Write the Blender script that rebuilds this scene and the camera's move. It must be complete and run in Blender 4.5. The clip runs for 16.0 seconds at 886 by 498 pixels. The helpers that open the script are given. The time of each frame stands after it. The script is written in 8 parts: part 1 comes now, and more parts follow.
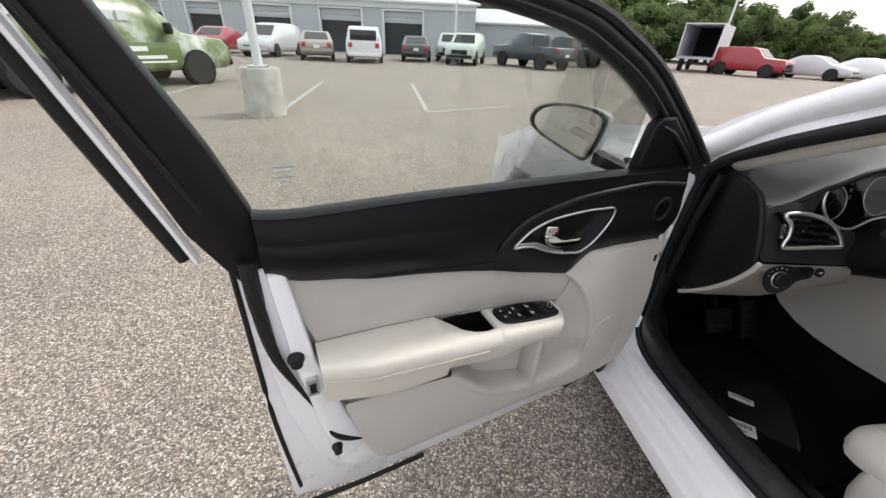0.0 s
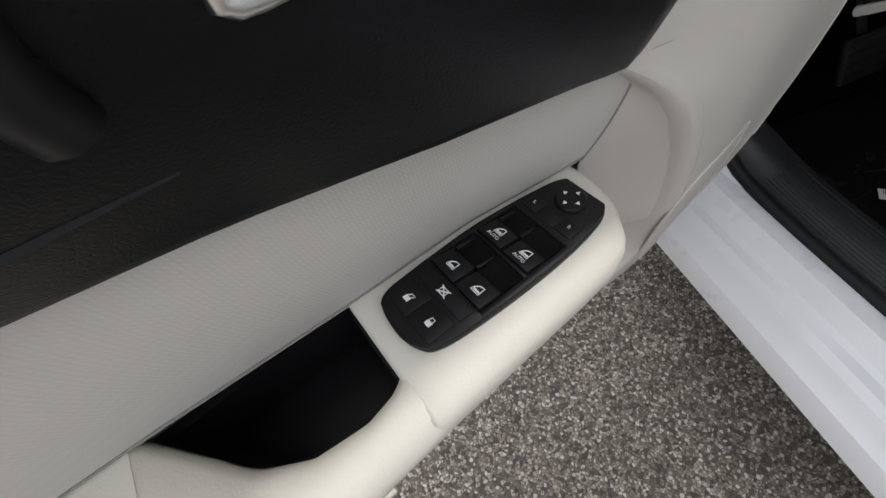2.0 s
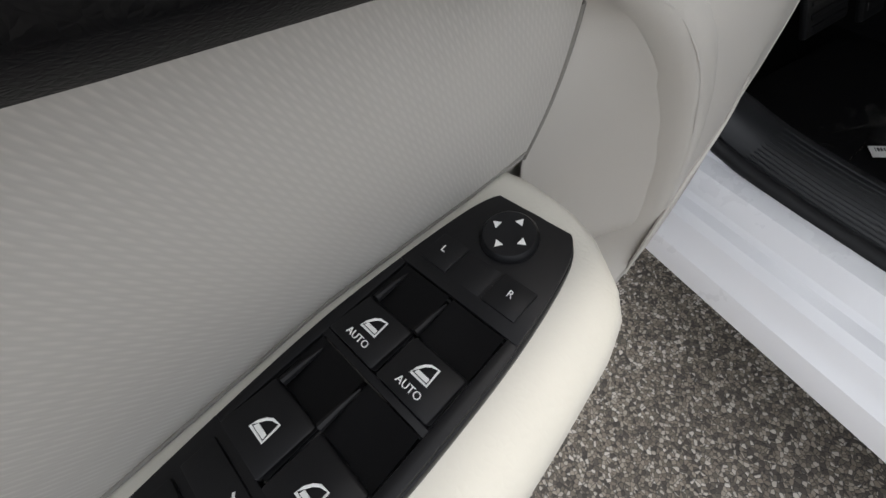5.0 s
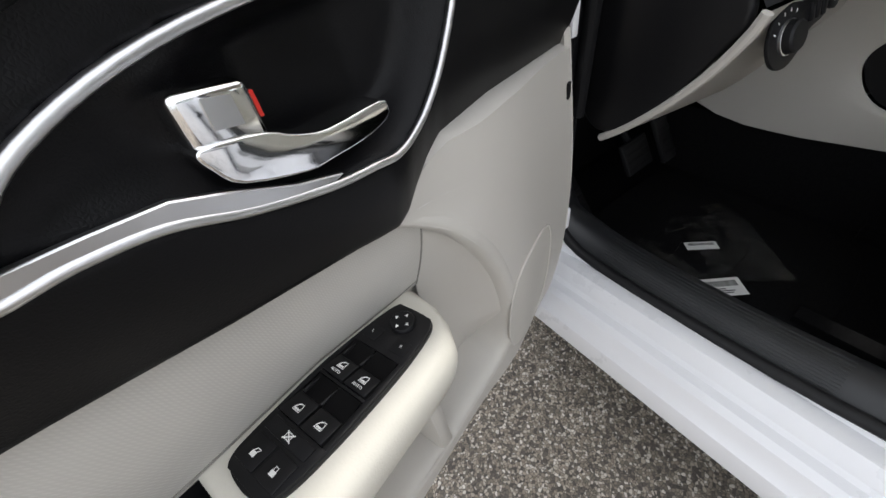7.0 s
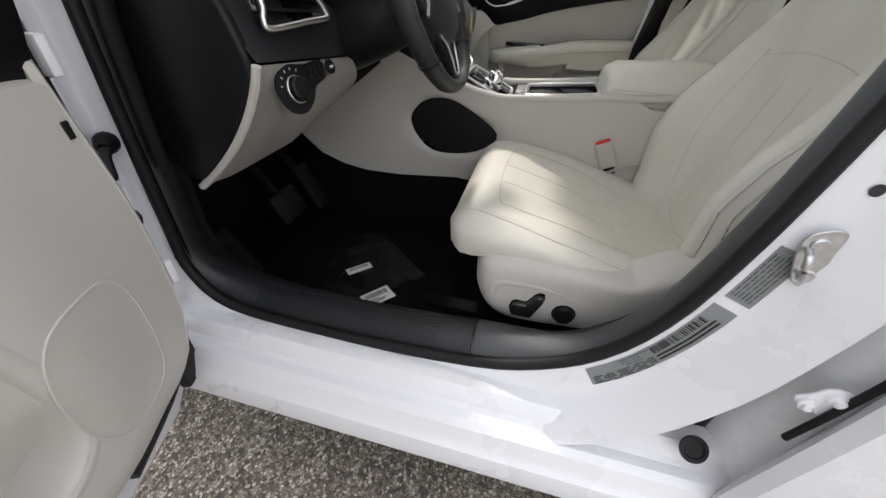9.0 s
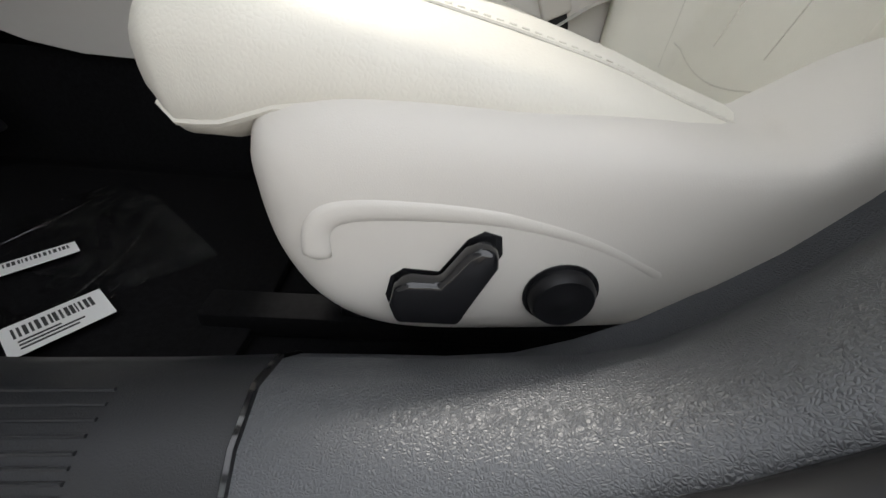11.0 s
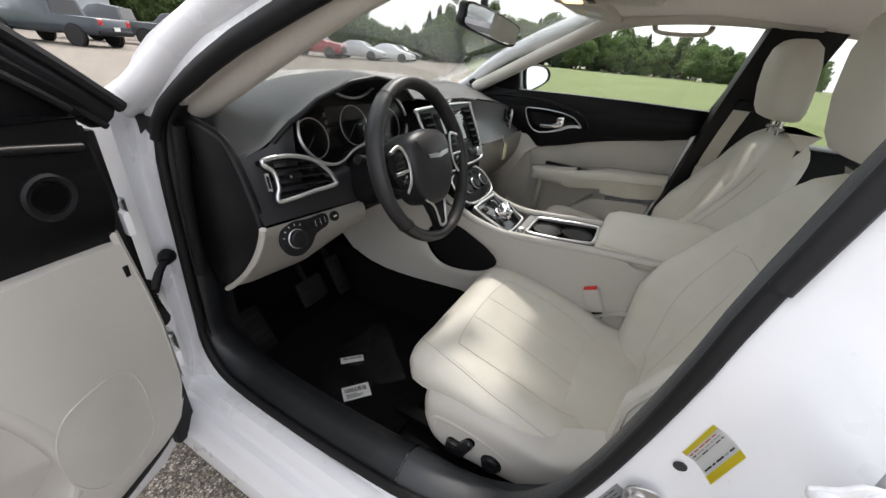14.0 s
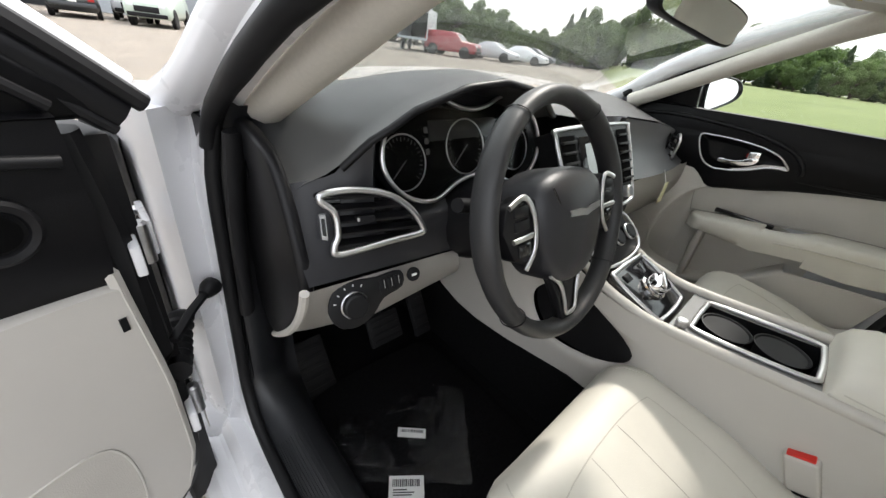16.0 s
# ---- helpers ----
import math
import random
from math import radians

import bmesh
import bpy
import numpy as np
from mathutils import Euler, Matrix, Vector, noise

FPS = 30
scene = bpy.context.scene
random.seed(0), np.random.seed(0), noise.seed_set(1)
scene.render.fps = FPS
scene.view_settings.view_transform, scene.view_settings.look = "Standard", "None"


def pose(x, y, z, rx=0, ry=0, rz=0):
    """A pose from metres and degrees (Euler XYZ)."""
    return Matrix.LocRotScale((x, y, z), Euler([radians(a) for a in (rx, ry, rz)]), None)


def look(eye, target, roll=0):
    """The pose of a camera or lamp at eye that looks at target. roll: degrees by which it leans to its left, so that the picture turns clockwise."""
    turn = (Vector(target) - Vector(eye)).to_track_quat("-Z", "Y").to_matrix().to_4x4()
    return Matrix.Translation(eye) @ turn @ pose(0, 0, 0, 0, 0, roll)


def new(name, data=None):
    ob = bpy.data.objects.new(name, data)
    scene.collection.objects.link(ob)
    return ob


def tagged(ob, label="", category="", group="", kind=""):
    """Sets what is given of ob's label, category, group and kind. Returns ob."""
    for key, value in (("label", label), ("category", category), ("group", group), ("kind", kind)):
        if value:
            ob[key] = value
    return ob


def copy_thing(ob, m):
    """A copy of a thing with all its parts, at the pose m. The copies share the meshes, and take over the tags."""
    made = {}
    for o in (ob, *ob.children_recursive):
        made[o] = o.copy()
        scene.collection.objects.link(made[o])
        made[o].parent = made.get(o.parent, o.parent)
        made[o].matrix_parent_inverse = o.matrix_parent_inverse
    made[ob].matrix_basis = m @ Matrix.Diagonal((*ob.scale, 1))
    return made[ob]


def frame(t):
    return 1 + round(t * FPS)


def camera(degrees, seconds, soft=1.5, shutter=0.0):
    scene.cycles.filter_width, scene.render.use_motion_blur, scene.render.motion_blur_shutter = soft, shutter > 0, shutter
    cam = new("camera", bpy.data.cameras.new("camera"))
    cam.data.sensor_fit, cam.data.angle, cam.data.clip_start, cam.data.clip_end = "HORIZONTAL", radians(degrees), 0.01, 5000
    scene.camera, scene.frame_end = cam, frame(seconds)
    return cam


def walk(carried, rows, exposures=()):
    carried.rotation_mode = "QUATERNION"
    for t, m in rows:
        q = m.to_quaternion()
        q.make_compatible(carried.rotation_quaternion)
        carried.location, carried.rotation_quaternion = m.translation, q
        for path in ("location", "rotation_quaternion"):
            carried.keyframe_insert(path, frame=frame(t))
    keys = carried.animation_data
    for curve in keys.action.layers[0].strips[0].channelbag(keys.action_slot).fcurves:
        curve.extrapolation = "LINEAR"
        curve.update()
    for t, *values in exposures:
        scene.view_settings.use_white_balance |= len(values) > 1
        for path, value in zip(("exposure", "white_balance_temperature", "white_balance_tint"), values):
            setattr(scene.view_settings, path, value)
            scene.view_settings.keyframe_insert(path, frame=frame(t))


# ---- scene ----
# Car frame: x to the passenger side, y to the nose, z up from the asphalt; the wheel hub is near (-0.37, 0, 0.98).
cam = camera(101, 16.0, soft=1.5)
ROWS = [
    (0, -1.659, -0.483, 1.331, 60.13, -2.40, -7.69),
    (0.5, -1.573, -0.320, 1.281, 57.07, 1.45, -14.66),
    (1, -1.482, -0.113, 1.134, 44.29, 3.32, -20.28),
    (1.5, -1.401, 0.018, 1.038, 35.91, 6.60, -22.22),
    (2, -1.390, 0.066, 0.987, 30.58, 8.67, -20.94),
    (2.5, -1.376, 0.089, 0.977, 29.51, 9.94, -22.20),
    (3, -1.360, 0.104, 0.948, 29.61, 8.82, -26.14),
    (3.2, -1.355, 0.111, 0.927, 31.59, 10.11, -27.26),
    (5.3, -1.305, 0.139, 0.881, 30.83, 10.02, -31.12),
    (5.5, -1.300, 0.138, 0.881, 32.86, 10.73, -32.43),
    (6, -1.289, 0.144, 0.881, 34.04, 10.66, -33.84),
    (6.5, -1.276, 0.111, 0.927, 37.20, 9.52, -34.43),
    (7, -1.321, 0.004, 1.030, 45.39, 8.66, -37.24),
    (7.5, -1.386, -0.137, 1.119, 51.35, 4.52, -43.88),
    (8, -1.468, -0.248, 1.228, 60.21, 2.55, -38.16),
    (8.5, -1.438, -0.304, 1.183, 65.84, 0.67, -58.78),
    (9, -1.230, -0.216, 0.980, 53.95, -2.43, -75.36),
    (9.2, -1.122, -0.211, 0.887, 50.45, -1.16, -80.92),
    (11.3, -0.826, -0.279, 0.606, 52.60, -3.97, -93.14),
    (11.5, -0.825, -0.296, 0.610, 51.48, -2.80, -95.22),
    (12, -0.833, -0.313, 0.629, 51.58, -2.23, -95.59),
    (12.5, -0.879, -0.334, 0.721, 56.13, 1.85, -91.67),
    (13, -0.970, -0.363, 0.915, 58.03, -0.73, -82.91),
    (13.5, -1.102, -0.428, 1.158, 60.11, -3.30, -74.63),
    (14, -1.154, -0.419, 1.211, 61.65, -5.09, -60.98),
    (14.5, -1.070, -0.362, 1.179, 63.28, -5.35, -44.01),
    (15, -0.963, -0.317, 1.157, 66.50, -4.75, -32.45),
    (15.5, -0.929, -0.254, 1.150, 64.03, -2.18, -32.58),
    (16, -0.902, -0.213, 1.192, 60.01, -6.85, -42.59),
]
walk(cam, [(t, pose(x, y, z, rx, ry, rz)) for t, x, y, z, rx, ry, rz in ROWS],
     exposures=[(0.0, 0.15, 6600, 13), (1.0, 0.0, 6600, 13), (2.0, 0.05, 6500, 11), (5.5, 0.25, 6500, 10), (7.0, 0.36, 6500, 10), (7.5, 0.48, 6500, 10), (8.5, 0.6, 6600, 12), (9.0, 0.45, 6600, 12),
                (11.3, 1.0, 6600, 10), (12.0, 1.0, 6600, 10), (12.5, 1.05, 6600, 10), (13.0, 0.9, 6600, 10), (13.5, 0.46, 6600, 11), (14.5, 0.42, 6600, 12), (15.5, 0.70, 6600, 10), (16.0, 0.80, 6600, 10)])

# ---------------------------------------------------------------- light
world = bpy.data.worlds.new("sky")
scene.world = world
world.use_nodes = True
wn = world.node_tree.nodes
wl = world.node_tree.links
sky = wn.new("ShaderNodeTexSky")
sky.sky_type = "NISHITA"
sky.sun_disc = False
SUN_ELEV, SUN_AZ = 50.0, 68.0      # azimuth from +y towards +x
sky.sun_elevation, sky.sun_rotation = radians(SUN_ELEV), radians(SUN_AZ)
sky.air_density, sky.dust_density, sky.ozone_density = 1.2, 5.0, 1.0
haze = wn.new("ShaderNodeMix")
haze.data_type = "RGBA"
haze.inputs[0].default_value = 0.72
haze.inputs[7].default_value = (11.2, 11.5, 12.0, 1)     # thin white overcast over the blue
wl.new(sky.outputs[0], haze.inputs[6])
wl.new(haze.outputs[2], wn["Background"].inputs[0])
wn["Background"].inputs[1].default_value = 0.138

sun_data = bpy.data.lights.new("sun", "SUN")
sun_data.energy, sun_data.angle, sun_data.color = 2.0, radians(4), (1.0, 0.96, 0.90)
sun = new("sun", sun_data)
se, sa = radians(SUN_ELEV), radians(SUN_AZ)
sun.matrix_world = look((math.cos(se) * math.sin(sa) * 40, math.cos(se) * math.cos(sa) * 40, math.sin(se) * 40), (0, 0, 0))
scene.view_settings.exposure = 0.0


# ---------------------------------------------------------------- materials
def shader(name):
    m = bpy.data.materials.new(name)
    m.use_nodes = True
    nt = m.node_tree
    return m, nt, nt.nodes["Principled BSDF"]


def node(nt, kind, **inputs):
    n = nt.nodes.new(kind)
    for k, v in inputs.items():
        n.inputs[k.replace("_", " ")].default_value = v
    return n


def coords(nt, space="Object"):
    return nt.nodes.new("ShaderNodeTexCoord").outputs[space]


def ramp(nt, src, stops):
    r = nt.nodes.new("ShaderNodeValToRGB")
    el = r.color_ramp.elements
    while len(el) < len(stops):
        el.new(0.5)
    for e, (p, c) in zip(el, stops):
        e.position, e.color = p, (*c, 1)
    nt.links.new(src, r.inputs[0])
    return r.outputs[0]


def bump(nt, b, src, strength, dist, chain=None):
    n = nt.nodes.new("ShaderNodeBump")
    n.inputs["Strength"].default_value, n.inputs["Distance"].default_value = strength, dist
    nt.links.new(src, n.inputs["Height"])
    if chain:
        nt.links.new(chain, n.inputs["Normal"])
    nt.links.new(n.outputs[0], b.inputs["Normal"])
    return n.outputs[0]


def plain(name, color, rough=0.5, metal=0.0, coat=0.0, vary=0.06, scale=6.0, grain=0.0, grain_scale=900.0, spec=0.5):
    """Painted, moulded or metal surface: slow tone drift, uneven gloss and an optional fine grain."""
    m, nt, b = shader(name)
    co = coords(nt)
    nz = node(nt, "ShaderNodeTexNoise", Scale=scale, Detail=5.0, Roughness=0.6)
    nt.links.new(co, nz.inputs["Vector"])
    lo = [max(0, c * (1 - vary)) for c in color]
    hi = [min(1, c * (1 + vary)) for c in color]
    nt.links.new(ramp(nt, nz.outputs["Fac"], [(0.3, lo), (0.7, hi)]), b.inputs["Base Color"])
    rr = nt.nodes.new("ShaderNodeMapRange")
    rr.inputs["To Min"].default_value, rr.inputs["To Max"].default_value = max(0.02, rough * 0.85), min(1, rough * 1.15)
    nt.links.new(nz.outputs["Fac"], rr.inputs["Value"])
    nt.links.new(rr.outputs[0], b.inputs["Roughness"])
    b.inputs["Metallic"].default_value = metal
    b.inputs["Coat Weight"].default_value = coat
    b.inputs["Coat Roughness"].default_value = 0.04
    b.inputs["Specular IOR Level"].default_value = spec
    if grain:
        v = node(nt, "ShaderNodeTexVoronoi", Scale=grain_scale)
        v.feature = "DISTANCE_TO_EDGE"
        wv = node(nt, "ShaderNodeTexNoise", Scale=grain_scale * 0.35, Detail=3.0)
        nt.links.new(co, wv.inputs["Vector"])
        ad = nt.nodes.new("ShaderNodeVectorMath")
        ad.operation = "MULTIPLY_ADD"
        ad.inputs[1].default_value = (0.004, 0.004, 0.004)
        nt.links.new(wv.outputs["Color"], ad.inputs[0])
        nt.links.new(co, ad.inputs[2])
        nt.links.new(ad.outputs[0], v.inputs["Vector"])
        bump(nt, b, v.outputs["Distance"], grain, 0.0006)
    return m


def fabric(name, color, pitch=0.0008):
    """Fine woven cloth: two crossed wave sets."""
    m, nt, b = shader(name)
    co = coords(nt)
    hs = []
    for rot in ((0, 0, radians(45)), (radians(40), 0, radians(-45))):
        mp = nt.nodes.new("ShaderNodeMapping")
        mp.inputs["Rotation"].default_value = rot
        nt.links.new(co, mp.inputs["Vector"])
        w = node(nt, "ShaderNodeTexWave", Scale=0.314 / pitch / 2, Distortion=0.25)
        nt.links.new(mp.outputs[0], w.inputs["Vector"])
        hs.append(w.outputs["Fac"])
    mul = nt.nodes.new("ShaderNodeMath")
    mul.operation = "MULTIPLY"
    nt.links.new(hs[0], mul.inputs[0])
    nt.links.new(hs[1], mul.inputs[1])
    nz = node(nt, "ShaderNodeTexNoise", Scale=9.0, Detail=6.0)
    nt.links.new(co, nz.inputs["Vector"])
    mix = nt.nodes.new("ShaderNodeMath")
    mix.operation = "MULTIPLY_ADD"
    mix.inputs[1].default_value = 0.35
    nt.links.new(mul.outputs[0], mix.inputs[0])
    nt.links.new(nz.outputs["Fac"], mix.inputs[2])
    nt.links.new(ramp(nt, mix.outputs[0], [(0.35, [c * 0.86 for c in color]), (0.8, color)]), b.inputs["Base Color"])
    b.inputs["Roughness"].default_value = 0.75
    b.inputs["Sheen Weight"].default_value = 0.15
    bump(nt, b, mul.outputs[0], 0.22, 0.0004)
    return m


def asphalt_material():
    """Worn aggregate: pale and brown stones of about 7 mm in a grey binder, broad stains."""
    m, nt, b = shader("asphalt")
    co = coords(nt)
    v = node(nt, "ShaderNodeTexVoronoi", Scale=142.0)
    nt.links.new(co, v.inputs["Vector"])
    edge = node(nt, "ShaderNodeTexVoronoi", Scale=142.0)
    edge.feature = "DISTANCE_TO_EDGE"
    nt.links.new(co, edge.inputs["Vector"])
    sep = nt.nodes.new("ShaderNodeSeparateColor")
    nt.links.new(v.outputs["Color"], sep.inputs[0])
    stone = ramp(nt, sep.outputs[0], [(0.0, (0.09, 0.08, 0.07)), (0.3, (0.21, 0.18, 0.145)), (0.55, (0.32, 0.27, 0.215)), (0.78, (0.46, 0.40, 0.325)), (0.91, (0.62, 0.565, 0.49)), (1.0, (0.76, 0.71, 0.64))])
    binder = ramp(nt, edge.outputs["Distance"], [(0.0, (0, 0, 0)), (0.11, (1, 1, 1))])
    mx = nt.nodes.new("ShaderNodeMix")
    mx.data_type = "RGBA"
    mx.inputs[6].default_value = (0.06, 0.056, 0.052, 1)
    nt.links.new(binder, mx.inputs[0])
    nt.links.new(stone, mx.inputs[7])
    big = node(nt, "ShaderNodeTexNoise", Scale=0.55, Detail=7.0, Roughness=0.65)
    nt.links.new(co, big.inputs["Vector"])
    tone = ramp(nt, big.outputs["Fac"], [(0.3, (0.78, 0.78, 0.79)), (0.7, (1.08, 1.06, 1.03))])
    ml = nt.nodes.new("ShaderNodeMix")
    ml.data_type, ml.blend_type = "RGBA", "MULTIPLY"
    ml.inputs[0].default_value = 1.0
    nt.links.new(mx.outputs[2], ml.inputs[6])
    nt.links.new(tone, ml.inputs[7])
    nt.links.new(ml.outputs[2], b.inputs["Base Color"])
    b.inputs["Roughness"].default_value = 0.85
    bump(nt, b, binder, 0.45, 0.002)
    return m


def leafy(name, dark, light):
    m, nt, b = shader(name)
    gi = nt.nodes.new("ShaderNodeNewGeometry")
    co = coords(nt)
    nz = node(nt, "ShaderNodeTexNoise", Scale=0.7, Detail=4.0)
    nt.links.new(co, nz.inputs["Vector"])
    ad = nt.nodes.new("ShaderNodeMath")
    ad.operation = "MULTIPLY_ADD"
    ad.inputs[1].default_value = 0.5
    nt.links.new(gi.outputs["Random Per Island"], ad.inputs[0])
    sc = nt.nodes.new("ShaderNodeMath")
    sc.operation = "MULTIPLY"
    sc.inputs[1].default_value = 0.5
    nt.links.new(nz.outputs["Fac"], sc.inputs[0])
    nt.links.new(sc.outputs[0], ad.inputs[2])
    nt.links.new(ramp(nt, ad.outputs[0], [(0.15, dark), (0.85, light)]), b.inputs["Base Color"])
    b.inputs["Roughness"].default_value = 0.7
    tl = nt.nodes.new("ShaderNodeBsdfTranslucent")
    tl.inputs["Color"].default_value = (light[0] * 1.1, light[1] * 1.25, light[2] * 0.8, 1)
    mx = node(nt, "ShaderNodeMixShader", Fac=0.4)
    nt.links.new(b.outputs[0], mx.inputs[1])
    nt.links.new(tl.outputs[0], mx.inputs[2])
    nt.links.new(mx.outputs[0], nt.nodes["Material Output"].inputs[0])
    return m


def pane(name, tint, gloss=0.9):
    """Flat glazing: tinted see-through with a mirror share that grows towards grazing."""
    m = bpy.data.materials.new(name)
    m.use_nodes = True
    nt = m.node_tree
    nt.nodes.remove(nt.nodes["Principled BSDF"])
    tr = node(nt, "ShaderNodeBsdfTransparent", Color=(*tint, 1))
    gl = node(nt, "ShaderNodeBsdfGlossy", Roughness=0.01)
    fr = node(nt, "ShaderNodeFresnel", IOR=1.45)
    sc = nt.nodes.new("ShaderNodeMath")
    sc.operation = "MULTIPLY"
    sc.inputs[1].default_value = gloss
    nt.links.new(fr.outputs[0], sc.inputs[0])
    mx = nt.nodes.new("ShaderNodeMixShader")
    nt.links.new(sc.outputs[0], mx.inputs[0])
    nt.links.new(tr.outputs[0], mx.inputs[1])
    nt.links.new(gl.outputs[0], mx.inputs[2])
    nt.links.new(mx.outputs[0], nt.nodes["Material Output"].inputs[0])
    return m


def glow(name, color, strength):
    m, nt, b = shader(name)
    b.inputs["Base Color"].default_value = (*color, 1)
    b.inputs["Emission Color"].default_value = (*color, 1)
    b.inputs["Emission Strength"].default_value = strength
    return m


M_ASPHALT = asphalt_material()
M_WHITE = plain("white_car_paint", (0.83, 0.83, 0.85), 0.28, coat=0.6, vary=0.01)
M_BLACK = plain("black_grained_vinyl", (0.0048, 0.0048, 0.0056), 0.38, vary=0.1, grain=0.32, grain_scale=520.0, spec=0.18)
M_BLACK_SMOOTH = plain("black_plastic", (0.0075, 0.0075, 0.0085), 0.42, vary=0.1, spec=0.26)
M_LINING = plain("grained_pillar_vinyl", (0.050, 0.053, 0.058), 0.42, vary=0.1, grain=1.0, grain_scale=560.0, spec=0.65)
# black dash vinyl, its base colour lifted to carry the sky's glare
M_DASH_GLARE = plain("glare_paled_dash_vinyl", (0.145, 0.147, 0.150), 0.36, vary=0.08, grain=0.3, grain_scale=620.0, spec=0.9)
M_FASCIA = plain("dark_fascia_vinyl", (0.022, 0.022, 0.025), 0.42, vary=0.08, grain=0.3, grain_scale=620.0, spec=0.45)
M_SILL = plain("sill_plastic", (0.013, 0.014, 0.016), 0.42, vary=0.15, grain=0.3, grain_scale=600.0, spec=0.55)
M_GLOSS = plain("gloss_black", (0.008, 0.008, 0.009), 0.12, coat=0.3)
M_RUBBER = plain("black_rubber", (0.010, 0.010, 0.011), 0.55, vary=0.15, scale=30, spec=0.3)
M_GLOSS_RUBBER = plain("shiny_black_rubber", (0.009, 0.009, 0.010), 0.28, vary=0.15, scale=30, spec=0.5)
M_TRIM_SEAM = plain("dark_seam", (0.22, 0.21, 0.19), 0.8)
M_CREAM = plain("cream_plastic", (0.51, 0.486, 0.446), 0.5, vary=0.02, grain=0.15, grain_scale=700.0)
M_LEATHER = plain("cream_leather", (0.63, 0.605, 0.535), 0.5, vary=0.03, scale=12, grain=0.35, grain_scale=330.0)
M_FABRIC = fabric("cream_woven_cloth", (0.49, 0.468, 0.43))
M_CARPET = plain("black_carpet", (0.0055, 0.0055, 0.006), 0.95, vary=0.5, scale=160, grain=0.8, grain_scale=500.0, spec=0.1)
M_CHROME = plain("satin_chrome", (0.72, 0.72, 0.73), 0.30, metal=1.0, vary=0.03)
M_BRIGHT = plain("bright_chrome", (0.88, 0.88, 0.89), 0.08, metal=1.0, vary=0.02)
M_STEEL = plain("galvanised_steel", (0.60, 0.60, 0.60), 0.38, metal=1.0, vary=0.15, scale=60)
# near-black with the shade of hollows and the cluster's depth in the colour
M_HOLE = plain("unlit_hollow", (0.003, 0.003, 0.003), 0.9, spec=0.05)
M_DIM = plain("unlit_print", (0.10, 0.10, 0.10), 0.6)
M_MIRROR = plain("mirror_glass", (0.86, 0.88, 0.88), 0.015, metal=1.0, vary=0.0)
M_GLASS = pane("clear_glass", (0.93, 0.965, 0.945), 0.6)
M_SHIELD = pane("windscreen_glass", (0.94, 0.98, 0.96), 0.45)
# milky veil on the windscreen: its haze is mixed in as pale diffuse
snt = M_SHIELD.node_tree
veil = node(snt, "ShaderNodeBsdfDiffuse", Color=(0.7, 0.74, 0.72, 1))
dmix = node(snt, "ShaderNodeMixShader", Fac=0.05)
snt.links.new(snt.nodes["Material Output"].inputs[0].links[0].from_socket, dmix.inputs[1])
snt.links.new(veil.outputs[0], dmix.inputs[2])
snt.links.new(dmix.outputs[0], snt.nodes["Material Output"].inputs[0])
M_LENS = pane("anti_glare_lens", (0.97, 0.97, 0.97), 0.04)
M_PAPER = plain("white_label_paper", (0.78, 0.78, 0.76), 0.6, vary=0.03)
M_GREY_LABEL = plain("grey_label", (0.46, 0.48, 0.48), 0.5, vary=0.05)
M_YELLOW = plain("yellow_print", (0.75, 0.62, 0.03), 0.5)
M_INK = plain("black_ink", (0.03, 0.03, 0.03), 0.6)
M_ICON = plain("white_print", (0.80, 0.80, 0.78), 0.5)
M_RED = plain("red_print", (0.65, 0.03, 0.02), 0.4)
M_LINER = plain("cream_headliner", (0.62, 0.59, 0.53), 0.9, vary=0.04, scale=200)
M_THREAD = plain("cream_thread", (0.52, 0.49, 0.43), 0.8)
M_CONCRETE = plain("concrete", (0.42, 0.40, 0.36), 0.9, vary=0.25, scale=5, grain=0.4, grain_scale=60.0)
M_LINE = plain("worn_road_paint", (0.36, 0.35, 0.33), 0.85, vary=0.4, scale=25)
M_SIDING = plain("grey_metal_siding", (0.42, 0.45, 0.48), 0.5, vary=0.06, scale=0.8)
M_LIGHT_SIDING = plain("pale_metal_siding", (0.62, 0.64, 0.66), 0.5, vary=0.06, scale=0.8)
# near-black that puts the shade of unlit interiors into the colour
M_INSIDE_SHADE = plain("painted_inside_shade", (0.02, 0.022, 0.024), 0.8)
M_BARK = plain("bark", (0.10, 0.08, 0.06), 0.9, vary=0.4, scale=8)
M_LEAF = leafy("broad_leaves", (0.048, 0.080, 0.030), (0.15, 0.205, 0.080))
M_PINE = leafy("conifer_needles", (0.025, 0.050, 0.024), (0.07, 0.11, 0.05))
M_TYRE = plain("tyre_rubber", (0.02, 0.02, 0.02), 0.85)
M_RIM = plain("alloy_rim", (0.62, 0.62, 0.63), 0.4, metal=0.0)
M_TAIL = plain("red_lens", (0.45, 0.02, 0.02), 0.15, coat=0.5)
M_HEAD = plain("clear_lens", (0.7, 0.72, 0.74), 0.1, coat=0.5)


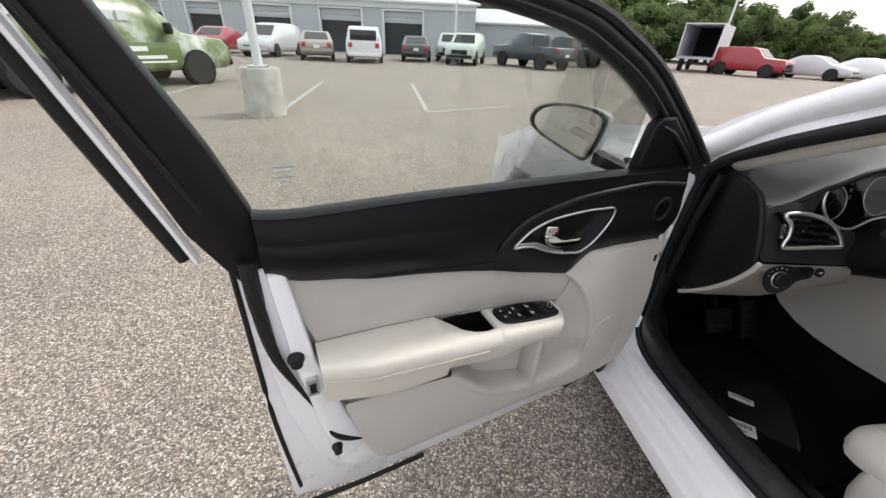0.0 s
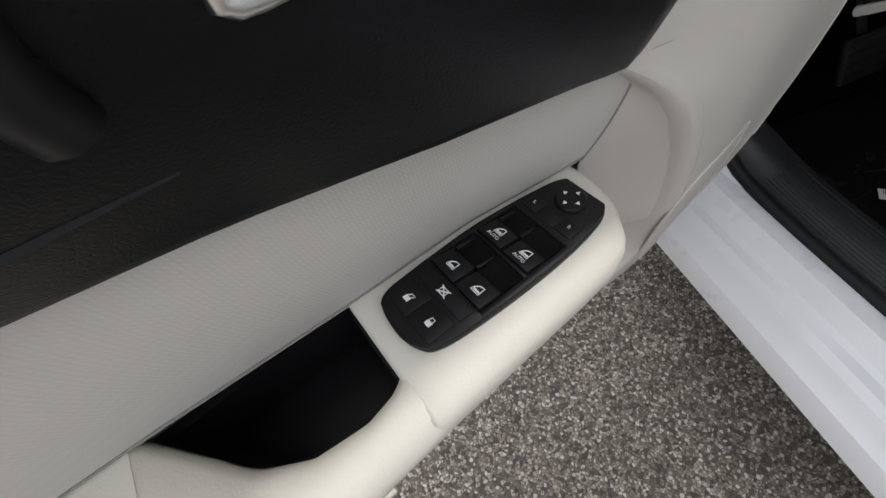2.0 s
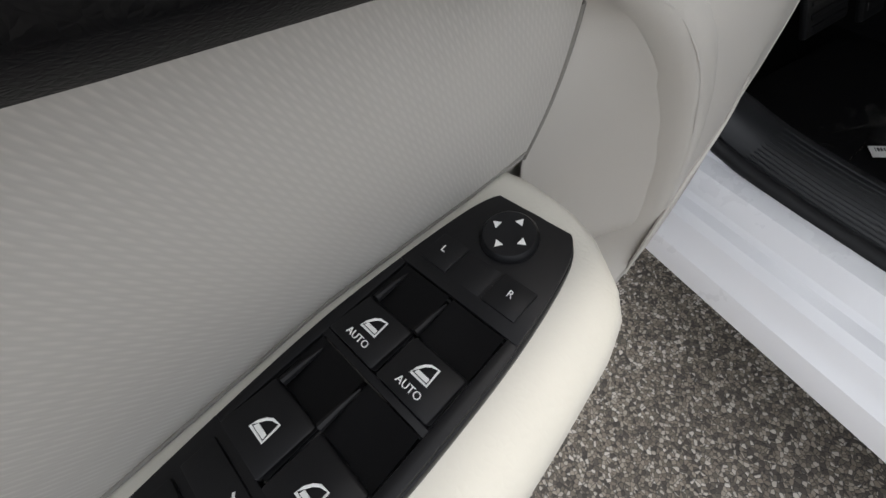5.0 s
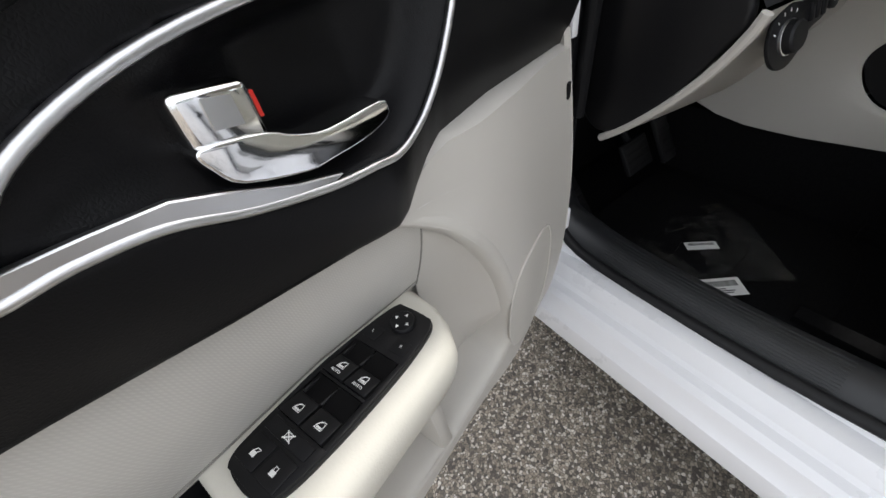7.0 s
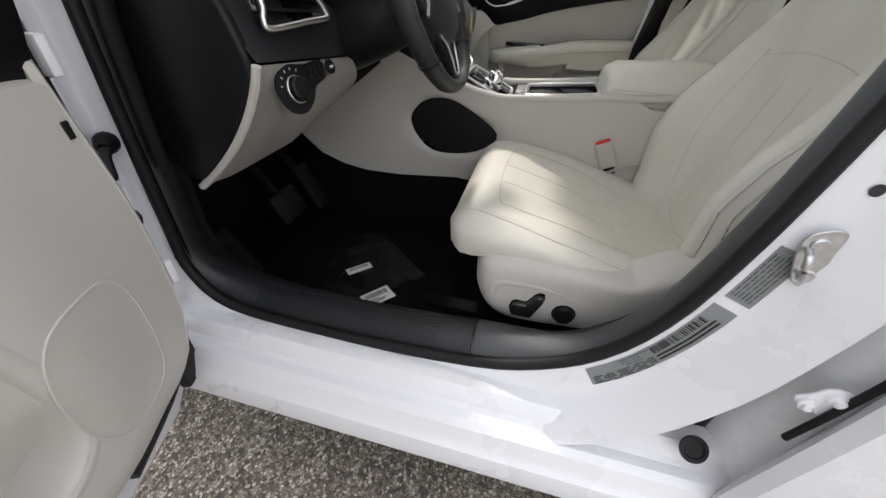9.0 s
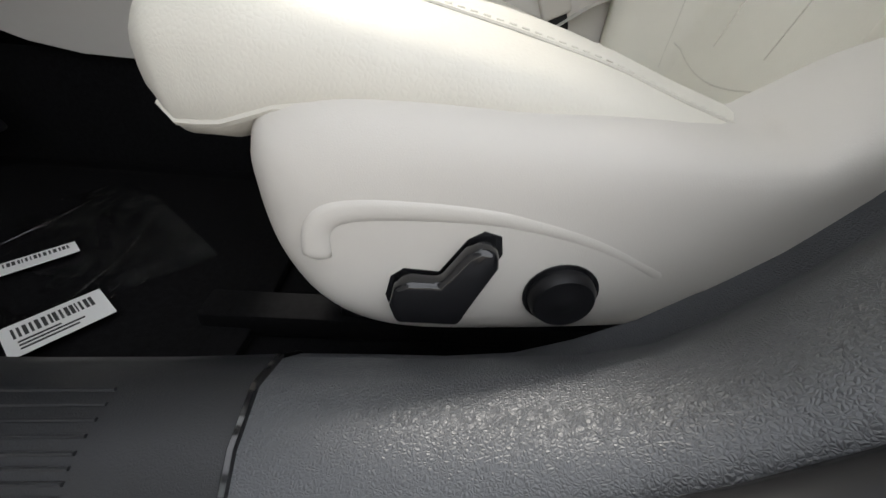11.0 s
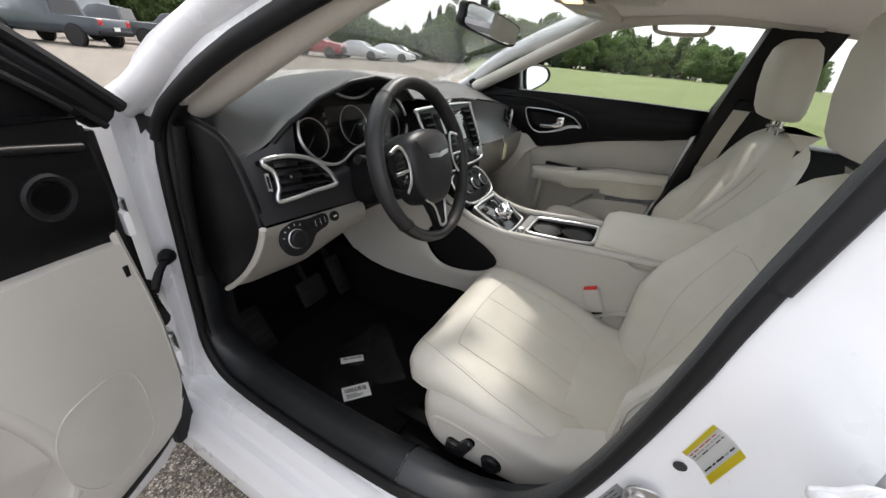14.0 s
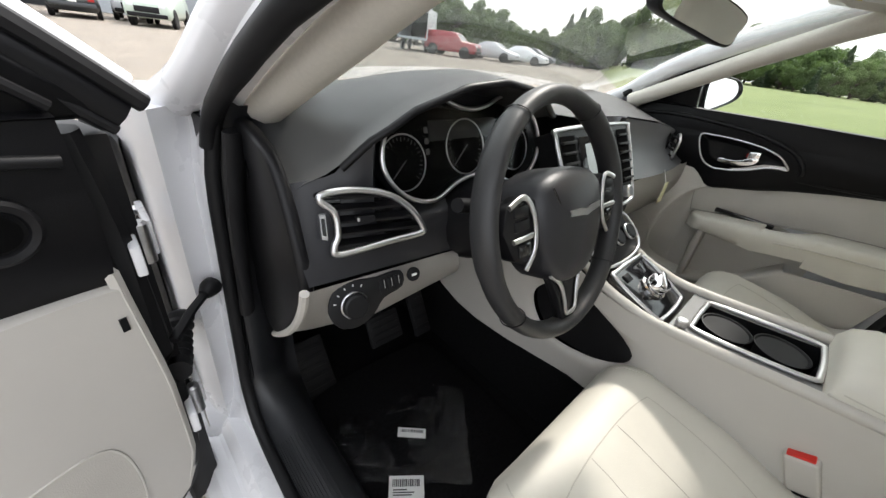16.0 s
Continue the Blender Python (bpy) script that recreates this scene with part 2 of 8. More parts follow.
def grass_material():
    m, nt, b = shader("mown_grass")
    co = coords(nt)
    n1 = node(nt, "ShaderNodeTexNoise", Scale=0.35, Detail=8.0, Roughness=0.7)
    n2 = node(nt, "ShaderNodeTexNoise", Scale=14.0, Detail=6.0, Roughness=0.8)
    for n in (n1, n2):
        nt.links.new(co, n.inputs["Vector"])
    av = nt.nodes.new("ShaderNodeMath")
    av.operation = "MULTIPLY_ADD"
    av.inputs[1].default_value = 0.5
    nt.links.new(n1.outputs["Fac"], av.inputs[0])
    hf = nt.nodes.new("ShaderNodeMath")
    hf.operation = "MULTIPLY"
    hf.inputs[1].default_value = 0.5
    nt.links.new(n2.outputs["Fac"], hf.inputs[0])
    nt.links.new(hf.outputs[0], av.inputs[2])
    nt.links.new(ramp(nt, av.outputs[0], [(0.3, (0.085, 0.115, 0.032)), (0.55, (0.155, 0.185, 0.055)), (0.75, (0.235, 0.255, 0.095))]), b.inputs["Base Color"])
    b.inputs["Roughness"].default_value = 0.9
    bump(nt, b, n2.outputs["Fac"], 0.6, 0.03)
    return m


M_GRASS = grass_material()


# ---------------------------------------------------------------- mesh helpers
def finish(name, bm, mat, parent=None, label="", angle=38, flat=False):
    bmesh.ops.recalc_face_normals(bm, faces=bm.faces[:])
    me = bpy.data.meshes.new(name)
    bm.to_mesh(me)
    bm.free()
    if not flat:
        me.polygons.foreach_set("use_smooth", [True] * len(me.polygons))
        me.set_sharp_from_angle(angle=radians(angle))
    me.materials.append(mat)
    ob = new(name, me)
    if parent is not None:
        ob.parent = parent
    if label:
        ob["label"] = label
    return ob


def part(name, bm, mat, parent, label="", angle=38):
    return finish(name, bm, mat, parent, label, angle)


def thing(name, m, label, category, group="", kind=""):
    ob = new(name)
    ob.empty_display_size = 0.05
    ob.matrix_world = m
    return tagged(ob, label, category, group, kind)


def mold(bm, width, segments=2, angle=30):
    """Round the edges sharper than the given angle."""
    es = [e for e in bm.edges if len(e.link_faces) == 2 and e.calc_face_angle(0) > radians(angle)]
    if es:
        bmesh.ops.bevel(bm, geom=es, offset=width, segments=segments, profile=0.5, affect="EDGES", clamp_overlap=True)
    return bm


def block(x0, x1, y0, y1, z0, z1, r=0.0, seg=2, bm=None):
    b = bmesh.new()
    bmesh.ops.create_cube(b, size=1, matrix=Matrix.Translation(((x0 + x1) / 2, (y0 + y1) / 2, (z0 + z1) / 2)) @ Matrix.Diagonal((x1 - x0, y1 - y0, z1 - z0, 1)))
    if r:
        mold(b, r, seg)
    return join(bm, b)


def join(bm, b):
    """Add b into bm (or give b back when bm is None)."""
    if bm is None:
        return b
    base = {v: bm.verts.new(v.co) for v in b.verts}
    for f in b.faces:
        try:
            bm.faces.new([base[v] for v in f.verts])
        except ValueError:
            pass
    b.free()
    return bm


def moved(bm, m):
    bmesh.ops.transform(bm, matrix=m, verts=bm.verts[:])
    return bm


def skin(rings, closed=True, caps=True, bm=None):
    """Faces between rings of equally many points; closed: each ring is a loop; caps: fill both ends."""
    bm = bm or bmesh.new()
    rows = [[bm.verts.new(p) for p in ring] for ring in rings]
    n = len(rows[0])
    for a, b in zip(rows, rows[1:]):
        for i in range(n if closed else n - 1):
            j = (i + 1) % n
            bm.faces.new((a[i], a[j], b[j], b[i]))
    if caps and closed:
        bm.faces.new(rows[0][::-1])
        bm.faces.new(rows[-1])
    return bm


def curve(pts, steps=8, closed=False):
    """Smooth line through the points (Catmull-Rom)."""
    P = [Vector(p) for p in pts]
    n = len(P)
    out = []
    for i in range(n if closed else n - 1):
        if closed:
            a, b, c, d = P[i - 1], P[i], P[(i + 1) % n], P[(i + 2) % n]
        else:
            a, b, c, d = P[max(i - 1, 0)], P[i], P[i + 1], P[min(i + 2, n - 1)]
        for s in range(steps):
            t = s / steps
            out.append(0.5 * ((2 * b) + (c - a) * t + (2 * a - 5 * b + 4 * c - d) * t * t + (3 * b - a - 3 * c + d) * t ** 3))
    if not closed:
        out.append(P[-1])
    return out


def sweep(path, radius, sides=10, closed=False, up=(0, 0, 1), flat=1.0, bm=None, caps=True):
    """A tube along a line; radius may be a list; flat squeezes it along the second axis."""
    P = [Vector(p) for p in path]
    n = len(P)
    rings = []
    upv = Vector(up)
    for i, p in enumerate(P):
        a, c = (P[i - 1], P[(i + 1) % n]) if closed else (P[max(i - 1, 0)], P[min(i + 1, n - 1)])
        d = (c - a).normalized()
        s = d.cross(upv)
        if s.length < 1e-4:
            s = d.cross(Vector((1, 0.01, 0)))
        s.normalize()
        t = s.cross(d)
        r = radius[i] if isinstance(radius, (list, tuple)) else radius
        rings.append([p + r * (math.cos(k * 2 * math.pi / sides) * s + flat * math.sin(k * 2 * math.pi / sides) * t) for k in range(sides)])
    if closed:
        rings.append(rings[0])
        b = skin(rings, True, False, None)
        bmesh.ops.remove_doubles(b, verts=b.verts[:], dist=1e-6)
        return join(bm, b)
    return join(bm, skin(rings, True, caps, None))


def slab(outline, depth, to3d, r=0.0, seg=2, bm=None):
    """A plate with the given 2D outline; to3d(a, b, h) places it, h from 0 to depth."""
    b = bmesh.new()
    lo = [b.verts.new(to3d(p[0], p[1], 0)) for p in outline]
    hi = [b.verts.new(to3d(p[0], p[1], depth)) for p in outline]
    n = len(outline)
    b.faces.new(lo)
    b.faces.new(hi)
    for i in range(n):
        b.faces.new((lo[i], lo[(i + 1) % n], hi[(i + 1) % n], hi[i]))
    bmesh.ops.recalc_face_normals(b, faces=b.faces[:])
    if r:
        mold(b, r, seg, 40)
    return join(bm, b)


def sheet(fn, us, vs, thick=0.0, bm=None):
    """A surface fn(u, v) over the two lists, given thickness towards its back."""
    b = bmesh.new()
    g = [[b.verts.new(fn(u, v)) for v in vs] for u in us]
    for i in range(len(us) - 1):
        for j in range(len(vs) - 1):
            b.faces.new((g[i][j], g[i + 1][j], g[i + 1][j + 1], g[i][j + 1]))
    if thick:
        bmesh.ops.solidify(b, geom=b.faces[:], thickness=thick)
    return join(bm, b)


def lathe(profile, sides=24, m=None, bm=None):
    """Turn (r, h) pairs round the z axis, then place by m."""
    rings = [[(max(r, 1e-4) * math.cos(k * 2 * math.pi / sides), max(r, 1e-4) * math.sin(k * 2 * math.pi / sides), h) for k in range(sides)] for r, h in profile]
    b = skin(rings)
    if m is not None:
        moved(b, m)
    return join(bm, b)


def lin(a, b, n):
    return [a + (b - a) * i / (n - 1) for i in range(n)]


def lerp_table(tab, x):
    if x <= tab[0][0]:
        return tab[0][1]
    for (x0, y0), (x1, y1) in zip(tab, tab[1:]):
        if x <= x1:
            return y0 + (y1 - y0) * (x - x0) / (x1 - x0)
    return tab[-1][1]


def text_mesh(body, size, m, depth=0.0004):
    """Letters as a flat mesh, in the plane of m, centred."""
    cu = bpy.data.curves.new("letters", "FONT")
    cu.body, cu.size, cu.align_x, cu.align_y, cu.extrude, cu.resolution_u = body, size, "CENTER", "CENTER", depth / 2, 2
    ob = bpy.data.objects.new("letters", cu)
    scene.collection.objects.link(ob)
    dg = bpy.context.evaluated_depsgraph_get()
    me = bpy.data.meshes.new_from_object(ob.evaluated_get(dg))
    bm = bmesh.new()
    bm.from_mesh(me)
    bpy.data.objects.remove(ob)
    bpy.data.curves.remove(cu)
    bpy.data.meshes.remove(me)
    return moved(bm, m)


# ---------------------------------------------------------------- ground and surroundings
def plane_patch(x0, x1, y0, y1, z, nx=1, ny=1, zf=None):
    f = zf or (lambda x, y: z)
    return sheet(lambda x, y: (x, y, f(x, y)), lin(x0, x1, nx + 1), lin(y0, y1, ny + 1))


ground = finish("ground", plane_patch(-600, 600, -600, 600, 0.0, 8, 8), M_ASPHALT)
tagged(ground, "worn pale asphalt lot with exposed aggregate", "ground", kind="structure")


def lawn_height(x, y):
    """The verge climbs gently from the lot's edge."""
    d = max(0.0, x - 5.0)
    return 0.02 + min(0.75, 0.022 * d) + 0.05 * math.sin(x * 0.21) * math.sin(y * 0.17) * min(1, d / 8)


def lawn_pt(i, j):
    x = 4.6 + 105 * i * i
    y = -95 + (95 + 1.0 + 0.52 * (x - 4.6)) * j
    return (x, y, -0.05 if i == 0 or j == 1 else lawn_height(x, y))


lawn = finish("lawn", sheet(lawn_pt, lin(0, 1, 44), lin(0, 1, 60)), M_GRASS)
tagged(lawn, "mown green grass bank beside the lot", "grass", kind="structure")


def paint_line(x0, y0, x1, y1, w=0.10):
    d = Vector((x1 - x0, y1 - y0, 0)).normalized()
    s = Vector((-d.y, d.x, 0)) * w / 2
    a, b = Vector((x0, y0, 0)), Vector((x1, y1, 0))
    pts = [a + s, a - s, b - s, b + s]
    bm = slab([(p.x, p.y) for p in pts], 0.004, lambda u, v, h: (u, v, 0.001 + h))
    ob = finish("parking_line", bm, M_LINE)
    return tagged(ob, "worn white painted parking line on asphalt", "road marking", "parking lines", "structure")


for x in (-0.85, -3.7, -6.6):
    paint_line(x, 7.55, x, 12.8)
paint_line(-0.85, 7.5, 1.2, 8.5)


def pole_with_base(x, y, h=9.0, base=True):
    t = thing("street_lamp", pose(x, y, 0), "tall grey lamp pole on a round concrete base in the lot", "lamp pole", "lamp poles")
    if base:
        bm = lathe([(0.34, 0), (0.33, 0.74), (0.31, 0.78), (0.0, 0.78)], 28)
        part("concrete_base", bm, M_CONCRETE, t, "weathered round concrete base")
    part("base_plate", block(-0.15, 0.15, -0.15, 0.15, 0.78 if base else 0, 0.82 if base else 0.04, 0.01), M_STEEL, t)
    part("pole", lathe([(0.075, 0.82 if base else 0.04), (0.055, h), (0.0, h + 0.01)], 16), M_LIGHT_SIDING, t)
    part("lamp_head", block(-0.6, 0.6, -0.15, 0.15, h, h + 0.16, 0.03), M_SIDING, t)
    return t


pole_with_base(-3.85, 6.9)
pole_with_base(3.5, 31.0, 8.0, True)
pole_with_base(22.5, 27.0, 8.0, True)


# ---- workshop building
def building():
    b = thing("workshop_building", pose(-6, 37, 0, 0, 0, -9), "long grey metal workshop with dark garage doorways", "building")
    W0, W1, D, H = -34, 12, 14, 3.9
    openings = [(-31, -27.5), (-24.5, -21), (-18, -14.5), (-12.5, -9.5), (-7, -3.6), (-1.2, 2.4), (4.2, 7.6)]
    # ribbed front wall, built between the doorways
    xs = W0
    for a, c in openings + [(W1, W1)]:
        if a > xs:
            part("wall_panel", block(xs, a, 0, 0.25, 0, 3.2), M_SIDING, b)
        xs = c
    part("upper_wall", block(W0, W1, 0, 0.25, 3.2, H), M_SIDING, b)
    part("fascia", block(W0, W1, -0.12, 0.002, H - 0.5, H + 0.05, 0.02), M_LIGHT_SIDING, b, "pale eaves band")
    for i in range(92):
        x = W0 + 0.25 + i * 0.5
        if not any(a - 0.1 < x < c + 0.1 for a, c in openings):
            part("wall_rib", block(x - 0.03, x + 0.03, -0.03, 0.01, 0, 3.4), M_SIDING, b)
    for a, c in openings:
        # flat panel behind each opening, its colour stands for the shaded workshop
        part("doorway", block(a, c, 0.26, 0.5, 0, 3.2), M_INSIDE_SHADE, b, "near-black panel for the shaded inside of an open garage doorway")
        for x in (a, c):
            part("door_jamb", block(x - 0.09, x + 0.09, -0.05, 0.26, 0, 3.25, 0.01), M_LIGHT_SIDING, b)
        part("door_head", block(a - 0.09, c + 0.09, -0.05, 0.1, 3.2, 3.36, 0.01), M_LIGHT_SIDING, b)
        for k in (1, 2):
            part("door_panel", block(a + 0.1, c - 0.1, 0.16, 0.2, 3.2 - 0.42 * k, 3.18 - 0.42 * (k - 1), 0.01), M_SIDING, b)
    part("side_wall", block(W1 - 0.25, W1, 0.25, D, 0, H), M_SIDING, b)
    part("side_wall", block(W0, W0 + 0.25, 0.25, D, 0, H), M_SIDING, b)
    roof = skin([[(x, -0.3, H + 0.05), (x, D / 2, H + 1.9), (x, D + 0.2, H + 0.05), (x, D + 0.2, H - 0.1), (x, D / 2, H + 1.7), (x, -0.3, H - 0.1)] for x in (W0 - 0.3, W1 + 0.3)])
    part("roof", roof, M_LIGHT_SIDING, b, "pale low-pitched metal roof")
    return b


building()


def annex():
    b = thing("metal_shed", pose(10.5, 40, 0, 0, 0, -14), "pale metal shed beside the workshop", "building")
    part("wall", block(-5, 5.5, 0, 8, 0, 3.0), M_SIDING, b)
    part("roof", skin([[(x, -0.3, 2.95), (x, 4, 4.3), (x, 8.3, 2.95), (x, 8.3, 2.8), (x, 4, 4.15), (x, -0.3, 2.8)] for x in (-5.3, 5.8)]), M_LIGHT_SIDING, b)
    for i in range(20):
        x = -4.8 + i * 0.53
        part("wall_rib", block(x - 0.03, x + 0.03, -0.035, 0.01, 0, 2.8), M_SIDING, b)
    return b


annex()


# ---- parked vehicles
def wheel_parts(t, x, y, r=0.33, w=0.2):
    m = Matrix.Translation((x, y, r)) @ Matrix.Rotation(radians(90), 4, "Y") @ Matrix.Translation((0, 0, -w / 2))
    wh = part("tyre", lathe([(r * 0.62, 0), (r * 0.95, 0.0), (r, 0.03), (r, w - 0.03), (r * 0.95, w), (r * 0.62, w)], 20, m), M_TYRE, t)
    part("rim", lathe([(r * 0.15, 0.01), (r * 0.6, 0.02), (r * 0.63, w * 0.4), (r * 0.63, w * 0.6), (r * 0.6, w - 0.02), (r * 0.15, w - 0.01)], 14, m), M_RIM, wh)


SHAPES = {   # length, width, then (y, z_bottom, z_belt, z_top, narrowing) stations from tail to nose as fractions
    "sedan": (4.7, 1.80, [(0.0, 0.55, 0.80, 0.82), (0.03, 0.34, 0.95, 0.97), (0.20, 0.24, 1.00, 1.02), (0.36, 0.22, 0.98, 1.40), (0.50, 0.22, 0.96, 1.45), (0.60, 0.22, 0.95, 1.38), (0.76, 0.22, 0.92, 0.98), (0.95, 0.26, 0.76, 0.80), (1.0, 0.38, 0.60, 0.66)]),
    "minivan": (5.0, 1.95, [(0.0, 0.45, 0.95, 1.30), (0.02, 0.34, 1.02, 1.66), (0.20, 0.25, 1.04, 1.76), (0.45, 0.24, 1.03, 1.77), (0.62, 0.24, 1.02, 1.66), (0.80, 0.24, 1.00, 1.08), (0.96, 0.28, 0.82, 0.88), (1.0, 0.40, 0.62, 0.68)]),
    "suv": (4.5, 1.84, [(0.0, 0.55, 1.00, 1.30), (0.02, 0.42, 1.08, 1.68), (0.25, 0.34, 1.10, 1.74), (0.50, 0.34, 1.10, 1.74), (0.60, 0.34, 1.09, 1.66), (0.72, 0.34, 1.08, 1.16), (0.97, 0.36, 1.02, 1.08), (1.0, 0.45, 0.85, 0.90)]),
    "pickup": (5.7, 1.98, [(0.0, 0.62, 1.12, 1.15), (0.02, 0.50, 1.16, 1.18), (0.38, 0.46, 1.16, 1.18), (0.40, 0.44, 1.18, 1.80), (0.55, 0.44, 1.18, 1.90), (0.64, 0.44, 1.18, 1.80), (0.74, 0.44, 1.17, 1.24), (0.97, 0.46, 1.10, 1.16), (1.0, 0.55, 0.95, 1.0)]),
    "van": (5.6, 1.98, [(0.0, 0.50, 1.12, 1.76), (0.02, 0.42, 1.16, 1.90), (0.30, 0.36, 1.16, 1.94), (0.58, 0.36, 1.16, 1.93), (0.66, 0.36, 1.15, 1.82), (0.76, 0.36, 1.14, 1.22), (0.80, 0.36, 1.12, 1.17), (0.96, 0.38, 1.02, 1.08), (1.0, 0.48, 0.80, 0.86)]),
}


def vehicle(kind, paint, m, label, wheels=0.33):
    L, Wd, st = SHAPES[kind]
    t = thing({"van": "cargo_van", "pickup": "pickup_truck", "suv": "parked_suv", "minivan": "minivan", "sedan": "parked_car"}[kind], m, label, {"pickup": "truck", "van": "van"}.get(kind, "car"), "parked vehicles")
    rings = []
    for f, zb, zs, zt in st:
        y, w = (f - 0.5) * L, Wd / 2 * (0.86 if f in (0.0, 1.0) else 0.97 if f < 0.05 or f > 0.94 else 1.0)
        g = w * (0.80 if zt > zs + 0.15 else 0.93)
        rings.append([(-w * 0.9, y, zb), (-w, y, zb + 0.14), (-w, y, (zb + zs) / 2), (-w * 0.98, y, zs), (-g, y, zt - 0.03), (-g * 0.9, y, zt), (g * 0.9, y, zt), (g, y, zt - 0.03), (w * 0.98, y, zs), (w, y, (zb + zs) / 2), (w, y, zb + 0.14), (w * 0.9, y, zb)])
    body = skin(rings)
    mold(body, 0.045, 2, 18)
    part("body", body, paint, t, angle=70)
    # glazing: quads laid just outside the cabin's upper faces
    cab = [i for i, s in enumerate(st) if s[3] > s[2] + 0.2]

    def quad(a, b, c, d, off):
        P = [Vector(p) for p in (a, b, c, d)]
        n = (P[1] - P[0]).cross(P[3] - P[0]).normalized() * off
        mid = sum(P, Vector()) / 4
        Q = [mid + (p - mid) * 0.86 for p in P]
        b = bmesh.new()
        lo = [b.verts.new(q + n * 0.2) for q in Q]
        hi = [b.verts.new(q + n) for q in Q]
        b.faces.new(hi)
        for i in range(4):
            b.faces.new((lo[i], lo[(i + 1) % 4], hi[(i + 1) % 4], hi[i]))
        return b
    for i in cab[:-1]:
        j = i + 1
        if kind == "van" and i != cab[-2]:
            continue
        part("side_window", quad(rings[i][3], rings[j][3], rings[j][4], rings[i][4], 0.012), M_GLOSS, t)
        part("side_window", quad(rings[i][8], rings[i][7], rings[j][7], rings[j][8], 0.012), M_GLOSS, t)
    i = cab[-1]
    part("windscreen", quad(rings[i][5], rings[i + 1][5], rings[i + 1][6], rings[i][6], -0.014), M_GLOSS, t)
    i = cab[0]
    if i > 0:
        part("rear_window", quad(rings[i][5], rings[i][6], rings[i - 1][6], rings[i - 1][5], -0.014), M_GLOSS, t)
    else:
        w = Wd / 2 * 0.70
        part("rear_window", block(-w, w, -L / 2 - 0.02, -L / 2 + 0.02, 1.10, 1.10 + 0.48, 0.01), M_GLOSS, t)
    zs0, zs1 = st[1][2], st[-1][2]
    for sx in (-1, 1):
        part("tail_lamp", block(sx * Wd / 2 * 0.72 - 0.11, sx * Wd / 2 * 0.72 + 0.11, -L / 2 - 0.015, -L / 2 + 0.08, zs0 - 0.26, zs0 - 0.03, 0.02), M_TAIL, t)
        part("headlamp", block(sx * Wd / 2 * 0.66 - 0.14, sx * Wd / 2 * 0.66 + 0.14, L / 2 - 0.10, L / 2 + 0.012, zs1 - 0.05, zs1 + 0.11, 0.02), M_HEAD, t)
        for f in (0.19, 0.80):
            wheel_parts(t, sx * (Wd / 2 - 0.075), (f - 0.5) * L, wheels)
            arch = Matrix.Translation((sx * (Wd / 2 - 0.06), (f - 0.5) * L, wheels + 0.02)) @ Matrix.Rotation(radians(90), 4, "Y")
            part("wheel_arch", lathe([(0.0, -0.065), (wheels * 1.17, -0.065), (wheels * 1.20, -0.060), (wheels * 1.20, 0.060), (wheels * 1.17, 0.065), (0.0, 0.065)], 24, arch), M_BLACK_SMOOTH, t)
    part("front_bumper", block(-Wd * 0.42, Wd * 0.42, L / 2 - 0.12, L / 2 + 0.05, st[-1][1] - 0.05, st[-1][1] + 0.12, 0.03), M_BLACK_SMOOTH if kind in ("pickup", "van", "suv") else paint, t)
    part("grille", block(-Wd * 0.26, Wd * 0.26, L / 2 - 0.08, L / 2 + 0.02, st[-1][1] + 0.14, zs1 - 0.02, 0.01), M_BLACK_SMOOTH, t)
    part("rear_bumper", block(-Wd * 0.44, Wd * 0.44, -L / 2 - 0.06, -L / 2 + 0.10, st[0][1] - 0.10, st[0][1] + 0.08, 0.03), M_BLACK_SMOOTH if kind in ("pickup", "van", "suv") else paint, t)
    part("plate", block(-0.15, 0.15, -L / 2 - 0.065, -L / 2 - 0.04, st[0][1] + 0.09, st[0][1] + 0.24), M_PAPER, t)
    return t


def paint(name, c, coat=0.5):
    return plain(name, c, 0.3, coat=coat, vary=0.03)


P_SILVER, P_TAN, P_WHITE, P_DARK = paint("silver_paint", (0.52, 0.53, 0.55)), paint("champagne_paint", (0.30, 0.27, 0.24)), paint("fleet_white_paint", (0.75, 0.76, 0.78)), paint("charcoal_paint", (0.03, 0.035, 0.04))
P_RED, P_GREEN, P_BLUE, P_PALE = paint("red_paint", (0.30, 0.02, 0.03)), paint("green_paint", (0.11, 0.17, 0.055)), paint("navy_paint", (0.035, 0.045, 0.06)), paint("pale_green_paint", (0.50, 0.58, 0.50))
vehicle("minivan", P_SILVER, pose(-8.6, 26.6, 0, 0, 0, 168), "silver minivan parked nose out by the workshop")
vehicle("sedan", P_RED, pose(-11.9, 27.2, 0, 0, 0, 175), "red car parked in the row by the workshop")
vehicle("sedan", P_TAN, pose(-5.7, 25.0, 0, 0, 0, 8), "brownish sedan parked tail out by the workshop")
vehicle("minivan", P_WHITE, pose(-2.9, 24.7, 0, 0, 0, 1), "white minivan parked tail out before a garage doorway")
vehicle("sedan", P_DARK, pose(0.3, 27.3, 0, 0, 0, -4), "dark sedan parked in the row by the workshop")
vehicle("suv", P_SILVER, pose(2.9, 29.0, 0, 0, 0, 170), "silver sport utility car behind the row")
vehicle("suv", P_PALE, pose(3.4, 25.6, 0, 0, 0, 158), "pale green upright sport utility car, nose out", 0.37)
vehicle("pickup", P_BLUE, pose(7.4, 24.6, 0, 0, 0, 24), "dark two-tone pickup truck parked at an angle", 0.4)
vehicle("pickup", P_DARK, pose(11.5, 28.5, 0, 0, 0, 40), "dark pickup truck in the second row", 0.4)
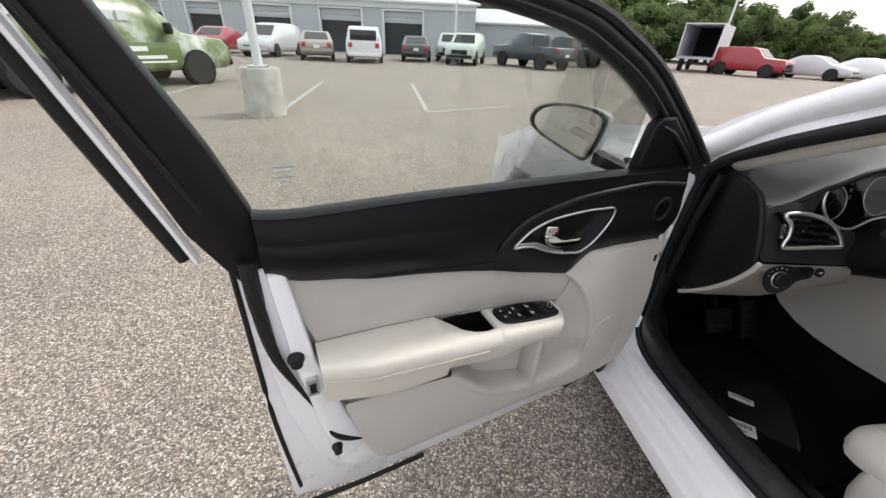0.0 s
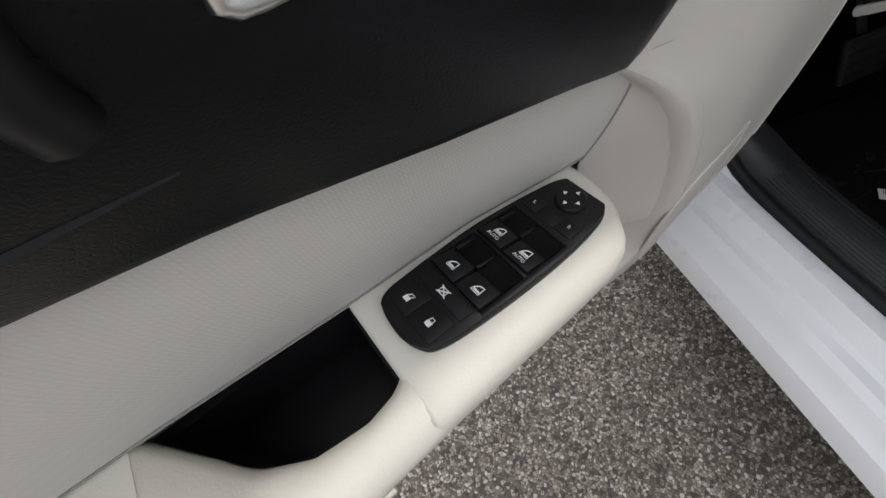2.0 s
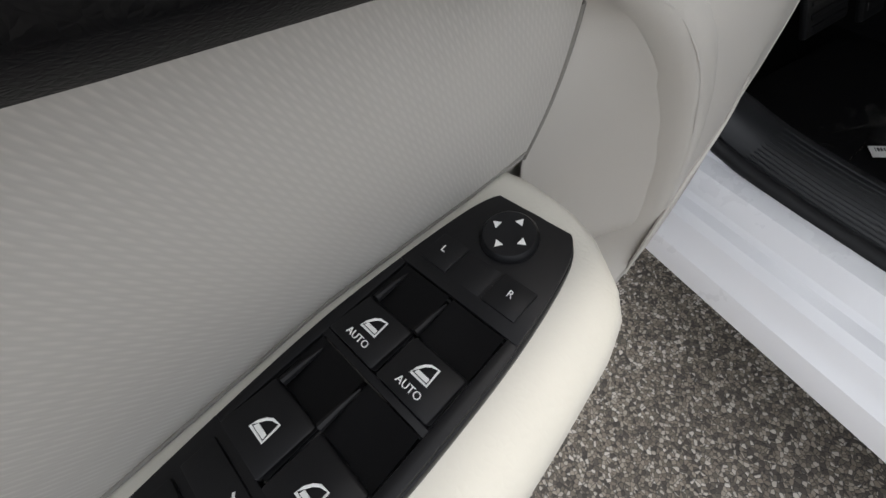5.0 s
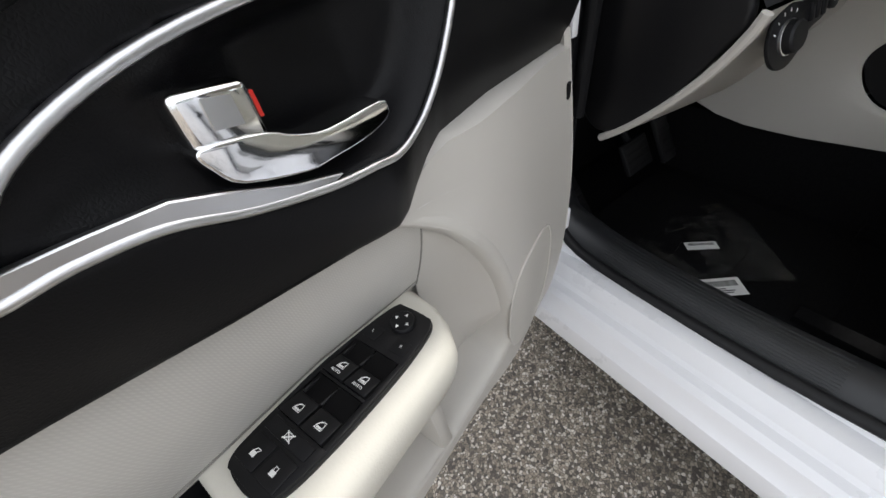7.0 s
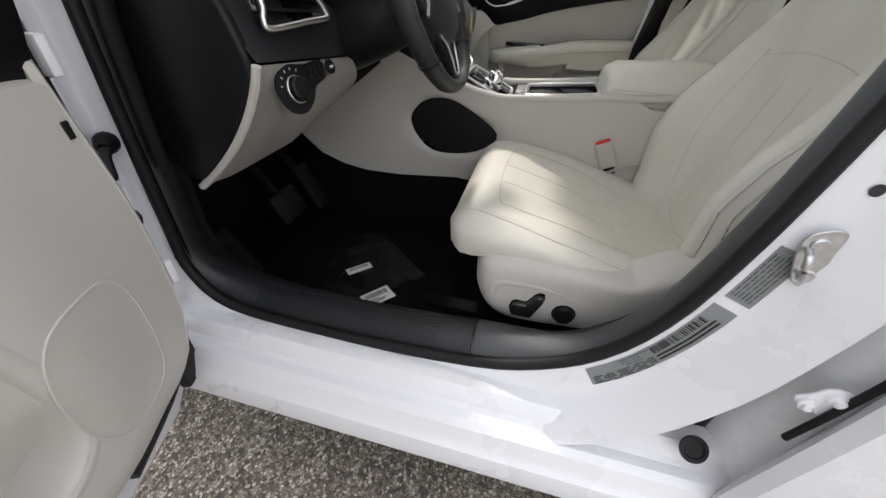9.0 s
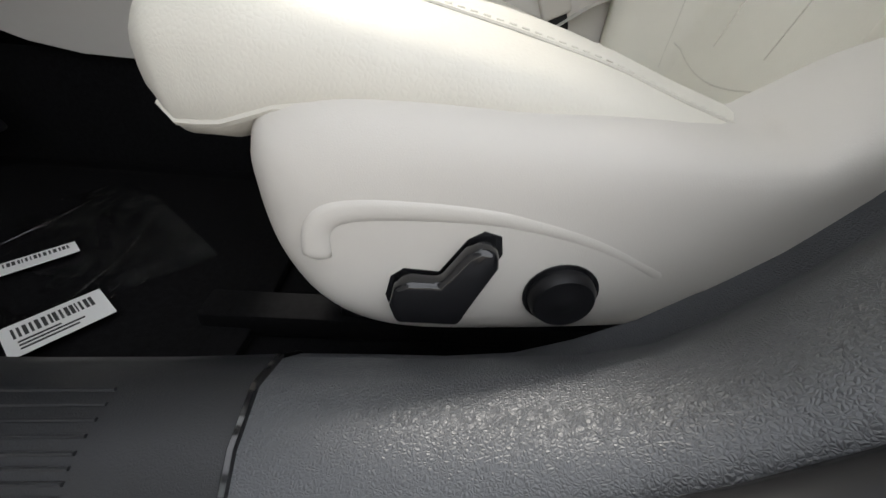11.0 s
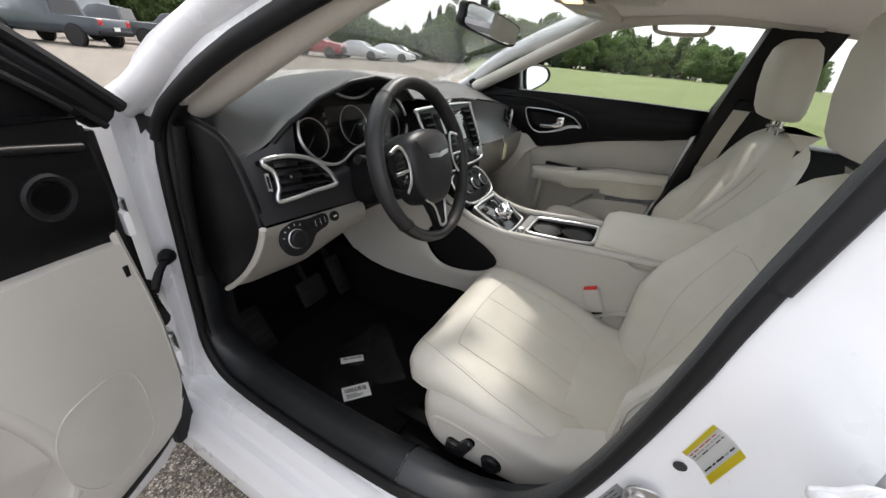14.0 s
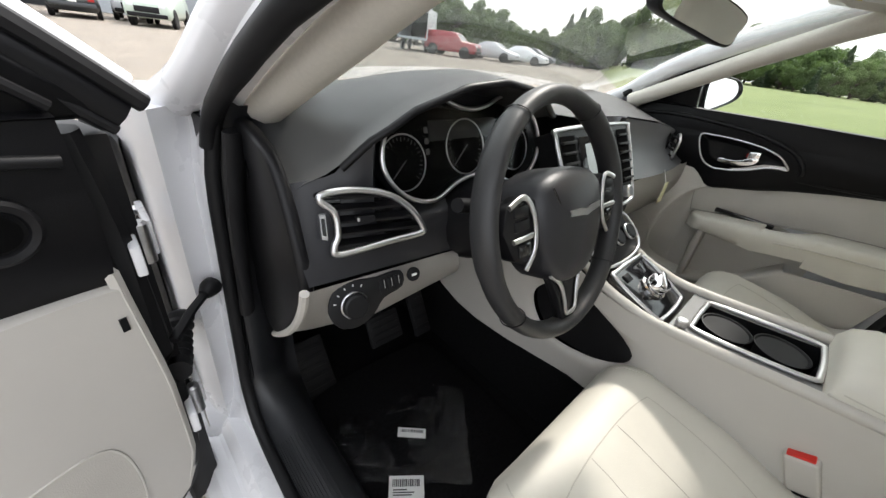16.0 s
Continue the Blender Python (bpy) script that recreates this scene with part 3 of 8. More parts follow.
vehicle("pickup", P_DARK, pose(16.8, 32.0, 0, 0, 0, 62), "black pickup truck at the lot's end", 0.4)
vehicle("suv", P_RED, pose(23.0, 24.5, 0, 0, 0, 205), "dark red sport utility car near the box trailer", 0.36)
vehicle("sedan", P_SILVER, pose(27.5, 24.0, 0, 0, 0, 200), "silver sedan among cars by the lawn")
vehicle("sedan", P_WHITE, pose(31.0, 23.2, 0, 0, 0, 200), "white sedan among cars by the lawn")
vehicle("sedan", P_BLUE, pose(35.0, 25.0, 0, 0, 0, 200), "dark blue sedan among cars by the lawn")
def wrap_material():
    """Printed vinyl: blotches of green, olive and pale grey."""
    m, nt, b = shader("wrap_print")
    nz = node(nt, "ShaderNodeTexNoise", Scale=1.8, Detail=5.0, Roughness=0.55)
    nt.links.new(coords(nt), nz.inputs["Vector"])
    nt.links.new(ramp(nt, nz.outputs["Fac"], [(0.32, (0.055, 0.085, 0.03)), (0.45, (0.15, 0.20, 0.08)), (0.55, (0.34, 0.39, 0.30)), (0.68, (0.62, 0.66, 0.62))]), b.inputs["Base Color"])
    b.inputs["Roughness"].default_value = 0.3
    return m


M_WRAP = wrap_material()
gv = vehicle("van", M_WRAP, pose(-8.3, 10.2, 0, 0, 0, -32), "green and white wrapped cargo van parked in the lot", 0.37)
# green lower wrap with unreadable lettering bars
for sx in (-1, 1):
    part("wrap_panel", block(sx * 0.992 - 0.006, sx * 0.992 + 0.006, -1.35, 1.28, 0.52, 0.98, 0.003), P_GREEN, gv, "green printed vinyl wrap")
    part("wrap_panel", block(sx * 0.985 - 0.006, sx * 0.985 + 0.006, -2.72, -2.2, 0.60, 0.98, 0.003), P_GREEN, gv, "green printed vinyl wrap")
    for y0, y1, z0, z1 in ((-1.2, 0.5, 0.80, 0.90), (-1.0, 0.9, 0.64, 0.71), (-0.4, 1.1, 0.55, 0.59)):
        part("wrap_lettering", block(sx * 1.000 - 0.004, sx * 1.000 + 0.004, y0, y1, z0, z1), M_PAPER, gv)
    for k in range(9):
        y0 = -2.3 + 0.30 * k
        part("wrap_lettering", block(sx * 0.925 - 0.03, sx * 0.925 + 0.03, y0, y0 + 0.22, 1.40, 1.58), M_LIGHT_SIDING, gv)
    part("door_mirror", block(sx * 1.09 - 0.10, sx * 1.09 + 0.10, 0.98, 1.10, 1.16, 1.40, 0.03), M_BLACK_SMOOTH, gv)
vehicle("pickup", P_WHITE, pose(-12.1, 9.9, 0, 0, 0, 12), "white pickup truck with red tail lamps in the lot", 0.4)


def box_truck():
    t = thing("box_trailer", pose(22.5, 28.5, 0, 0, 0, -48), "open-backed grey box trailer on the lot", "trailer")
    part("floor", block(-1.2, 1.2, -3, 3, 0.85, 1.0), M_SIDING, t)
    for x in (-1.2, 1.14):
        part("side_wall", block(x, x + 0.06, -3, 3, 1.0, 3.0), M_LIGHT_SIDING, t)
    part("roof", block(-1.2, 1.2, -3, 3, 3.0, 3.08), M_LIGHT_SIDING, t)
    # end wall coloured near-black for the shade inside the trailer
    part("front_wall", block(-1.14, 1.14, 2.94, 3, 1.0, 3.0), M_INSIDE_SHADE, t)
    for sx in (-1, 1):
        wheel_parts(t, sx * 1.0, -1.6, 0.42, 0.24)
        wheel_parts(t, sx * 1.0, 1.8, 0.42, 0.24)


box_truck()


# ---- trees
def crown_mesh(name, blobs, leaves, size, mat, seed):
    """Many small leaf clumps scattered through overlapping lobes, thicker at their skins."""
    rnd = random.Random(seed)
    vs, fs = [], []
    for _ in range(leaves):
        cx, cy, cz, rx, rz = rnd.choice(blobs)
        d = Vector((rnd.gauss(0, 1), rnd.gauss(0, 1), rnd.gauss(0, 1))).normalized() * (rnd.random() ** 0.33)
        p = Vector((cx + d.x * rx, cy + d.y * rx, cz + d.z * rz))
        n = (d + 0.8 * Vector((rnd.uniform(-1, 1), rnd.uniform(-1, 1), rnd.uniform(-0.4, 1)))).normalized()
        a = n.orthogonal().normalized()
        a = (a * math.cos(rnd.random() * 6.3) + n.cross(a) * math.sin(rnd.random() * 6.3)).normalized()
        b = n.cross(a)
        s = size * rnd.uniform(0.5, 1.3)
        i = len(vs)
        vs += [p - a * s, p - b * s * 0.55 + n * s * 0.12, p + a * s, p + b * s * 0.55 + n * s * 0.12]
        fs.append((i, i + 1, i + 2, i + 3))
    me = bpy.data.meshes.new(name)
    me.from_pydata([tuple(v) for v in vs], [], fs)
    me.materials.append(mat)
    return me


def broad_tree(h, seed):
    rnd = random.Random(seed)
    t = thing("tree", pose(0, 0, -50), "broad green deciduous tree at the lot's edge", "tree", "trees round the lot")
    bm = sweep(curve([(0, 0, 0), (0.1, 0.05, h * 0.25), (0.0, 0.15, h * 0.55), (0.1, 0.1, h * 0.85)], 4), [0.24 - 0.018 * i for i in range(13)], 8)
    blobs = []
    for k in range(26):
        a = k * 2.4 + rnd.random()
        z0 = h * rnd.uniform(0.02, 0.5)
        r = h * rnd.uniform(0.18, 0.36)
        e = Vector((math.cos(a) * r, math.sin(a) * r, z0 + h * rnd.uniform(0.08, 0.26)))
        sweep([(0.05, 0.1, z0), (e.x * 0.5, e.y * 0.5, (z0 + e.z) / 2 + 0.1), tuple(e)], [0.09, 0.06, 0.03], 6, bm=bm)
        blobs.append((e.x, e.y, e.z, h * rnd.uniform(0.11, 0.19), h * rnd.uniform(0.09, 0.15)))
    for k in range(4):
        blobs.append((h * rnd.uniform(-0.1, 0.1), h * rnd.uniform(-0.1, 0.1), h * rnd.uniform(0.65, 0.88), h * rnd.uniform(0.10, 0.16), h * rnd.uniform(0.10, 0.14)))
    part("trunk", bm, M_BARK, t)
    me = crown_mesh("crown", blobs, 9000, h * 0.027, M_LEAF, seed)
    c = new("crown", me)
    c.parent = t
    return t


def conifer(h, seed):
    rnd = random.Random(seed)
    t = thing("conifer", pose(0, 0, -50), "dark green conifer with drooping boughs", "tree", "conifers")
    part("trunk", lathe([(0.17, 0), (0.12, h * 0.5), (0.02, h)], 8), M_BARK, t)
    blobs = []
    for k in range(34):
        f = k / 34
        a = k * 2.39
        r = h * 0.21 * (1 - f) * rnd.uniform(0.5, 1.0)
        blobs.append((math.cos(a) * r, math.sin(a) * r, h * (0.03 + 0.90 * f), h * 0.10 * (1.2 - f), h * 0.06))
    me = crown_mesh("boughs", blobs, 6000, h * 0.024, M_PINE, seed)
    c = new("boughs", me)
    c.parent = t
    return t


TREES = [broad_tree(9, 1), broad_tree(8, 2), broad_tree(10, 3)]
PINES = [conifer(8, 4), conifer(7, 5)]
rt = random.Random(12)


def plant(src, x, y, s, z=0.0):
    return copy_thing(src, pose(x, y, z, 0, 0, rt.uniform(0, 360)) @ Matrix.Scale(s, 4))


# woods round the lot, azimuth from the nose towards the passenger side
for row, (d0, sc) in enumerate(((60, 0.85), (70, 1.05))):
    for i in range(26):
        az = radians(13 + i * 1.9 + row + rt.uniform(-0.6, 0.6))
        d = d0 + rt.uniform(-4, 6)
        plant(rt.choice(TREES), d * math.sin(az), d * math.cos(az), sc * rt.uniform(0.75, 1.2) * lerp_table([(13, 1.0), (44, 1.0), (51, 0.65), (60, 0.42)], math.degrees(az)))
for row, (d0, sc) in enumerate(((54, 0.46), (60, 0.62), (68, 0.74))):
    for i in range(30):
        az = radians(58 + i * 1.55 + row * 0.8 + rt.uniform(-0.5, 0.5))
        d = d0 + rt.uniform(-3, 6)
        src = rt.choice(PINES) if i % 3 == 0 else rt.choice(TREES)
        x, y = d * math.sin(az), d * math.cos(az)
        plant(src, x, y, sc * rt.uniform(0.75, 1.2) * lerp_table([(60, 1.15), (84, 1.0), (104, 0.6)], math.degrees(az)), lawn_height(x, y) if y < 0.52 * (x - 4.6) else 0.0)
for i in range(9):
    az = radians(-62 + i * 9 + rt.uniform(-2, 2))
    plant(rt.choice(TREES), 75 * math.sin(az), 75 * math.cos(az), rt.uniform(0.5, 0.8))
for i in range(12):      # behind the camera, seen in the mirrors
    az = radians(165 + i * 11 + rt.uniform(-3, 3))
    plant(rt.choice(TREES), 62 * math.sin(az), 62 * math.cos(az), rt.uniform(0.5, 0.85))
for src in TREES + PINES:
    for o in (*src.children_recursive, src):
        bpy.data.objects.remove(o)


# ---------------------------------------------------------------- the white car's shell
car = thing("white_sedan", pose(0, 0, 0), "white four-door sedan with its driver door open", "car")

# driver-side door opening, a loop of (y, z) at the seal, from the lower front corner round by the sill
OPENING = [(0.425, 0.57), (0.42, 0.49), (0.365, 0.42), (0.25, 0.398), (0.05, 0.396), (-0.18, 0.413), (-0.30, 0.447), (-0.39, 0.505), (-0.452, 0.595), (-0.492, 0.71), (-0.524, 0.85), (-0.552, 1.0), (-0.59, 1.15), (-0.62, 1.27), (-0.60, 1.36), (-0.50, 1.395), (-0.35, 1.39), (-0.18, 1.352), (0.0, 1.284), (0.175, 1.197), (0.295, 1.133), (0.415, 1.045), (0.422, 0.92), (0.425, 0.75)]


def seal_x(z):
    """How far out the opening lies: upright to the belt, then leaning in to the roof."""
    return lerp_table([(0.3, -0.80), (0.50, -0.788), (0.95, -0.775), (1.05, -0.757), (1.20, -0.732), (1.40, -0.63)], z)


def off_loop(loop, d):
    """The 2D loop moved outwards by d."""
    n = len(loop)
    out = []
    cy, cz = sum(p[0] for p in loop) / n, sum(p[1] for p in loop) / n
    for i, (y, z) in enumerate(loop):
        a, b = Vector(loop[i - 1]), Vector(loop[(i + 1) % n])
        t = (b - a).normalized()
        nn = Vector((t.y, -t.x))
        if nn.dot(Vector((y - cy, z - cz))) < 0:
            nn = -nn
        out.append((y + nn.x * d, z + nn.y * d))
    return out


LOOP = [(p.x, p.y) for p in curve([(y, z, 0) for y, z in OPENING], 3, True)]


def ring_at(d, dx):
    """The loop moved out by d in its plane and by dx sideways; the pillar and roof flanges are shallower than the sill's."""
    flat = lambda z: dx * lerp_table([(0.95, 1.0), (1.08, 0.3)], z) if dx < -0.015 else dx
    return [(seal_x(z) + flat(z), y, z) for y, z in off_loop(LOOP, d)]


# jamb: steps outwards from the seal flange to the outer skin
JAMB = [(0.005, 0.03), (0.0055, -0.004), (0.010, -0.011), (0.030, -0.014), (0.050, -0.018), (0.062, -0.034), (0.082, -0.058), (0.100, -0.085)]
jamb = skin([ring_at(d, dx) for d, dx in JAMB], True, False)
part("door_jamb", jamb, M_WHITE, car, "white painted door opening frame", 50)
# thick black seal bead round the opening
seal = skin([ring_at(0.001 + 0.0095 * math.cos(a), -0.002 + 0.0115 * math.sin(a)) for a in [k * math.pi / 4 for k in range(9)]], True, False)
part("door_seal", seal, M_RUBBER, car, "black rubber door seal", 60)
upper_seal = [(seal_x(z) - 0.010, y, z) for y, z in LOOP if z > 1.0]
part("pillar_seal", sweep(upper_seal, [0.010 + 0.007 * min(1.0, k / 8, (len(upper_seal) - 1 - k) / 4) for k in range(len(upper_seal))], 10), M_RUBBER, car, "thick black seal under the roof rail", 70)


# rocker panel below the opening: stepped white sill
def rocker(y):
    return [(-0.80, 0.392), (-0.820, 0.397), (-0.838, 0.394), (-0.850, 0.380), (-0.856, 0.368), (-0.864, 0.362), (-0.880, 0.359), (-0.892, 0.350), (-0.902, 0.330), (-0.908, 0.318), (-0.914, 0.312), (-0.920, 0.290), (-0.920, 0.266), (-0.905, 0.252), (-0.80, 0.245)]


bm = skin([[(x, y, z) for x, z in rocker(y)] for y in lin(-1.0, 0.47, 12)])
part("rocker_panel", bm, M_WHITE, car, "white stepped sill panel", 25)


# A-pillar and roof rail as one swept member
path = curve([(-0.86, 0.66, 0.99), (-0.775, 0.465, 1.085), (-0.728, 0.30, 1.205), (-0.685, 0.06, 1.327), (-0.635, -0.18, 1.412), (-0.607, -0.45, 1.448), (-0.607, -0.75, 1.448), (-0.65, -1.25, 1.372)], 6)
bm = sweep(path, [0.042] * len(path), 14, flat=0.75)
part("roof_rail", bm, M_WHITE, car, "white windscreen pillar and roof rail", 60)
path2 = [(-p[0], p[1], p[2]) for p in path]
part("roof_rail", sweep(path2, [0.042] * len(path2), 14, flat=0.75), M_WHITE, car, "white windscreen pillar and roof rail", 60)

# roof skin
def roof_pt(s, y):
    top = lerp_table([(-1.4, 1.36), (-1.0, 1.445), (-0.5, 1.478), (-0.1, 1.455), (0.1, 1.40)], y)
    edge = lerp_table([(-1.4, 0.62), (-0.6, 0.62), (-0.1, 0.70), (0.1, 0.74)], y)
    return (s * edge, y, top - 0.035 * s * s)


part("roof", sheet(roof_pt, lin(-1, 1, 13), lin(-1.35, -0.10, 14), 0.012), M_WHITE, car, "white roof skin")

# A-pillar foot / hinge pillar face between fender and opening
bm = skin([[(-0.835, 0.44, z), (-0.855, 0.475, z), (-0.865, 0.52, z), (-0.87, 0.58, z), (-0.80, 0.62, z), (-0.76, 0.5, z)] for z in (0.22, 0.45, 0.7, 0.95, 1.06)])
part("hinge_pillar", bm, M_WHITE, car, "white painted hinge pillar")
bm = skin([[(-0.80, -0.62 - k, z), (-0.84, -0.63 - k, z), (-0.87, -0.66 - k, z), (-0.875, -0.74 - k, z), (-0.74, -0.78 - k, z), (-0.72, -0.66 - k, z)] for z, k in ((0.24, -0.04), (0.45, -0.03), (0.7, 0.0), (0.95, 0.03), (1.05, 0.06))])
part("centre_pillar", bm, M_WHITE, car, "white painted centre pillar")
# leading edge of the closed rear door, standing proud of the pillar
bm = skin([[(-0.885, -0.645 - k, z), (-0.905, -0.628 - k, z), (-0.925, -0.632 - k, z), (-0.938, -0.66 - k, z), (-0.94, -0.76 - k, z), (-0.90, -0.76 - k, z)] for z, k in ((0.26, -0.06), (0.40, -0.045), (0.55, -0.02), (0.75, 0.01), (0.95, 0.04), (1.04, 0.06))])
part("rear_door_edge", bm, M_WHITE, car, "white leading edge of the closed rear door", 50)


# fender with a wheel arch lip, and hood
def fender_pt(y, v):
    z = lerp_table([(0, 0.24), (1, lerp_table([(0.60, 1.03), (0.9, 0.99), (1.6, 0.90), (2.1, 0.74)], y))], v)
    x = -0.905 - 0.02 * math.sin(math.pi * v) + 0.10 * max(0, y - 1.5) ** 1.5
    cy, cz, r = 1.38, 0.34, 0.37
    if (y - cy) ** 2 + (z - cz) ** 2 < r * r:
        x += 0.09
    return (x, y, z)


for sx in (1, -1):
    part("front_fender", sheet(lambda y, v: (sx * fender_pt(y, v)[0], fender_pt(y, v)[1], fender_pt(y, v)[2]), lin(0.60, 2.2, 22), lin(0, 1, 14), 0.01), M_WHITE, car, "white front fender")


def hood_pt(s, y):
    z = lerp_table([(0.62, 1.005), (0.95, 0.998), (1.6, 0.92), (2.1, 0.80), (2.25, 0.62)], y)
    w = lerp_table([(0.62, 0.88), (1.6, 0.86), (2.25, 0.70)], y)
    return (s * w, y, z + 0.025 * (1 - s * s))


part("hood", sheet(hood_pt, lin(-1, 1, 15), lin(0.72, 2.25, 14), 0.012), M_WHITE, car, "white hood")
part("cowl", sheet(lambda s, y: (s * 0.84, y, 1.00 + 0.02 * (1 - s * s)), lin(-1, 1, 9), lin(0.52, 0.74, 4), 0.02), M_BLACK_SMOOTH, car, "black cowl panel under the windscreen")
# windscreen
def shield_pt(s, v):
    y = 0.60 - 0.80 * v
    z = 1.06 + 0.345 * v + 0.02 * math.sin(math.pi * v)
    w = 0.80 - 0.16 * v
    return (s * w, y + 0.06 * (1 - s * s), z + 0.03 * (1 - s * s))


ws = part("windscreen", sheet(shield_pt, lin(-1, 1, 13), lin(0, 1, 8), 0.004), M_SHIELD, car, "clear windscreen")
ws.visible_shadow = False

# passenger side lower body, rear door skin and tail, closing the car
part("side_panel", skin([[(0.90, y, 0.22), (0.93, y, 0.5), (0.93, y, 0.8), (0.90, y, 1.0), (0.86, y, 1.0), (0.86, y, 0.22)] for y in (-2.4, -1.5, -0.6, 0.1, 0.62)]), M_WHITE, car, "white passenger side panel")
part("rear_quarter", skin([[(-0.90, y, 0.24), (-0.93, y, 0.5), (-0.93, y, 0.8), (-0.90, y, 1.02), (-0.86, y, 1.02), (-0.86, y, 0.24)] for y in (-2.4, -1.6, -1.0, -0.70)]), M_WHITE, car, "white rear door and quarter panel")
part("tail_panel", sheet(lambda s, y: (s * 0.84, y, 1.03 + 0.02 * (1 - s * s)), lin(-1, 1, 7), lin(-2.4, -1.75, 4), 0.02), M_WHITE, car, "white trunk lid")
for sx in (-1, 1):
    part("rear_pillar_skin", sweep(curve([(sx * 0.645, -1.20, 1.378), (sx * 0.71, -1.45, 1.25), (sx * 0.79, -1.72, 1.08), (sx * 0.84, -1.95, 1.0)], 5), [0.045 + 0.0035 * k for k in range(16)], 12, flat=0.6), M_WHITE, car, "white outer rear pillar", 60)
part("nose_panel", block(-0.74, 0.74, 2.14, 2.25, 0.25, 0.64, 0.04, 3), M_WHITE, car, "white nose panel")
part("tail_end", block(-0.9, 0.9, -2.45, -2.38, 0.3, 1.04, 0.02), M_WHITE, car, "white tail")
rear_glass = part("rear_window", sheet(lambda s, v: (s * (0.62 + 0.1 * v), -1.25 - 0.5 * v, 1.40 - 0.36 * v), lin(-1, 1, 5), lin(0, 1, 4), 0.004), M_GLASS, car, "rear window")
rear_glass.visible_shadow = False
part("underbody", block(-0.86, 0.86, -2.2, 2.0, 0.20, 0.245), M_RUBBER, car, "dark underbody")
part("firewall", block(-0.80, 0.80, 0.66, 0.70, 0.22, 1.0), M_CARPET, car, "dark toe board")
for sx in (-1, 1):
    for y in (1.38, -1.36):
        m = Matrix.Translation((sx * 0.80, y, 0.33)) @ Matrix.Rotation(radians(90), 4, "Y") @ Matrix.Translation((0, 0, -0.11))
        w = part("tyre", lathe([(0.2, 0), (0.30, 0), (0.33, 0.03), (0.33, 0.19), (0.30, 0.22), (0.2, 0.22)], 28, m), M_TYRE, car)
        part("rim", lathe([(0.03, 0.0), (0.19, 0.01), (0.21, 0.08), (0.21, 0.14), (0.19, 0.21), (0.03, 0.22)], 20, m), M_RIM, w)

# cabin floor, headliner and pillar trims
part("cabin_floor", block(-0.78, 0.82, -1.6, 0.68, 0.245, 0.27), M_CARPET, car, "black carpeted floor")
part("headliner", sheet(lambda s, y: (s * roof_pt(1, y)[0] * 0.97, y, roof_pt(0, y)[2] - 0.045 - 0.05 * s * s), lin(-1, 1, 11), lin(-1.3, -0.14, 10), 0.01), M_LINER, car, "cream cloth headliner")
for sx in (-1, 1):
    pt = curve([(sx * 0.690, 0.40, 1.07), (sx * 0.672, 0.22, 1.168), (sx * 0.645, 0.02, 1.275), (sx * 0.585, -0.2, 1.368), (sx * 0.555, -0.45, 1.397), (sx * 0.545, -0.8, 1.392)], 5)
    part("pillar_trim", sweep(pt, 0.034, 10, flat=0.8), M_LINER, car, "cream windscreen pillar trim", 60)

# black trim inside the opening: sill plate, kick panel and centre pillar lining
def ring_var(ds, dp, dx):
    """A ring whose offset is ds along the sill and dp up the pillars."""
    a, b = off_loop(LOOP, ds), off_loop(LOOP, dp)
    out = []
    for (y0, z0), (y1, z1), (_, zl) in zip(a, b, LOOP):
        k = max(0.0, min(1.0, (zl - 0.415) / 0.06))
        out.append((seal_x(z0 * (1 - k) + z1 * k) + dx, y0 * (1 - k) + y1 * k, z0 * (1 - k) + z1 * k))
    return out


rings = [ring_at(0.006, 0.006), ring_var(-0.012, -0.004, 0.018), ring_var(-0.022, -0.003, 0.038), ring_var(-0.026, 0.012, 0.066), ring_var(-0.016, 0.038, 0.090), ring_var(0.002, 0.060, 0.108), ring_var(0.05, 0.06, 0.128)]
low = [i for i, (y, z) in enumerate(LOOP) if z < 1.10]
n_loop = len(LOOP)
start = next(i for i in range(n_loop) if LOOP[i][1] < 1.10 and LOOP[i - 1][1] >= 1.10)
order = [(start + k) % n_loop for k in range(len(low))]
while LOOP[(start + len(order)) % n_loop][1] < 1.355 and LOOP[(start + len(order)) % n_loop][0] < -0.5:
    order.append((start + len(order)) % n_loop)
cut = min(range(len(order)), key=lambda k: abs(LOOP[order[k]][0] + 0.19) + (0 if LOOP[order[k]][1] < 0.5 else 9))
for a, b, mat, lab in ((0, cut, M_SILL, "black sill plate"), (cut + 0, len(order), M_LINING, "black grained pillar lining")):
    idx = order[a:b + 1]
    part("sill_trim", skin([[r[i] for i in idx] for r in rings], False, False), mat, car, lab, 60)
joint = order[cut]
part("trim_joint", sweep([r[joint] for r in rings], 0.0025, 6), M_GLOSS, car)
# moulded grip lines along the sill plate
for k in range(11):
    f = 0.5 + 0.25 * k
    seg = int(f)
    pts = [Vector(rings[seg][i]).lerp(Vector(rings[seg + 1][i]), f - seg) + Vector((0, 0, 0.0006)) for i in order[:cut] if LOOP[i][1] < 0.425 and LOOP[i][0] < 0.33]
    part("grip_line", sweep(pts, 0.0011, 6), M_SILL, car)
part("kick_panel", skin([[(-0.775, 0.42, z), (-0.74, 0.46, z), (-0.70, 0.50, z), (-0.69, 0.64, z), (-0.78, 0.64, z)] for z in (0.27, 0.7, 1.05)]), M_BLACK_SMOOTH, car, "black kick panel")
part("pillar_gap", sweep([(-0.765, 0.405, 0.70), (-0.757, 0.40, 0.9), (-0.745, 0.385, 1.04)], 0.02, 10, flat=0.6), M_RUBBER, car)
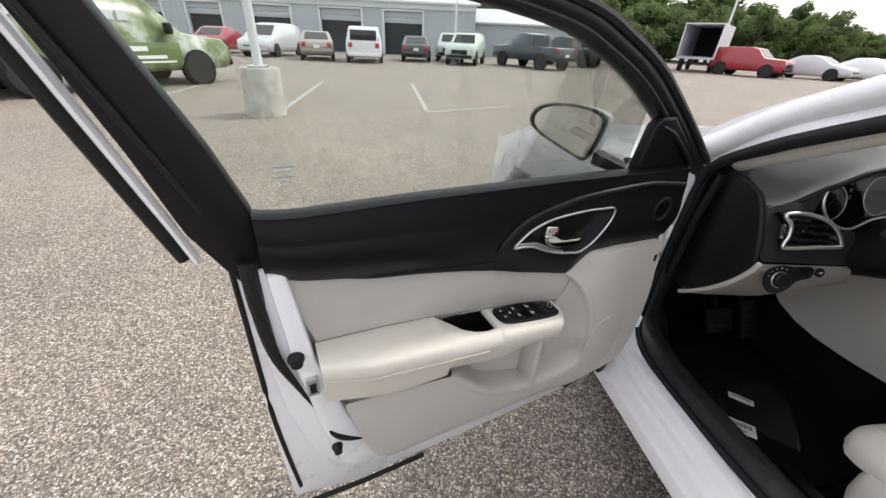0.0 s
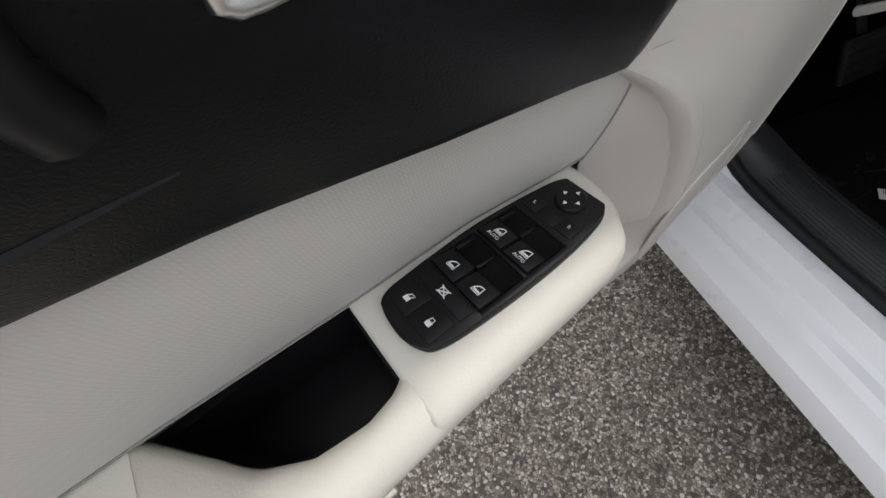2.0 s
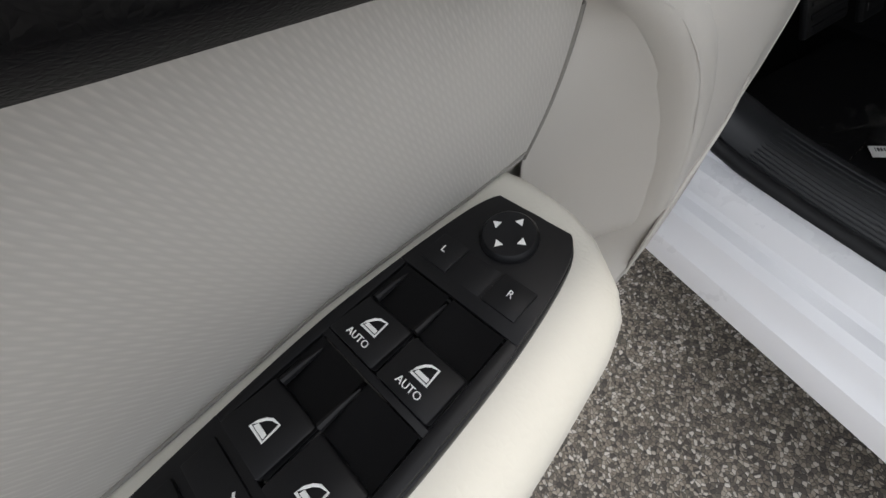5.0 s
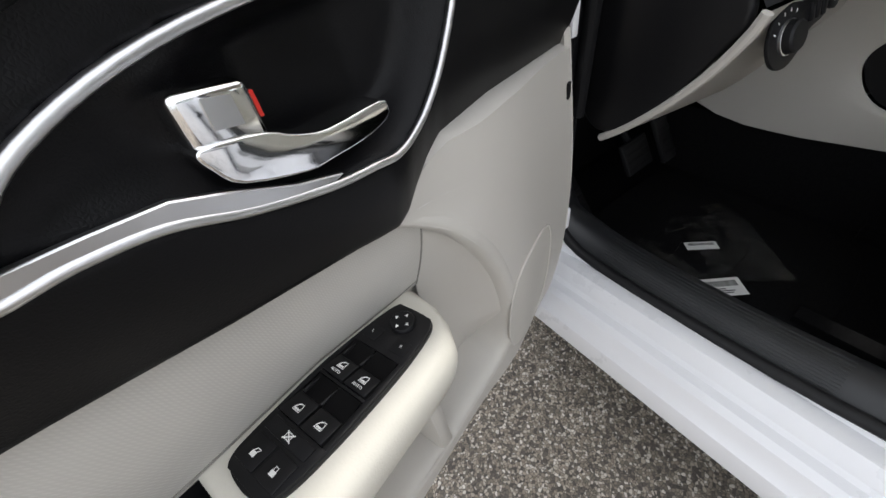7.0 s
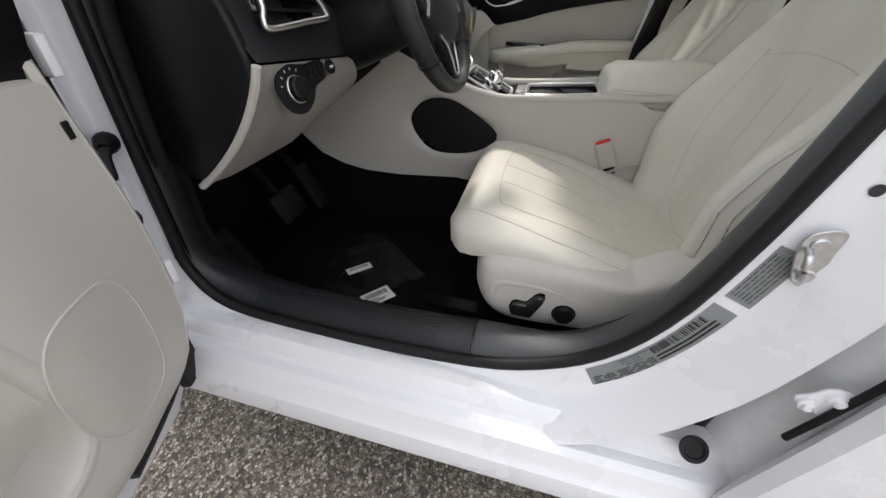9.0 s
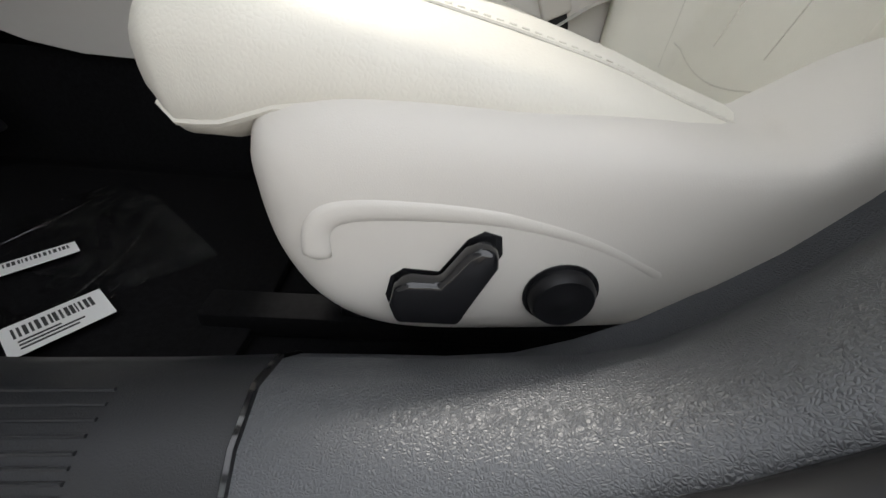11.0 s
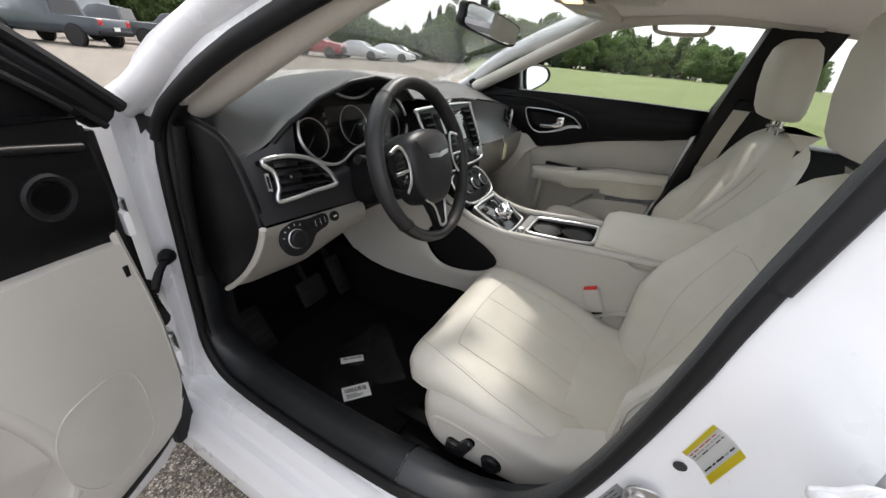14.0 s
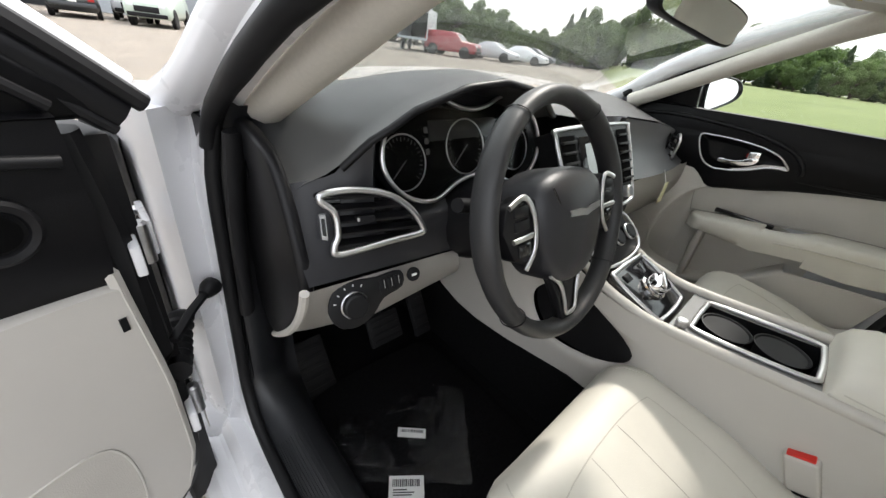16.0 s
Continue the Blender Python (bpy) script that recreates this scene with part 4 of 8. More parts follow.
# passenger centre pillar, rear side, rear bench
part("pillar_lining", skin([[(0.66 - k, -0.60 - j, z), (0.70 - k, -0.59 - j, z), (0.76 - k, -0.60 - j, z), (0.76 - k, -0.80 - j, z), (0.68 - k, -0.80 - j, z)] for z, k, j in ((0.28, 0, -0.10), (0.6, 0, -0.06), (0.95, 0, 0.0), (1.15, 0.05, 0.03), (1.38, 0.13, 0.07))]), M_BLACK_SMOOTH, car, "black centre pillar lining", 50)
part("rear_trim", block(0.70, 0.85, -1.6, -0.78, 0.28, 1.02, 0.02), M_BLACK, car, "black rear door trim")
part("rear_pillar", skin([[(x, -1.50 - j, z), (x + 0.06, -1.50 - j, z), (x + 0.06, -1.9 - j, z), (x, -1.9 - j, z)] for z, x, j in ((0.95, 0.76, 0.0), (1.15, 0.70, -0.12), (1.38, 0.56, -0.3))]), M_LINER, car, "cream rear pillar lining")
part("rear_pillar", skin([[(-x, -1.50 - j, z), (-x - 0.06, -1.50 - j, z), (-x - 0.06, -1.9 - j, z), (-x, -1.9 - j, z)] for z, x, j in ((0.95, 0.76, 0.0), (1.15, 0.70, -0.12), (1.38, 0.56, -0.3))]), M_LINER, car, "cream rear pillar lining")
part("parcel_shelf", block(-0.75, 0.75, -1.85, -1.50, 0.95, 0.99, 0.01), M_BLACK, car, "black parcel shelf")
for sx in (-1, 1):
    g2 = part("side_glass", skin([[(sx * 0.80, y, 1.02), (sx * 0.795, y, 1.02), (sx * 0.625, y, 1.385), (sx * 0.63, y, 1.385)] for y in (-0.80, -1.5)]), M_GLASS, car, "rear side window")
    g2.visible_shadow = False


# ---------------------------------------------------------------- open driver door; local x runs from hinge to latch, y towards the cabin
door = thing("driver_door", pose(-0.90, 0.31, 0, 0, 0, 198), "open white driver door with black and cream trim", "car door")
BELT = [(0.0, 1.078), (0.2, 1.083), (0.45, 1.090), (0.74, 1.094), (1.0, 1.092)]
SPLIT = [(0.0, 0.868), (0.04, 0.874), (0.10, 0.878), (0.20, 0.884), (0.275, 0.882), (0.295, 0.874), (0.315, 0.860), (0.33, 0.846), (0.345, 0.840), (0.365, 0.845), (0.388, 0.852), (0.48, 0.875), (0.565, 0.900), (0.66, 0.922), (0.74, 0.937), (0.87, 0.961), (1.0, 0.985)]
BEZ = [(0.531, 0.959), (0.515, 0.978), (0.49, 0.995), (0.44, 1.008), (0.36, 1.014), (0.297, 1.013), (0.258, 1.006), (0.275, 0.954), (0.30, 0.921), (0.335, 0.908), (0.363, 0.911), (0.396, 0.917), (0.44, 0.932), (0.475, 0.949), (0.505, 0.956)]


def belt(u):
    return lerp_table(BELT, u)


def split(u):
    return lerp_table(SPLIT, u)


BEZ_LOOP = [(p.x, p.y) for p in curve([(u, z, 0) for u, z in BEZ], 3, True)]


def inside_bezel(u, z):
    """Distance inside the handle bezel's outline (0 outside)."""
    hit, best = False, 9.0
    for (a, b), (c, d) in zip(BEZ_LOOP, BEZ_LOOP[1:] + BEZ_LOOP[:1]):
        if (b > z) != (d > z) and u < (c - a) * (z - b) / (d - b) + a:
            hit = not hit
        k = max(0.0, min(1.0, ((u - a) * (c - a) + (z - b) * (d - b)) / max(1e-9, (c - a) ** 2 + (d - b) ** 2)))
        best = min(best, math.hypot(u - a - k * (c - a), z - b - k * (d - b)))
    return best if hit else 0.0


# black upper trim: full at the belt, gently hollow below, rounding away at both ends
def upper_pt(u, v, hollow=True):
    """v: 0 at the black/cream line, 1 at the belt, 1.2 over the top to the glass."""
    s, b = split(u), belt(u)
    if v <= 1:
        z = s + (b - s) * v
        n = -0.030 + 0.036 * math.sin(math.pi * min(1, max(0.0, v * 0.85 + 0.1))) ** 1.2
        n += 0.018 * max(0, (v - 0.65) / 0.35)
    else:
        k = (v - 1) / 0.2
        z = b + 0.006 * math.sin(math.pi * k)
        n = 0.004 - 0.055 * k
    end = max(0, (u - 0.93) / 0.07)
    n -= 0.02 * end * end
    n -= 0.016 * math.exp(-((u - 0.40) / 0.19) ** 2 - ((z - 0.965) / 0.07) ** 2)
    if v < 0:
        n += 0.30 * v
    if hollow and 0.25 < u < 0.54 and 0.90 < z < 1.02:
        k = min(1.0, inside_bezel(u, z) / 0.022)
        n -= (0.004 * (k > 0) + lerp_table([(0.27, 0.022), (0.33, 0.036), (0.40, 0.032), (0.43, 0.014), (0.47, 0.008), (0.53, 0.003)], u) * k * k * (3 - 2 * k))
    return (u, n, z)


us = lin(0.02, 0.245, 16) + lin(0.25, 0.545, 66) + lin(0.555, 1.0, 26)
bm = sheet(upper_pt, us, [-0.14, -0.06] + lin(0, 1, 46) + [1.03, 1.08, 1.14, 1.2])
part("upper_trim", bm, M_BLACK, door, "black grained upper trim", 60)

# cream lower panel around the map pocket


def lower_front(z):
    return lerp_table([(0.36, 0.09), (0.40, 0.06), (0.45, 0.03), (0.52, 0.012), (0.7, 0.01), (0.88, 0.02)], z)


POCKET = [(0.322, 0.823), (0.296, 0.80), (0.27, 0.757), (0.25, 0.71), (0.236, 0.655), (0.228, 0.60), (0.228, 0.55), (0.24, 0.515), (0.262, 0.495), (0.30, 0.485), (0.389, 0.482), (0.47, 0.500), (0.555, 0.540), (0.622, 0.606), (0.667, 0.650)]


def panel_n(u, z):
    """Relief of the flat lower panel: a shallow crown falling to the bottom edge."""
    n = -0.012 + 0.020 * math.sin(math.pi * min(1, max(0, (z - 0.36) / 0.55)))
    n -= 0.03 * max(0, (0.44 - z) / 0.08) ** 2
    n += 0.010 * math.exp(-((u - 0.20) / 0.08) ** 2)
    a, b = max(0.0, min(1.0, (u - 0.235) / 0.11)), max(0.0, min(1.0, (z - 0.765) / 0.07))
    n -= 0.024 * a * a * (3 - 2 * a) * b * b * (3 - 2 * b)     # sinks into the corner under the black trim
    return n


# front wing of the panel: between the front edge and the pocket's rim
def rim_u(z):
    return lerp_table([(0.485, 0.300), (0.495, 0.262), (0.515, 0.240), (0.55, 0.228), (0.60, 0.228), (0.655, 0.236), (0.71, 0.250), (0.757, 0.270), (0.80, 0.296), (0.823, 0.322), (0.838, 0.345)], z)


zs = lin(0.485, 0.838, 38)
bm = sheet(lambda s, z: (lambda u: (u, panel_n(u, z), z))(lower_front(z) + (rim_u(z) - lower_front(z)) * s), lin(0, 1, 16), zs)
# above the pocket, up to the black line
sheet(lambda u, s: (u, panel_n(u, 0.838 + (split(u) - 0.838) * s), 0.838 + (split(u) + 0.001 - 0.838) * s), lin(0.0185, 0.345, 34), lin(0, 1, 6), bm=bm)
# below the pocket
def low_top(u):
    return lerp_table([(0.0, 0.485), (0.30, 0.485), (0.389, 0.482), (0.47, 0.500), (0.555, 0.540), (0.622, 0.606), (0.667, 0.650), (1.0, 0.69)], u)


def low_bot(u):
    return lerp_table([(0.01, 0.50), (0.035, 0.43), (0.09, 0.375), (0.20, 0.352), (0.36, 0.350), (0.50, 0.345), (0.68, 0.332), (0.774, 0.363), (0.855, 0.45), (0.90, 0.62), (0.912, 0.668)], u)


sheet(lambda u, s: (u, panel_n(u, low_bot(u) + (low_top(u) - low_bot(u)) * s), low_bot(u) + (low_top(u) - low_bot(u)) * s), lin(0.0125, 0.91, 46), lin(0, 1, 12), bm=bm)
bmesh.ops.remove_doubles(bm, verts=bm.verts[:], dist=0.0008)
part("lower_trim", bm, M_CREAM, door, "cream moulded lower trim panel", 50)

# the panel's upper edge turned in behind the black trim
def edge_n(u):
    return panel_n(u, split(u))


part("trim_return", skin([[(u, edge_n(u), split(u) + 0.0006), (u, edge_n(u) - 0.004, split(u) + 0.003), (u, min(-0.020, edge_n(u) - 0.008), split(u) + 0.006), (u, -0.060, split(u) + 0.008)] for u in lin(0.0185, 0.325, 44)], False, False), M_CREAM, door, "cream turned-in upper edge", 60)


# broad roll from the panel's face over the rim into the pocket's cove
rim_line = curve([(u, z, 0) for u, z in [(0.354, 0.838), (0.340, 0.834)] + POCKET], 6)
ROLL = [(-0.020, -0.003), (-0.012, 0.0008), (-0.006, 0.0016), (-0.001, 0.0008), (0.003, -0.002), (0.006, -0.007), (0.008, -0.014), (0.0095, -0.026), (0.0108, -0.045), (0.0118, -0.065), (0.0126, -0.085)]


def roll_pt(i, k):
    a, c, p = rim_line[max(i - 1, 0)], rim_line[min(i + 1, len(rim_line) - 1)], rim_line[i]
    d = (c - a).normalized()
    inw = Vector((-d.y, d.x))
    q, h = ROLL[k]
    fade = min(1.0, i / 26)
    q = q * (0.15 + 0.85 * fade) if q > 0 else q * fade
    return (p.x + inw.x * q, panel_n(p.x, p.y) + h * (0.06 + 0.94 * fade ** 1.5), p.y + inw.y * q)


part("pocket_cove", skin([[roll_pt(i, k) for k in range(len(ROLL))] for i in range(len(rim_line))], False, False), M_CREAM, door, "smooth rolled rim and cove of the door pocket", 80)
part("pocket_back", slab([(0.23, 0.47), (0.72, 0.47), (0.72, 0.74), (0.34, 0.83), (0.23, 0.60)], 0.004, lambda a, b, h: (a, -0.064 + h, b)), M_CREAM, door)
part("pocket_divider", block(0.384, 0.408, -0.062, 0.004, 0.482, 0.70, 0.009), M_CREAM, door)

# woven cloth insert above the armrest
def insert_top(u):
    return split(u) - 0.001


def arm_z(u):
    """Height of the armrest's top face."""
    return lerp_table([(0.30, 0.730), (0.36, 0.737), (0.45, 0.753), (0.56, 0.769), (0.68, 0.792), (0.80, 0.805), (0.95, 0.814)], u)


def insert_pt(u, v):
    z = arm_z(u) - 0.004 + (insert_top(u) - arm_z(u) + 0.004) * v
    n = lerp_table([(0.31, -0.048), (0.45, -0.056), (0.7, -0.050), (0.96, -0.048)], u) + 0.016 * v * v + 0.010 * math.sin(v * math.pi)
    return (u - 0.046 * (1 - v) * max(0, (u - 0.8) / 0.185), n, z)


def insert_front(v):
    """Curved front edge of the cloth, where it is sewn to the cove."""
    return lerp_table([(0.0, 0.326), (0.3, 0.319), (0.6, 0.313), (0.8, 0.315), (0.92, 0.322), (1.0, 0.334)], v)


part("cloth_insert", sheet(lambda s, v: insert_pt(insert_front(v) + (0.985 - insert_front(v)) * s, v), lin(0, 1, 44), lin(0, 1, 14)), M_FABRIC, door, "cream woven cloth insert", 60)
part("seam", sweep([(lambda p: (p[0] - 0.0006, p[1] + 0.0002, p[2]))(insert_pt(insert_front(v), v)) for v in lin(0, 1, 18)], 0.0011, 6), M_TRIM_SEAM, door)


# smooth bowl between the sewn edge and the rim
def bowl_pt(s, z):
    v = max(0.0, min(1.0, (z - 0.727) / 0.115))
    e = insert_pt(insert_front(v), v)
    w = rim_u(z) + 0.0075
    n1 = panel_n(rim_u(z), z) - 0.013
    n = e[1] - 0.0012 + (n1 - e[1]) * s ** 1.7 - 0.55 * max(0.0, 0.60 - z) * s
    return (e[0] + (w - e[0]) * s, n, z)


part("pocket_bowl", sheet(bowl_pt, lin(0, 1, 18), lin(0.50, 0.835, 36)), M_CREAM, door, "smooth grey-cream bowl ahead of the armrest", 60)

# armrest
def arm_out(u):
    """How far the armrest stands out."""
    return lerp_table([(0.332, -0.052), (0.334, -0.040), (0.337, -0.026), (0.3435, -0.004), (0.352, 0.013), (0.3645, 0.028), (0.377, 0.036), (0.395, 0.040), (0.43, 0.042), (0.55, 0.045), (0.70, 0.052), (0.85, 0.047), (0.945, 0.022)], u)


def arm_ring(u):
    z, o = arm_z(u) - 0.016 * max(0.0, (0.348 - u) / 0.016) ** 2, arm_out(u)
    i = insert_pt(max(u, 0.318), 0)[1] - 0.006
    drop = lerp_table([(0.318, 0.04), (0.40, 0.055), (0.6, 0.095), (0.8, 0.115), (0.945, 0.10)], u)
    return [(u, i, z), (u, i + (o - i) * 0.5, z + 0.002), (u, max(i, o - 0.012), z), (u, max(i, o - 0.004), z - 0.003), (u, o, z - 0.010), (u, o + 0.001, z - 0.028), (u, o - 0.004, z - 0.05), (u, o * 0.6, z - drop), (u, i, z - drop - 0.006)]


CUP0, CUP1 = 0.560, 0.692   # open pull cup in the armrest
part("armrest", skin([arm_ring(u) for u in lin(0.332, 0.36, 15) + lin(0.365, 0.40, 10) + lin(0.41, CUP0 - 0.004, 14)] + [[(CUP0, n * 0.97, z - 0.003) for _, n, z in arm_ring(CUP0)]]), M_LEATHER, door, "cream armrest pod carrying the switches", 60)
bm = skin([arm_ring(u) for u in lin(CUP1, 0.945, 20)])
# outer bridge beside the cup
bridge = []
for u in lin(CUP0 - 0.003, CUP1 + 0.002, 24):
    r = arm_ring(u)
    o = arm_out(u)
    inn = lerp_table([(0.558, 0.004), (0.566, 0.011), (0.588, 0.016), (0.62, 0.013), (0.648, -0.002), (0.669, -0.028), (0.694, -0.058)], u)
    z = arm_z(u)
    bridge.append([(u, inn, z - 0.014), (u, inn + 0.002, z - 0.004), (u, inn + 0.008, z), (u, o - 0.018, z + 0.001), (u, o - 0.008, z - 0.004), (u, o, z - 0.013), (u, o + 0.001, z - 0.03), (u, o - 0.004, z - 0.05), (u, o * 0.6, z - 0.085), (u, inn, z - 0.085)])
skin(bridge, bm=bm)
part("armrest", bm, M_LEATHER, door, "padded cream armrest with a pull cup", 60)
part("pull_cup", block(CUP0 + 0.001, CUP1 + 0.004, -0.066, 0.020, arm_z(0.62) - 0.09, arm_z(0.62) - 0.070, 0.004), M_BLACK_SMOOTH, door, "black pull cup liner")
part("cup_wall", block(CUP0 + 0.001, CUP1 + 0.004, -0.064, -0.056, arm_z(0.62) - 0.075, arm_z(0.62) - 0.016), M_BLACK_SMOOTH, door)
part("cup_wall", block(CUP0 + 0.0005, CUP0 + 0.003, -0.058, 0.010, arm_z(0.56) - 0.075, arm_z(0.56) - 0.012), M_BLACK_SMOOTH, door)
part("cup_wall", skin([[(u, lerp_table([(0.558, 0.004), (0.566, 0.011), (0.588, 0.016), (0.62, 0.013), (0.648, -0.002), (0.669, -0.028), (0.694, -0.058)], u) - 0.001, arm_z(u) - h) for u in lin(CUP0 + 0.002, CUP1, 20)] for h in (0.012, 0.08)], False, False), M_BLACK_SMOOTH, door)
part("seam", sweep([(u, insert_pt(u, 0)[1] + 0.002, arm_z(u) + 0.0022) for u in lin(0.326, 0.945, 30)], 0.0010, 6), M_TRIM_SEAM, door)
part("seam", sweep([(u, arm_out(u) + 0.0015, arm_z(u) - 0.036) for u in lin(0.60, 0.93, 20)], 0.0018, 6), M_THREAD, door)

# door metal: inner frame, latch end, outer skin
bm = slab([(0.0, 0.30), (0.05, 0.265), (0.90, 0.255), (1.055, 0.30), (1.060, 0.55), (1.058, 0.80), (1.055, 1.0), (1.05, 1.045), (0.0, 1.02), (-0.03, 0.8), (-0.03, 0.45)], 0.075, lambda a, b, h: (a, -0.070 - h, b), 0.012, 2)
part("door_shell", bm, M_WHITE, door, "white painted door shell")
bm = slab([(0.89, 0.40), (0.935, 0.45), (0.965, 0.62), (0.988, 0.80), (1.000, 1.0), (0.97, 1.0), (0.95, 0.80), (0.90, 0.60), (0.84, 0.42)], 0.055, lambda a, b, h: (a, -0.072 + h, b), 0.008, 2)
part("latch_end", bm, M_WHITE, door, "white painted latch end of the door")
SEAL_U = curve([(1.022, -0.040, 1.02), (1.022, -0.034, 0.92), (1.014, -0.030, 0.82), (0.988, -0.026, 0.73), (0.966, -0.024, 0.655)], 6)
part("door_seal", sweep(SEAL_U, [0.014 - 0.0135 * (k / (len(SEAL_U) - 1)) ** 1.6 for k in range(len(SEAL_U))], 8), M_RUBBER, door, "black tapering door seal")
SEAL_L = curve([(0.955, -0.022, 0.60), (0.938, -0.020, 0.563), (0.912, -0.018, 0.535), (0.880, -0.016, 0.515)], 5)
part("seal_tip", sweep(SEAL_L, [0.0008 + 0.0072 * math.sin(math.pi * k / (len(SEAL_L) - 1)) for k in range(len(SEAL_L))], 8), M_RUBBER, door)
part("bottom_seal", sweep([(1.02, -0.068, 0.258), (0.88, -0.066, 0.250), (0.70, -0.066, 0.250)], 0.007, 8), M_RUBBER, door)
part("inner_flange", slab([(0.86, 0.36), (0.93, 0.40), (0.985, 0.50), (1.02, 0.66), (1.03, 0.82), (1.032, 1.0), (0.99, 1.0), (0.95, 0.80), (0.90, 0.60), (0.80, 0.40)], 0.02, lambda a, b, h: (a, -0.058 + h, b), 0.006, 2), M_WHITE, door, "white painted inner flange")
part("outer_seal", sweep(curve([(1.048, -0.072, 1.06), (1.050, -0.070, 0.85), (1.050, -0.070, 0.60), (1.035, -0.070, 0.34)], 5), 0.005, 8), M_RUBBER, door)
for u, z, r in ((0.982, 0.817, 0.015), (0.938, 0.523, 0.012)):
    m = Matrix.Translation((u, -0.018, z)) @ Matrix.Rotation(radians(-90), 4, "X")
    part("rubber_buffer", lathe([(r, 0), (r, 0.006), (r * 0.75, 0.012), (r * 0.7, 0.02), (0.0, 0.021)], 18, m), M_RUBBER, door)
part("latch", block(0.952, 0.974, -0.035, -0.008, 0.715, 0.760, 0.003), M_STEEL, door)
part("latch_mouth", block(0.957, 0.969, -0.012, -0.004, 0.728, 0.748), M_BLACK_SMOOTH, door)

# window frame: rear post, front sloping post with the mirror sail
post = [(1.000, 1.095), (1.032, 1.192), (1.070, 1.283), (1.106, 1.369), (1.118, 1.40), (1.180, 1.40), (1.148, 1.302), (1.118, 1.197), (1.088, 1.075), (1.055, 1.01), (1.035, 0.975), (0.995, 0.985)]


def lean(z):
    return 0.10 * max(0, z - 1.1)


part("window_post", slab(post, 0.04, lambda a, b, h: (a, -0.085 + lean(b) + h, b), 0.006, 2), M_BLACK_SMOOTH, door, "black rear window post")
part("post_groove", sweep([(a + 0.055, -0.042 + lean(b), b) for a, b in ((1.005, 1.11), (1.07, 1.283), (1.112, 1.39))], 0.008, 8, flat=0.6), M_RUBBER, door)
part("post_seal", sweep([(1.106, -0.083, 1.02), (1.124, -0.080, 1.08), (1.186, -0.066, 1.30), (1.216, -0.058, 1.40)], 0.011, 8), M_RUBBER, door)
part("post_flange", sweep([(1.088, -0.069, 1.02), (1.104, -0.066, 1.08), (1.166, -0.050, 1.30), (1.196, -0.042, 1.40)], 0.014, 8, flat=0.5), M_WHITE, door)
top_path = curve([(-0.045, -0.05, 1.072), (0.045, -0.055, 1.150), (0.145, -0.052, 1.222), (0.25, -0.045, 1.288), (0.36, -0.04, 1.338), (0.48, -0.035, 1.378), (0.72, -0.03, 1.412), (0.95, -0.03, 1.42), (1.17, -0.03, 1.40)], 6)
part("window_frame", sweep(top_path, 0.034, 12, flat=0.75), M_BLACK_SMOOTH, door, "black upper window frame", 60)
part("frame_seal", sweep([(p.x - 0.022, p.y + 0.026, p.z + 0.012) for p in top_path], 0.011, 8), M_RUBBER, door)
part("frame_bead", sweep([(p.x + 0.012, p.y + 0.026, p.z - 0.014) for p in top_path], 0.006, 8), M_RUBBER, door)
part("frame_skin", sweep([(p.x - 0.03, p.y - 0.03, p.z + 0.024) for p in top_path], 0.016, 8), M_WHITE, door, "white outer frame skin")
sail = [(-0.005, 1.072), (0.200, 1.076), (0.188, 1.185), (0.172, 1.205), (0.13, 1.205), (0.04, 1.14), (-0.03, 1.085)]
part("mirror_sail", slab(sail, 0.03, lambda a, b, h: (a, -0.052 + lean(b) + h, b), 0.008, 3), M_BLACK, door, "black triangular mirror sail trim")
part("sail_ridge", sweep([(0.165, -0.018, 1.185), (0.12, -0.016, 1.168), (0.05, -0.012, 1.115), (0.02, -0.012, 1.09)], 0.006, 8), M_BLACK_SMOOTH, door)
glass = slab([(0.185, 1.05), (1.01, 1.075), (1.112, 1.39), (0.72, 1.40), (0.48, 1.365), (0.36, 1.325), (0.25, 1.272), (0.18, 1.21)], 0.004, lambda a, b, h: (a, -0.066 + lean(b) + h, b))
g = part("window_glass", glass, M_GLASS, door, "raised clear door glass")
g.visible_shadow = False
for w, z in ((0.030, 1.158), (0.022, 1.150), (0.027, 1.142), (0.014, 1.134)):
    part("glass_mark", block(0.945 - w / 2, 0.945 + w / 2, -0.0618 + lean(z), -0.0612 + lean(z), z - 0.0014, z + 0.0014), M_GREY_LABEL, door)

# raised surround and chrome bezel of the release handle
def on_upper(u, z, lift=0.0):
    s, b = split(u), belt(u)
    return (u, upper_pt(u, (z - s) / (b - s), False)[1] + lift, z)


out = curve([(0.03, 1.040, 0), (0.16, 1.056, 0), (0.31, 1.053, 0), (0.41, 1.044, 0), (0.49, 1.026, 0), (0.54, 1.002, 0), (0.564, 0.972, 0), (0.566, 0.952, 0)], 6)
part("trim_ridge", sweep([on_upper(p.x, p.y, 0.001) for p in out], 0.007, 8), M_BLACK_SMOOTH, door, "raised curved ridge", 60)
part("trim_ridge", sweep([on_upper(u, 0.930 + 0.09 * (u - 0.56), -0.001) for u in lin(0.56, 0.93, 15)], [0.0015 + 0.0035 * math.sin(math.pi * k / 14) for k in range(15)], 8), M_BLACK, door)
bz = curve([(u, z, 0) for u, z in BEZ], 5, True)
part("handle_bezel", sweep([on_upper(p.x, p.y, 0.001) for p in bz], 0.0030, 8, closed=True, up=(0, 1, 0)), M_CHROME, door, "satin chrome handle bezel", 60)
